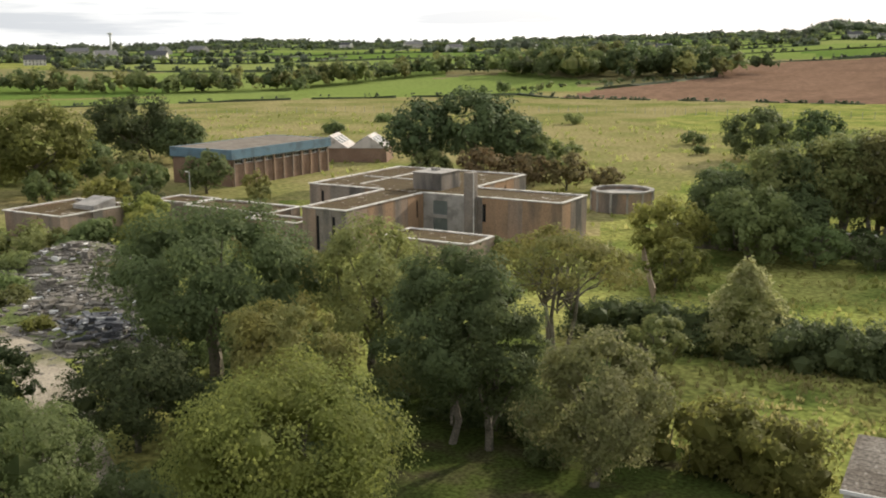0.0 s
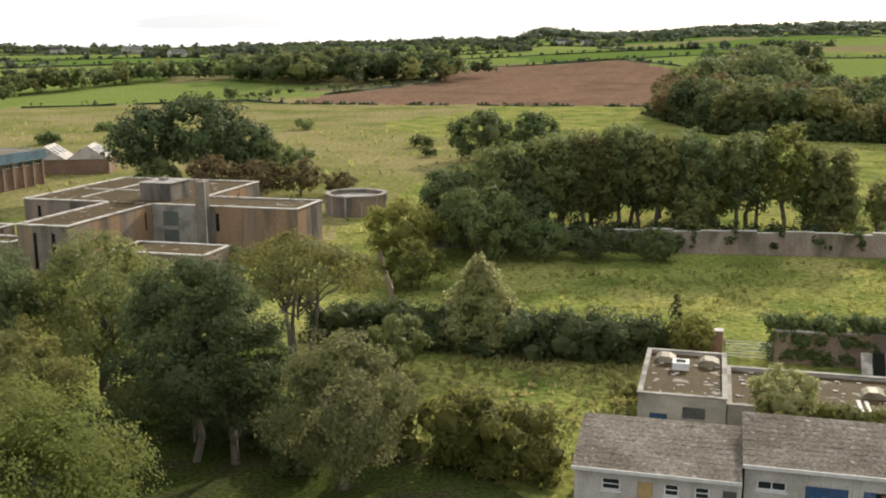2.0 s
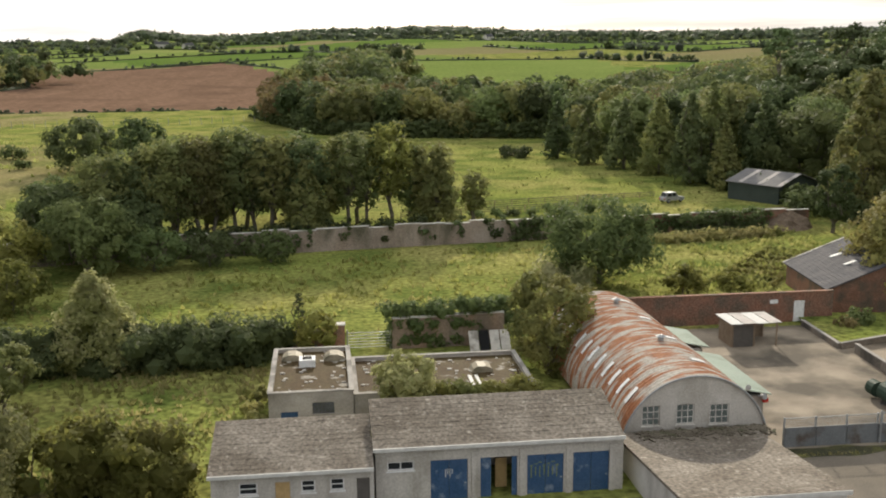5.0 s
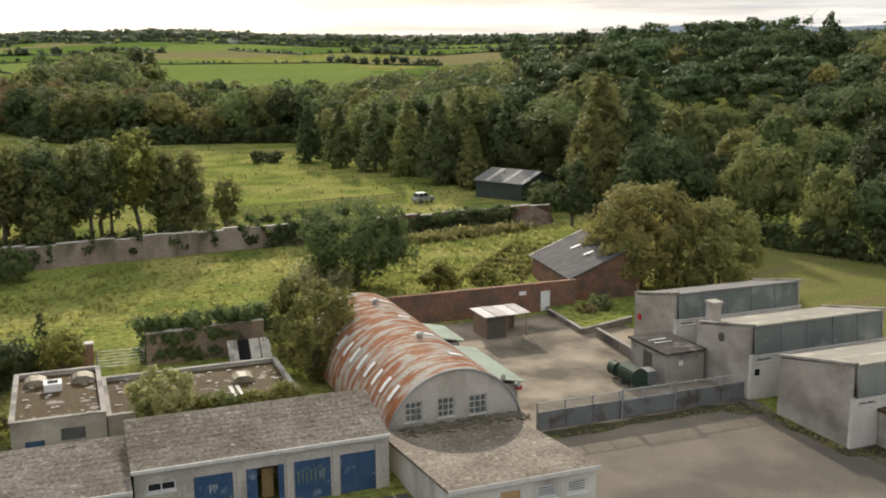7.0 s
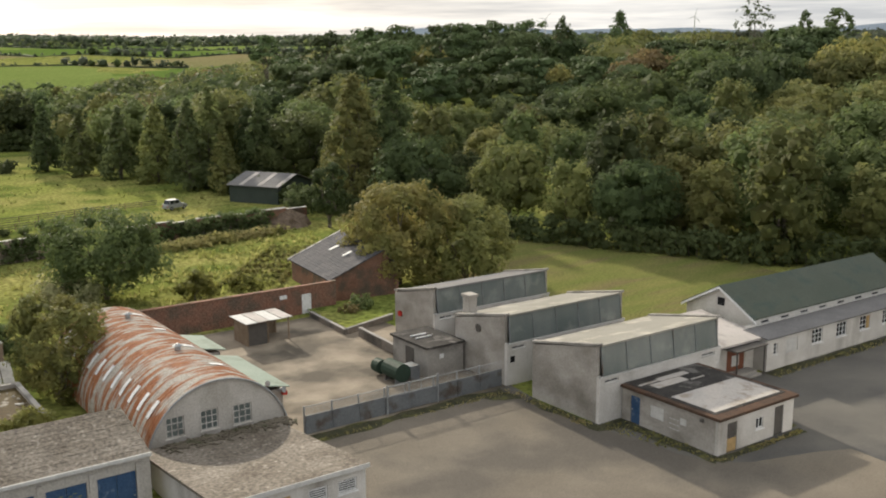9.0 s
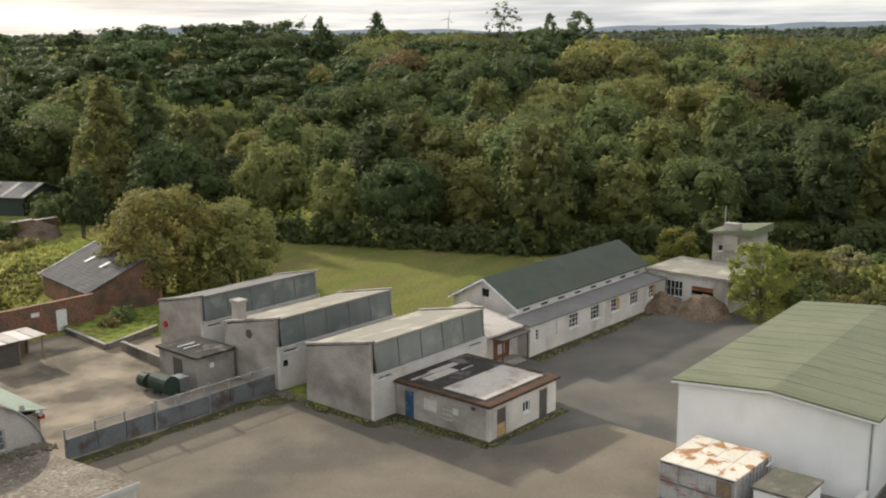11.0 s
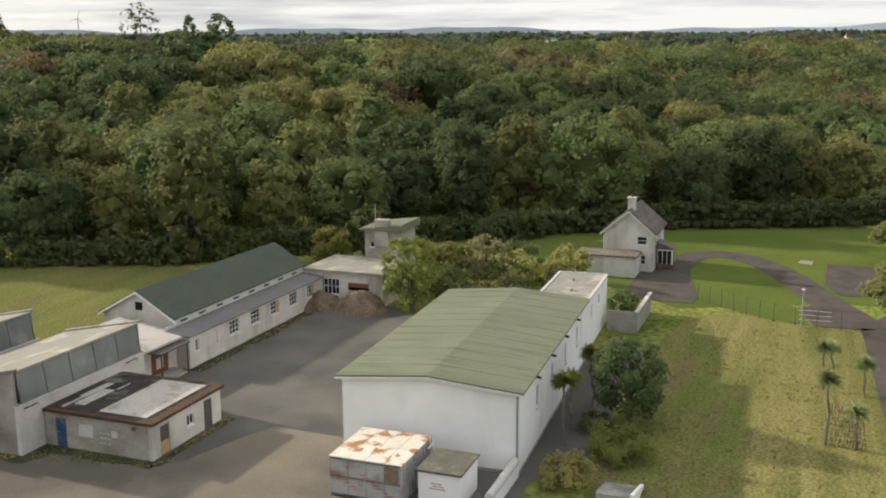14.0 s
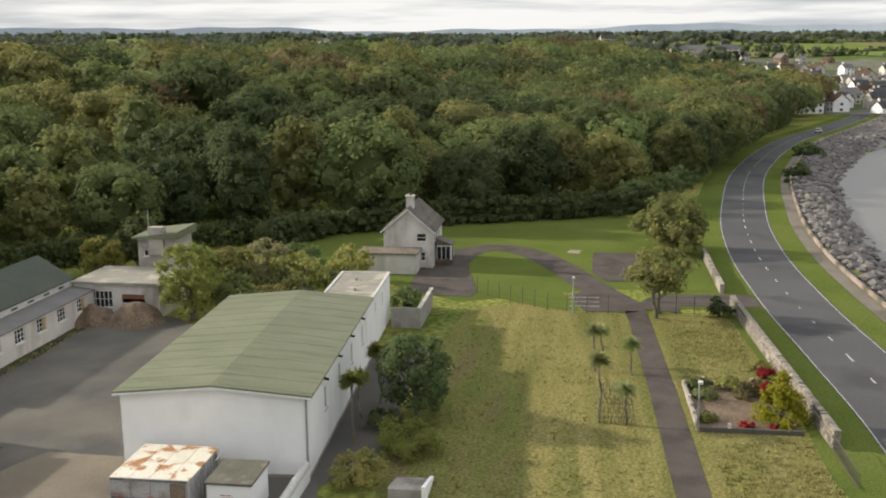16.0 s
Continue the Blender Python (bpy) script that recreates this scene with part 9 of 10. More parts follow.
def far_house(x, y, rz, L, W, E, roof, wallm, label, group):
    z = tz(x, y)
    t = thing("house", label, "house", x, y, z - 0.3, rz, group=group)
    R = E + W * 0.42
    bm = bmesh.new()
    box(bm, 0, L, 0, W, 0, E)
    part("wall", bm, wallm, t)
    for x0 in (0, L - 0.2):
        bm = bmesh.new()
        prism(bm, [(0, E), (W, E), (W / 2, R - 0.05)], 'x', x0, x0 + 0.2)
        part("gable", bm, wallm, t)
    for y0, y1, z0, z1 in ((-0.3, W / 2, E - 0.1, R), (W / 2, W + 0.3, R, E - 0.1)):
        bm = bmesh.new()
        prism(bm, [(y0, z0), (y1, z1), (y1, z1 + 0.2), (y0, z0 + 0.2)], 'x', -0.3, L + 0.3)
        part("roof_slope", bm, roof, t)
    part("chimney", B(L - 1.3, L - 0.5, W / 2 - 0.4, W / 2 + 0.4, R - 0.4, R + 1.2), wallm, t)
    for i in range(max(2, int(L / 3))):
        a = 0.9 + i * 3.0
        for zz in ((0.9, 2.0), (3.3, 4.4)) if E > 4 else ((0.9, 2.1),):
            part("window", B(a, a + 1.2, -0.04, -0.004, *zz), M["glass"], t)
            part("window", B(a, a + 1.2, W + 0.004, W + 0.04, *zz), M["glass"], t)
    for zz in ((0.9, 2.0), (3.3, 4.4)) if E > 4 else ((0.9, 2.1),):
        part("window", B(-0.04, -0.004, W / 2 - 0.6, W / 2 + 0.6, *zz), M["glass"], t)


M["townground"] = surf("streets_and_gardens", (0.17, 0.165, 0.15), (0.125, 0.135, 0.085), 0.05, stain=(0.085, 0.105, 0.045), stain_scale=0.03, stain_at=(0.50, 0.58), grain=0.6, grain_amount=0.3, bump=0.1, rough=0.95)


def town():
    rng = random.Random(3)
    ring = [(r * math.sin(radians(a)), r * math.cos(radians(a))) for r, angles in ((440, (103.5, 106.5, 110)), (900, (110, 106, 102, 98.6)), (640, (98.8,)), (500, (100.6,))) for a in angles]
    sheet("town_ground", ring, 0.25, M["townground"], "grey streets and small gardens of the seaside town", "ground", step=12.0)
    roofs = (M["slate"], M["slate"], M["barnroof"], M["brownfascia"])
    walls = (M["render_cream"], M["render_cream"], M["render_pale"], M["brick_far"], M["render_white"], M["render_pale"])
    for row, (r, step) in enumerate(((452, 14), (480, 12), (512, 11.5), (548, 11.5), (590, 12), (636, 12), (690, 13), (750, 15), (840, 18))):
        az = 101.2 - row * 0.5
        while az < 112:
            x, y = r * math.sin(radians(az)) + rng.uniform(-4, 4), r * math.cos(radians(az))
            if y > np.interp(x, SHORE_X, SHORE_Y) + 20 and rng.random() < 0.88:
                w = rng.choice(walls)
                far_house(x, y, rng.choice((15, 105, 20, 110)) + rng.uniform(-8, 8), rng.uniform(7, 12), rng.uniform(6, 7.5), rng.choice((2.6, 4.6, 4.6, 4.9)), rng.choice(roofs), w, "pale rendered house of the seaside town with a dark roof" if w is not M["brick_far"] else "brown brick house of the seaside town with a dark roof", "houses of the town")
            az += math.degrees(step * rng.uniform(0.7, 1.15) / r)
    for az, r, L, W, E in ((-47.5, 1160, 24, 12, 5), (-50, 1200, 26, 12, 5), (-46, 1400, 40, 14, 5), (-53.6, 950, 18, 10, 5), (-51.5, 1500, 30, 12, 5), (-44, 1450, 36, 12, 5), (-36, 1700, 24, 10, 6), (-33, 1600, 30, 12, 6), (-30.5, 1250, 22, 10, 6), (-25.5, 1400, 26, 12, 6), (-21, 720, 12, 8, 5), (-24, 730, 10, 8, 5), (-18, 1300, 20, 10, 5), (-9, 1500, 20, 9, 5), (-7.4, 1550, 16, 9, 5), (9.5, 1500, 14, 9, 5), (96, 1050, 22, 9, 5), (97, 1000, 30, 9, 5), (98.5, 1040, 26, 9, 5), (94.5, 1150, 22, 9, 5), (92, 1300, 20, 9, 5), (88, 1500, 20, 9, 5), (80, 1700, 24, 9, 5), (76, 1500, 20, 9, 5)):
        far_house(r * math.sin(radians(az)), r * math.cos(radians(az)), rng.uniform(0, 180), L, W, E, M["barnroof"] if L > 25 else M["slate"], M["render_cream"] if L < 30 else M["greyroof"], "far pale farm building among the fields", "far farm buildings")


town()
mast = thing("lattice_mast", "far white mast on the plain", "mast", 1500 * math.sin(radians(-49.2)), 1500 * math.cos(radians(-49.2)), tz(1500 * math.sin(radians(-49.2)), 1500 * math.cos(radians(-49.2))))
bm = bmesh.new()
tube(bm, (0, 0, 0), (0, 0, 26), 1.6, 1.3, 8)
tube(bm, (0, 0, 26), (0, 0, 29), 3.2, 3.2, 8)
part("shaft", bm, M["offwhite"], mast)

# ---- loose stuff ----
def rock_mesh(seed):
    bm = bmesh.new()
    bmesh.ops.create_icosphere(bm, subdivisions=1, radius=1.0)
    for v in bm.verts:
        v.co *= 1 + 0.55 * noise.noise(v.co * 1.3 + Vector((seed * 3.7, 0, 0)))
        v.co.z *= 0.7
    return np.array([v.co[:] for v in bm.verts]), [[v.index for v in f.verts] for f in bm.faces]


def scatter(name, label, category, mats, items, parent_kind="stuff"):
    """Joins many small shapes into one loose mass. items: (shape, x, y, z, sx, sy, sz, turn)."""
    vs, fs, k = [], [], 0
    for (pv, pf), x, y, z, sx, sy, sz, turn in items:
        c, s = math.cos(turn), math.sin(turn)
        q = pv * np.array([sx, sy, sz])
        vs.append(np.stack([q[:, 0] * c - q[:, 1] * s + x, q[:, 0] * s + q[:, 1] * c + y, q[:, 2] + z], axis=1))
        fs += [[i + k for i in f] for f in pf]
        k += len(pv)
    me = bpy.data.meshes.new(name)
    me.from_pydata(np.concatenate(vs).tolist(), [], fs)
    me.materials.append(mats)
    return tagged(new(name, me), label, category, kind="stuff")


shapes = [rock_mesh(i) for i in range(6)]
box_shape = (np.array([(x, y, z) for x in (-1, 1) for y in (-1, 1) for z in (-1, 1)], float), [(0, 1, 3, 2), (4, 6, 7, 5), (0, 4, 5, 1), (2, 3, 7, 6), (0, 2, 6, 4), (1, 5, 7, 3)])
rk = random.Random(21)
items = []
for a, b in zip(ROAD, ROAD[1:]):
    d = (b - a)
    ln = d.length
    d.normalize()
    nr = Vector((d.y, -d.x))
    if a.x < 80 or a.x > 420:
        continue
    for _ in range(int(ln * 6.0)):
        w = 12.9 + 13.0 * rk.random() ** 0.9
        p = a + d * rk.random() * ln + nr * w
        s = rk.uniform(0.35, 0.95)
        items.append((rk.choice(shapes), p.x, p.y, tz(p.x, p.y) + 0.15, s * rk.uniform(0.8, 1.4), s, s * rk.uniform(0.7, 1.1), rk.random() * 6.28))
scatter("shore_rocks", "heaped grey armour rocks along the shore", "rocks", M["rock"], items)
MOUNDS = ((-101, 80, 7.5, 2.4), (-92, 72, 7.0, 1.6), (-83, 66, 6.0, 1.2), (-73, 59.5, 5.0, 1.5), (-86, 60.5, 4.0, 0.7))
for i, (x, y, r, h) in enumerate(MOUNDS):
    heap(x, y, r * 0.8, h, M["weedy_rubble"], "low weedy mound of tipped rubble", 8.0 + 4 * i, "rubble_mound")


def mound_top(x, y):
    return max(0.0, *[h * (1 - ((x - a) ** 2 + (y - b) ** 2) / (r * r)) for a, b, r, h in MOUNDS])


items, pale = [], []
for _ in range(2600):
    t = rk.random()
    x, y = -70 - 36 * t + rk.gauss(0, 3.4), 57.5 + 23 * t + rk.gauss(0, 3.6)
    s = rk.uniform(0.08, 0.26) * (1 if rk.random() < 0.9 else 2.2)
    (pale if rk.random() < 0.07 else items).append((box_shape if rk.random() < 0.6 else rk.choice(shapes), x, y, mound_top(x, y) + s * 0.2, s * rk.uniform(0.6, 2.6), s, s * rk.uniform(0.15, 0.8), rk.random() * 6.28))
scatter("rubble", "scattered grey rubble, boards and rubbish", "rubble", M["rubble"], items)
scatter("rubble", "pale broken boards and plaster among the rubble", "rubble", M["offwhite"], pale)
items = []
for _ in range(90):
    x, y = -71.6 + rk.gauss(0, 1.9), 58.8 + rk.gauss(0, 1.3)
    s = rk.uniform(0.25, 0.8)
    items.append((box_shape, x, y, mound_top(x, y) + rk.uniform(-0.1, 0.5), s * 1.8, s * 0.4, s * 0.2, rk.random() * 6.28))
scatter("dumped_sheets", "dark heap of dumped plastic sheets and timber", "rubbish", M["dumped"], items)
for i, (x, y, h, r, m) in enumerate(((-90, 62, 2.4, 2.2, "leaf_olive"), (-80, 57.5, 1.8, 1.8, "leaf_bright"), (-96, 66, 2.6, 2.4, "leaf_mid"), (-88, 76, 2.0, 2.2, "leaf_olive"), (-97, 85, 2.6, 2.6, "leaf_mid"), (-79, 72, 2.2, 2.2, "leaf_bright"), (-66, 63, 2.4, 2.0, "leaf_olive"), (-105, 74, 2.8, 2.6, "leaf_mid"), (-78, 63, 1.2, 1.4, "leaf_yellow"), (-94, 78, 1.4, 1.6, "leaf_rust"))):
    bush(x, y, h, r, M[m], "weedy bush growing out of the tipped rubble", 1220 + i, leaf=0.3, group="bushes on the rubble")


def tufts(name, label, polys, count, size, mat, seed, keep=None):
    rng = np.random.default_rng(seed)
    vs = []
    for poly in polys:
        xs, ys = [p[0] for p in poly], [p[1] for p in poly]
        got = 0
        while got < count:
            x, y = rng.uniform(min(xs), max(xs)), rng.uniform(min(ys), max(ys))
            if not inside(poly, x, y) or noise.noise((x * 0.12, y * 0.12, seed)) < rng.uniform(-0.6, 0.35):
                got += 0.15
                continue
            got += 1
            z = tz(x, y)
            h = size * rng.uniform(0.5, 1.5)
            for _ in range(3):
                a = rng.random() * 6.283
                w, l = h * 0.35, h * 0.6
                dx, dy = math.cos(a), math.sin(a)
                bx, by = x + rng.normal() * h * 0.4, y + rng.normal() * h * 0.4
                vs.append([(bx - dy * w, by + dx * w, z), (bx + dy * w, by - dx * w, z), (bx + dy * w * 0.6 + dx * l, by - dx * w * 0.6 + dy * l, z + h), (bx - dy * w * 0.4 + dx * l, by + dx * w * 0.4 + dy * l, z + h * 0.85)])
    me = quads(name, np.array(vs), mat)
    return tagged(new(name, me), label, "grass", kind="stuff")


tufts("meadow_grass", "rank tussocky grass of the walled meadow", [[(-30, 89), (24, 89), (33, 132), (-20, 121), (-38, 116)]], 1500, 0.34, M["grassblade"], 1)
tufts("meadow_grass", "rank yellowing grass of the near meadow", [[(-26, 62), (-9, 54), (-8, 66), (-5, 80), (-14, 83), (-33, 81)]], 1200, 0.32, M["grassdry"], 2)
tufts("rough_grass", "rough tussocks on the open field", [[(-45, 128), (-52, 330), (-300, 330), (-240, 200), (-110, 150), (-60, 128)]], 1300, 0.7, M["grassblade"], 3)
tufts("strip_grass", "dry tufted grass beside the hall", [[(40, -5), (40, 9), (84, 11), (97, 9), (96, -5)], [(50, -9.5), (64, -9.5), (66, -16), (50, -16.5)], [(76, -9), (96, -9), (96, -15.5), (77, -15)]], 1500, 0.16, M["grassdry"], 4)
tufts("garden_weeds", "weeds of the old walled garden", [[(33, 90), (49, 90), (60, 104), (70, 134), (42, 134), (28, 110)]], 1200, 0.4, M["grassblade"], 5)
tufts("paddock_grass", "tufts on the paddock", [[(24, 155), (62, 150), (72, 180), (66, 250), (40, 300), (0, 300), (0, 170)]], 500, 0.4, M["grassblade"], 6)
tufts("yard_weeds", "weeds along the walls of the yard", [[(47.2, 47.0), (49.6, 47.0), (49.6, 38.6), (48.9, 38.6)], [(30, 57.2), (47, 57.4), (47.4, 56.6), (30, 56.9)], [(66.8, 47.3), (90, 47.3), (90, 46.4), (66.8, 46.5)], [(49, 38.7), (58, 38.7), (58, 38.2), (49, 38.0)], [(46.4, 48), (47.3, 48), (47.3, 57), (46.6, 57)]], 150, 0.11, M["grassdry"], 7)
rail_poles = thing("security_fence", "long tall wire fence on thin posts across the fields", "fence")
line = [(-330, 262), (-247, 340), (-166, 378), (-46, 387), (-14, 392)]
bm = bmesh.new()
tube(bm, (0, 0, 0), (0, 0, 2.6), 0.07, None, 4)
first = part("post", bm, M["steel"], rail_poles)
for a, b in zip(line, line[1:]):
    a, b = Vector(a), Vector(b)
    n = int((b - a).length / 4)
    for i in range(n):
        p = a.lerp(b, i / n)
        q = first if (i == 0 and a.x == -330) else first.copy()
        if q is not first:
            scene.collection.objects.link(q)
        q.matrix_basis = pose(p.x, p.y, tz(*p))

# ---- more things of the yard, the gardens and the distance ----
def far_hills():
    """A low line of hills beyond the plain, with distance haze in their blue colour."""
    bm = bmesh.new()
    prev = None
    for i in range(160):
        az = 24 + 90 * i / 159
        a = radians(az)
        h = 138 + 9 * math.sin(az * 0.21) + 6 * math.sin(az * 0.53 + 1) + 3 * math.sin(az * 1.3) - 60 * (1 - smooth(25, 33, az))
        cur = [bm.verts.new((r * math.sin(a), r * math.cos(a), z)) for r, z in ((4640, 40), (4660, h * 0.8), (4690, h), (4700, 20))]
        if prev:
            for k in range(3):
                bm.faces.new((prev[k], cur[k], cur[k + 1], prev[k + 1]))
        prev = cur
    solid("far_hills", bm, M["far_hill"], "low hills along the horizon, painted haze-blue", "hills", kind="structure")


far_hills()


def turbine(az, r, h, turn):
    x, y = r * math.sin(radians(az)), r * math.cos(radians(az))
    t = thing("wind_turbine", "white wind turbine far off on the plain", "turbine", x, y, tz(x, y), -az, group="wind turbines")
    bm = bmesh.new()
    tube(bm, (0, 0, 0), (0, 0, h), 2.4, 1.4, 8)
    part("tower", bm, M["offwhite"], t)
    part("nacelle", B(-1.6, 1.6, -2.6, 4.0, h, h + 3), M["offwhite"], t)
    for k in range(3):
        a = radians(turn + 120 * k)
        bm = bmesh.new()
        tube(bm, (0, -3.4, h + 1.5), (math.sin(a) * h * 0.5, -3.4, h + 1.5 + math.cos(a) * h * 0.5), 1.6, 0.4, 6)
        part("blade", bm, M["offwhite"], t)


turbine(49.6, 3800, 62, 15), turbine(41.4, 4200, 70, 40)


def car(x, y, rz, mat, label, tall=False):
    """A parked car: lower body, cabin with panes, bumpers, lamps and four wheels."""
    t = thing("car", label, "car", x, y, tz(x, y) + 0.06, rz)
    hb, hc = (1.05, 1.78) if tall else (0.85, 1.42)
    bm = bmesh.new()
    prism(bm, [(-2.1, 0.35), (2.1, 0.35), (2.15, 0.6), (2.0, hb * 0.86), (1.0, hb), (-1.95, hb), (-2.12, 0.7)], 'y', -0.86, 0.86)
    bmesh.ops.bevel(bm, geom=list(bm.edges), offset=0.06, segments=2, affect='EDGES')
    part("body", bm, mat, t)
    bm = bmesh.new()
    prism(bm, [(-1.8, hb - 0.02), (0.95, hb - 0.02), (0.35, hc), (-1.6, hc)], 'y', -0.74, 0.74)
    bmesh.ops.bevel(bm, geom=list(bm.edges), offset=0.08, segments=2, affect='EDGES')
    part("cabin", bm, mat, t)
    for s in (-1, 1):
        for a, b in ((-1.55, -0.65), (-0.55, 0.3)):
            bm = bmesh.new()
            y0, y1 = sorted((s * 0.735, s * 0.752))
            prism(bm, [(a, hb + 0.06), (b + 0.18 if b > 0 else b, hb + 0.06), (b, hc - 0.1), (a + 0.06, hc - 0.1)], 'y', y0, y1)
            part("window", bm, M["glass"], t)
    for a, b in ((0.93, 0.42), (-1.79, -1.63)):
        bm = bmesh.new()
        e = 0.02 if a > 0 else -0.02
        prism(bm, [(a + e, hb + 0.05), (b + e, hc - 0.08), (b + e * 2, hc - 0.08), (a + e * 2, hb + 0.05)], 'y', -0.62, 0.62)
        part("windscreen", bm, M["glass"], t)
    for px in (-1.35, 1.35):
        for s in (-1, 1):
            bm = bmesh.new()
            tube(bm, (px, s * 0.68, 0.33), (px, s * 0.90, 0.33), 0.33, 0.33, 14)
            w = part("wheel", bm, M["dark"], t)
            bm = bmesh.new()
            tube(bm, (px, s * 0.895, 0.33), (px, s * 0.915, 0.33), 0.19, 0.19, 10)
            part("rim", bm, M["steel"], w)
    for s in (-1, 1):
        part("headlight", B(2.06, 2.16, s * 0.62 - 0.16, s * 0.62 + 0.16, 0.6, 0.74), M["offwhite"], t)
        part("tail_light", B(-2.14, -2.04, s * 0.68 - 0.1, s * 0.68 + 0.1, 0.62, 0.85), M["red"], t)


car(60.3, 164.6, 20, M["steel"], "pale grey off-road car parked by the barn", True)
car(333, -78, -20, M["offwhite"], "white car on the coast road")


# terraces of the concrete yard
def low_wall(x0, y0, x1, y1, h, label):
    t = thing("retaining_wall", label, "wall", x0, y0, 0, math.degrees(math.atan2(y1 - y0, x1 - x0)), kind="structure")
    L = math.hypot(x1 - x0, y1 - y0)
    part("wall", B(0, L, 0, 0.25, 0, h), M["concrete_sooty"], t)
    part("coping", B(-0.03, L + 0.03, -0.04, 0.29, h, h + 0.08), M["concrete_grey"], t)


low_wall(45.4, 77.4, 44.8, 68.6, 0.85, "low grey concrete retaining wall in the yard")
low_wall(44.9, 78.6, 51.3, 80.6, 0.55, "low concrete kerb wall of a raised grass bed")
low_wall(45.1, 86.6, 44.6, 78.8, 0.5, "low concrete kerb wall beside the ramp")
sheet("raised_grass", [(45.3, 79.2), (51.5, 81.1), (51.5, 88), (45.5, 88)], 0.42, M["meadow"], "rough grass on a raised bed behind the yard", "grass", step=1.5)
bush(48.5, 84.5, 1.6, 1.2, M["leaf_rust"], "small rust-brown shrub on the raised bed", 900, 900, 0.22)
bush(50.2, 85.5, 2.4, 1.4, M["leaf_mid"], "green shrub on the raised bed", 901, 900, 0.22)
ramp = thing("raised_slab", "pale concrete slab beside the workshop", "slab", 45.1, 68.6)
part("slab", B(0.3, 3.0, 0, 8.6, 0, 0.22), M["concrete_yard"], ramp)
gate = thing("yard_gate", "grey sheet gate with a wire mesh top", "gate", 36.6, 58.36)
part("sheet", B(0, 4.4, 0, 0.05, 0.1, 1.3), M["greymetal"], gate)
for z in (1.34, 2.12):
    part("rail", B(0, 4.4, 0, 0.05, z, z + 0.06), M["steel"], gate)
for x in (0.0, 1.45, 2.9, 4.34):
    part("stile", B(x, x + 0.06, 0.005, 0.045, 1.40, 2.12), M["steel"], gate)
for x in (-0.12, 4.42):
    part("post", B(x, x + 0.1, -0.02, 0.08, 0, 2.3), M["steel"], gate)


# walled garden: box-edged beds, a bramble and a mound
def edging(points, label="low clipped box edging of an old garden bed"):
    hedge(points, 0.6, 0.5, M["leaf_yellow"], label, int(abs(points[0][0] * 31 + points[0][1] * 7)), 55, 0.2, name="box_edging", ragged=0.1)


for pts in ([(39.1, 102.4), (42.7, 104.2), (50.1, 112.8), (58.7, 122.4)], [(49.2, 101.6), (55.2, 109.6), (62.2, 118.8)]):
    edging(pts)
for k in range(8):
    f = k / 7
    edging([(43.9 + 14.6 * f, 105.4 + 16.6 * f), (49.4 + 12.6 * f, 101.8 + 16.8 * f)])
sheet("garden_bed", [(44.6, 104.8), (49.6, 101.2), (58, 113), (62, 118.6), (58.6, 121.4)], 0.02, M["drygrass"], "dry overgrown soil of the old garden beds", "soil", step=2.0, wobble=0.6)
bush(44.6, 101.8, 2.2, 2.2, M["leaf_bright"], "light green shrub in the old garden", 905, 1200, 0.28)
heap(68.3, 138.6, 3.4, 2.6, M["soil"], "mound of pale soil by the garden wall", 5.0)
hedge([(51.2, 135.4), (57, 135.6), (63, 135.2)], 1.6, 2.9, M["leaf_dark"], "thick ivy over the garden wall by the barn", 906, 330, 0.3, name="ivy")
hedge([(70.5, 141), (75, 145), (80, 147)], 3.0, 4.2, M["leaf_dark"], "dark shrubs by the barn", 907, 220, 0.34, name="undergrowth")
bush(47.9, 245.2, 3.3, 5.6, M["leaf_dark"], "wide dark bramble mound in the paddock", 904, leaf=0.5)
for i in range(9):
    bush(21 + 3.1 * i, 152.4 + 0.62 * i + (0.8 if i % 2 else -0.4), 1.3 + 0.5 * (i % 3), 1.1 + 0.3 * (i % 2), M["leaf_mid" if i % 3 else "leaf_dark"], "small shrub below the paddock fence", 980 + i, leaf=0.34, group="shrubs by the paddock fence")
planks = thing("timber_stack", "pale boards stacked by the barn", "timber", 68.5, 153.5, 0, 4)
for i in range(5):
    part("board", B(0.3 * i, 13.0 - 0.7 * i, 0.22 * i, 0.22 * i + 0.2, 0.02 + 0.06 * (i % 3), 0.10 + 0.06 * (i % 3)), M["offwhite"] if i < 2 else M["wood"], planks)
hedge([(40, 128), (52, 130), (64, 132)], 3.2, 0.8, M["grassdry"], "band of tall withered weeds below the garden wall", 908, 90, 0.3, name="weeds", kind="stuff")

# garden bed with stone edging beside the footpath
bed = thing("garden_bed", "old garden bed with low stone edging by the path", "bed")
sheet("bed_soil", [(66.9, -9.0), (76.2, -8.9), (77.6, -15.6), (67.2, -16.0)], 0.045, M["soil"], "bare brown soil of a garden bed", "soil", step=1.0, wobble=0.2)
for x0, x1, y0, y1, h in ((66.5, 66.75, -16.0, -9.0, 0.35), (76.6, 76.85, -15.6, -8.8, 0.35), (66.8, 76.5, -9.0, -8.78, 0.45)):
    part("edging", B(x0, x1, y0, y1, 0, h), M["greydoor"] if x1 - x0 < 1 else M["rubblewall"], bed)
for x, y in ((69.0, -8.9), (70.6, -8.9), (72.4, -8.9), (76.7, -10.4), (76.7, -14.2), (66.6, -11.0)):
    part("pot", B(x - 0.11, x + 0.11, y - 0.11, y + 0.11, 0.46 if y > -9.5 else 0.36, 0.68), M["coping"], bed, "pale stone pot")
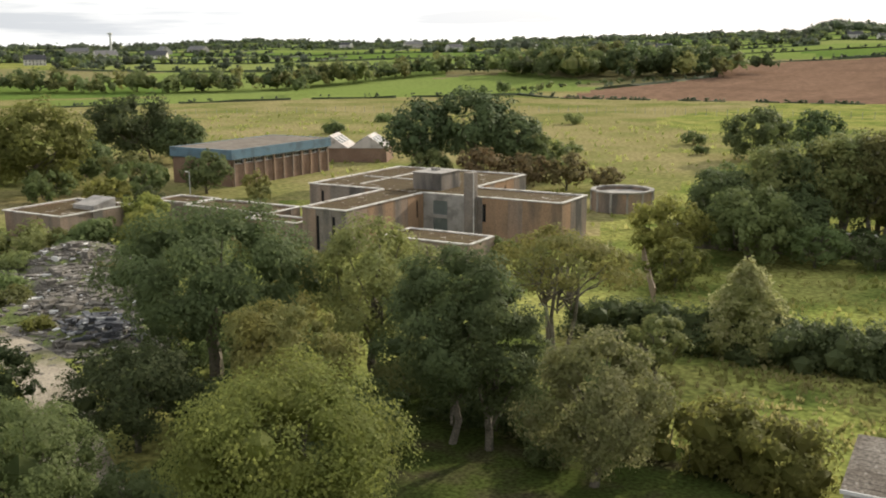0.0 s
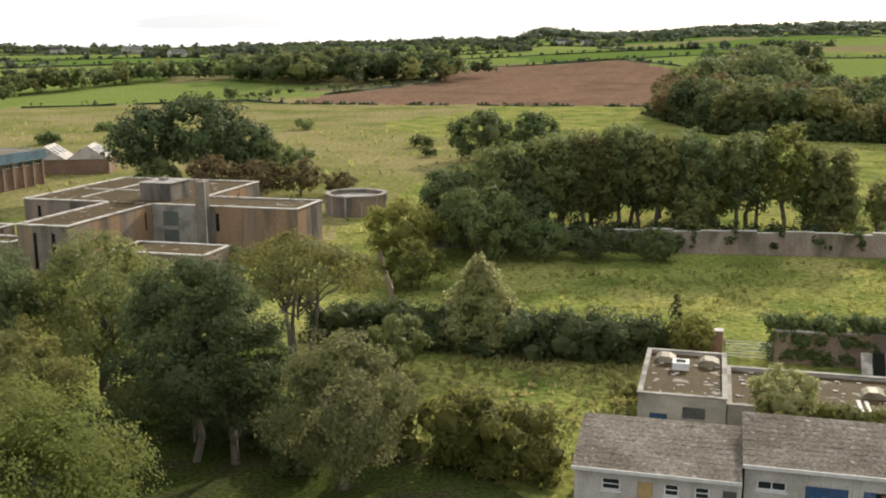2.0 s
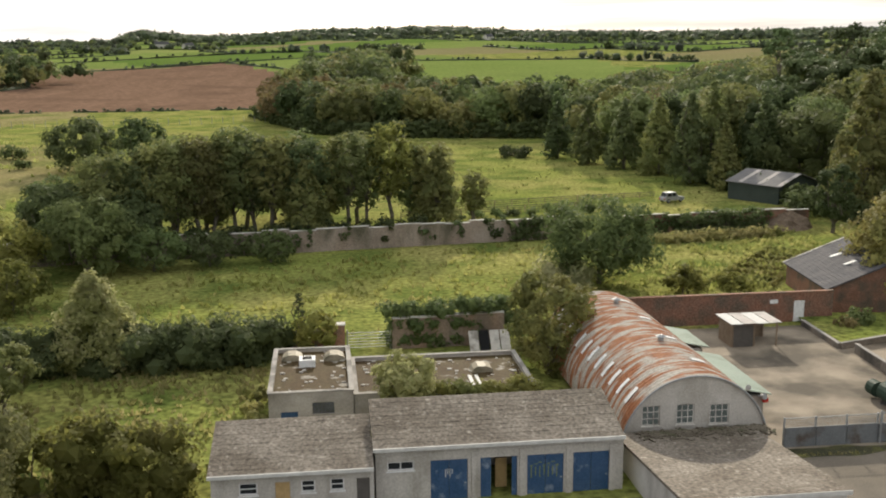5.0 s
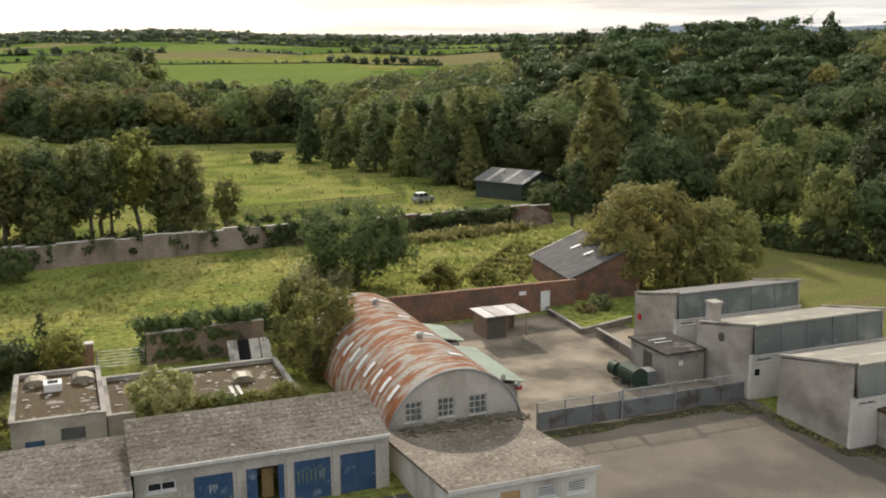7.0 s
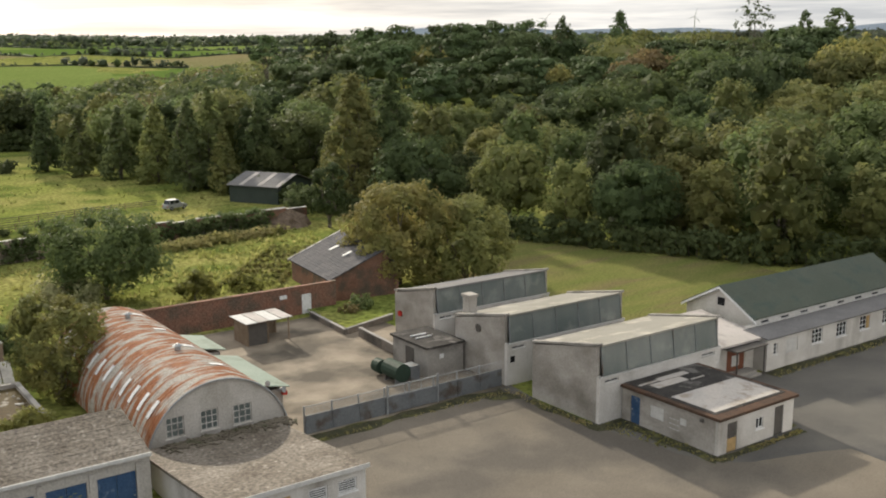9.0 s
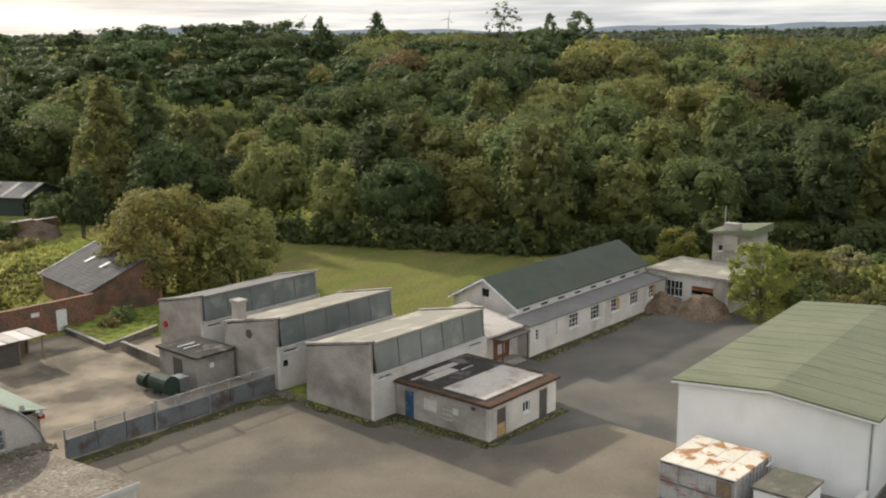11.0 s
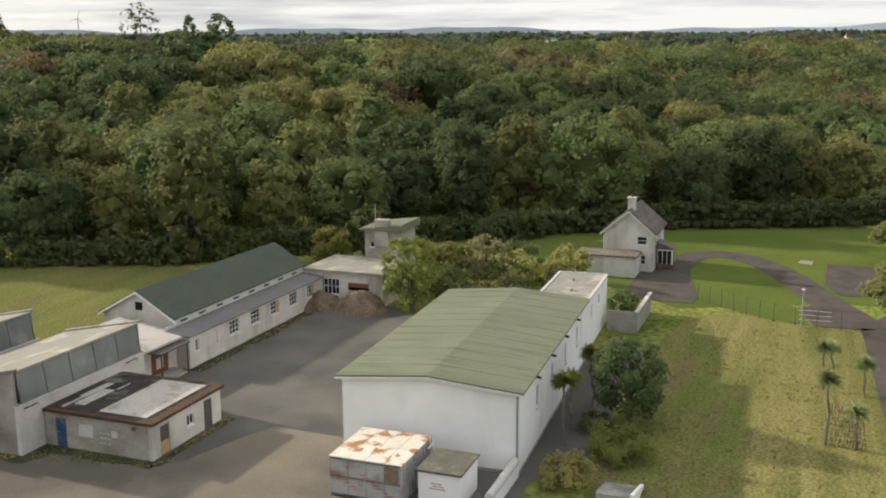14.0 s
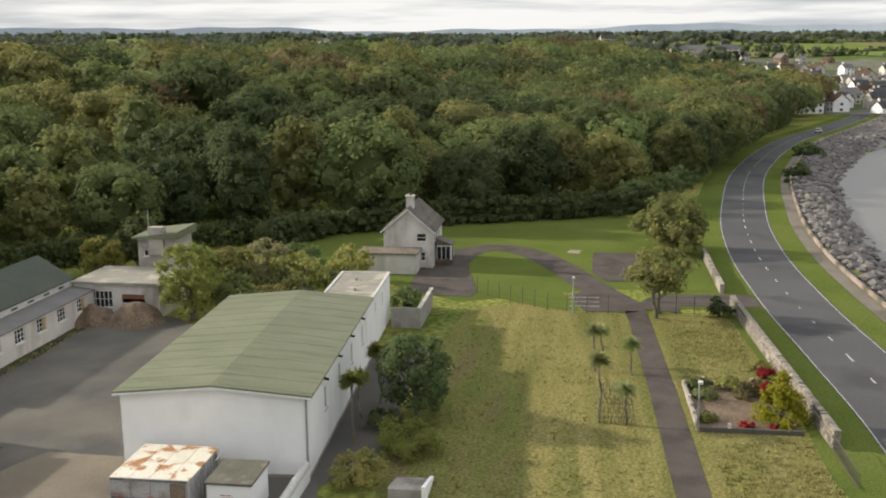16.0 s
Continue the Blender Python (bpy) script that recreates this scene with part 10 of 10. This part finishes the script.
for i, (x, y, h, r, m) in enumerate(((75.6, -12.4, 1.5, 1.2, "leaf_yellow"), (75.4, -9.8, 1.1, 1.0, "leaf_mid"), (75.6, -14.6, 1.2, 1.0, "leaf_rust"), (67.6, -12.4, 0.6, 0.6, "leaf_red"), (67.4, -14.2, 0.6, 0.6, "leaf_red"), (78.6, -15.6, 1.6, 0.7, "leaf_red"), (80.6, -15.6, 1.2, 0.9, "leaf_yellow"))):
    bush(x, y, h, r, M[m], "small plant in the old garden bed", 910 + i, 400, 0.2, group="garden plants")
rows = thing("dead_rows", "rows of thin withered stalks in a dug patch", "plants", kind="stuff")
bm = bmesh.new()
rs_ = random.Random(8)
for i in range(9):
    for k in range(16):
        x, y = 67.4 + i * 1.0 + rs_.uniform(-0.1, 0.1), -2.4 - k * 0.15 + rs_.uniform(-0.05, 0.05)
        tube(bm, (x, y, 0), (x + rs_.uniform(-0.1, 0.1), y + rs_.uniform(-0.1, 0.1), rs_.uniform(0.2, 0.6)), 0.03, 0.02, 4)
tagged(part("stalks", bm, M["bark"], rows), kind="stuff")
steps = thing("garden_steps", "short concrete steps with a white side wall", "steps", 53.4, 8.3)
for i in range(5):
    part("step", B(0.6 * i, 0.6 * i + 0.59, 0.25, 2.3, 0, 0.75 - 0.14 * i), M["concrete_grey"], steps)
bm = bmesh.new()
prism(bm, [(-0.4, 0), (3.2, 0), (3.2, 0.25), (-0.4, 1.15)], 'y', 0.0, 0.22)
part("side_wall", bm, M["render_white"], steps, "white rendered side wall")
rail = thing("metal_railing", "dark metal railing that ends the stone wall", "railing", 58, -17.3)
for i in range(28):
    part("baluster", B(0.22 * i, 0.22 * i + 0.03, 0, 0.03, 0.1, 1.15), M["greydoor"], rail)
for z in (0.15, 1.1):
    part("rail", B(0, 6.0, -0.005, 0.035, z, z + 0.05), M["greydoor"], rail)

items = []
for _ in range(420):
    x = rk.uniform(19.6, 28.2)
    y = 58.1 - abs(rk.gauss(0, 0.75))
    v = rk.uniform(0.05, 0.16)
    items.append((box_shape, x, y, 3.02 - (y - 45.8) * 0.0968, v * 2.2, v * 0.4, v * 0.5, rk.random() * 6.28))
scatter("roof_litter", "dark twigs and moss lying against the shed wall", "litter", M["bark"], items)

# scrap and weeds on the tarmac
for i, (x, y, r) in enumerate(((58.5, 27.5, 1.1), (56.0, 26.0, 0.8), (55.0, 25.4, 0.6), (60.5, 26.6, 0.7), (52.4, 27.0, 0.5))):
    bush(x, y, 0.32, r, M["leaf_mid"], "patch of weeds growing through the tarmac", 930 + i, 260, 0.13, name="weed_patch", category="weeds", group="weed patches")
scrap = thing("paper_scrap", "white scrap of paper lying on the tarmac", "litter", 76.0, 35.0, 0.03)
part("sheet", B(0, 0.6, 0, 0.4, 0, 0.03), M["white"], scrap)

lean = thing("leaning_sheets", "pale roofing sheets leaning on the rendered wall", "sheets", 12.4, 83.0)
for i in range(4):
    bm = bmesh.new()
    prism(bm, [(0.0, 0.02), (0.05, 0.02), (1.35, 1.5), (1.30, 1.5)], 'x', i * 0.95, i * 0.95 + 0.85)
    part("sheet", bm, M["coping"] if i != 1 else M["dark"], lean)
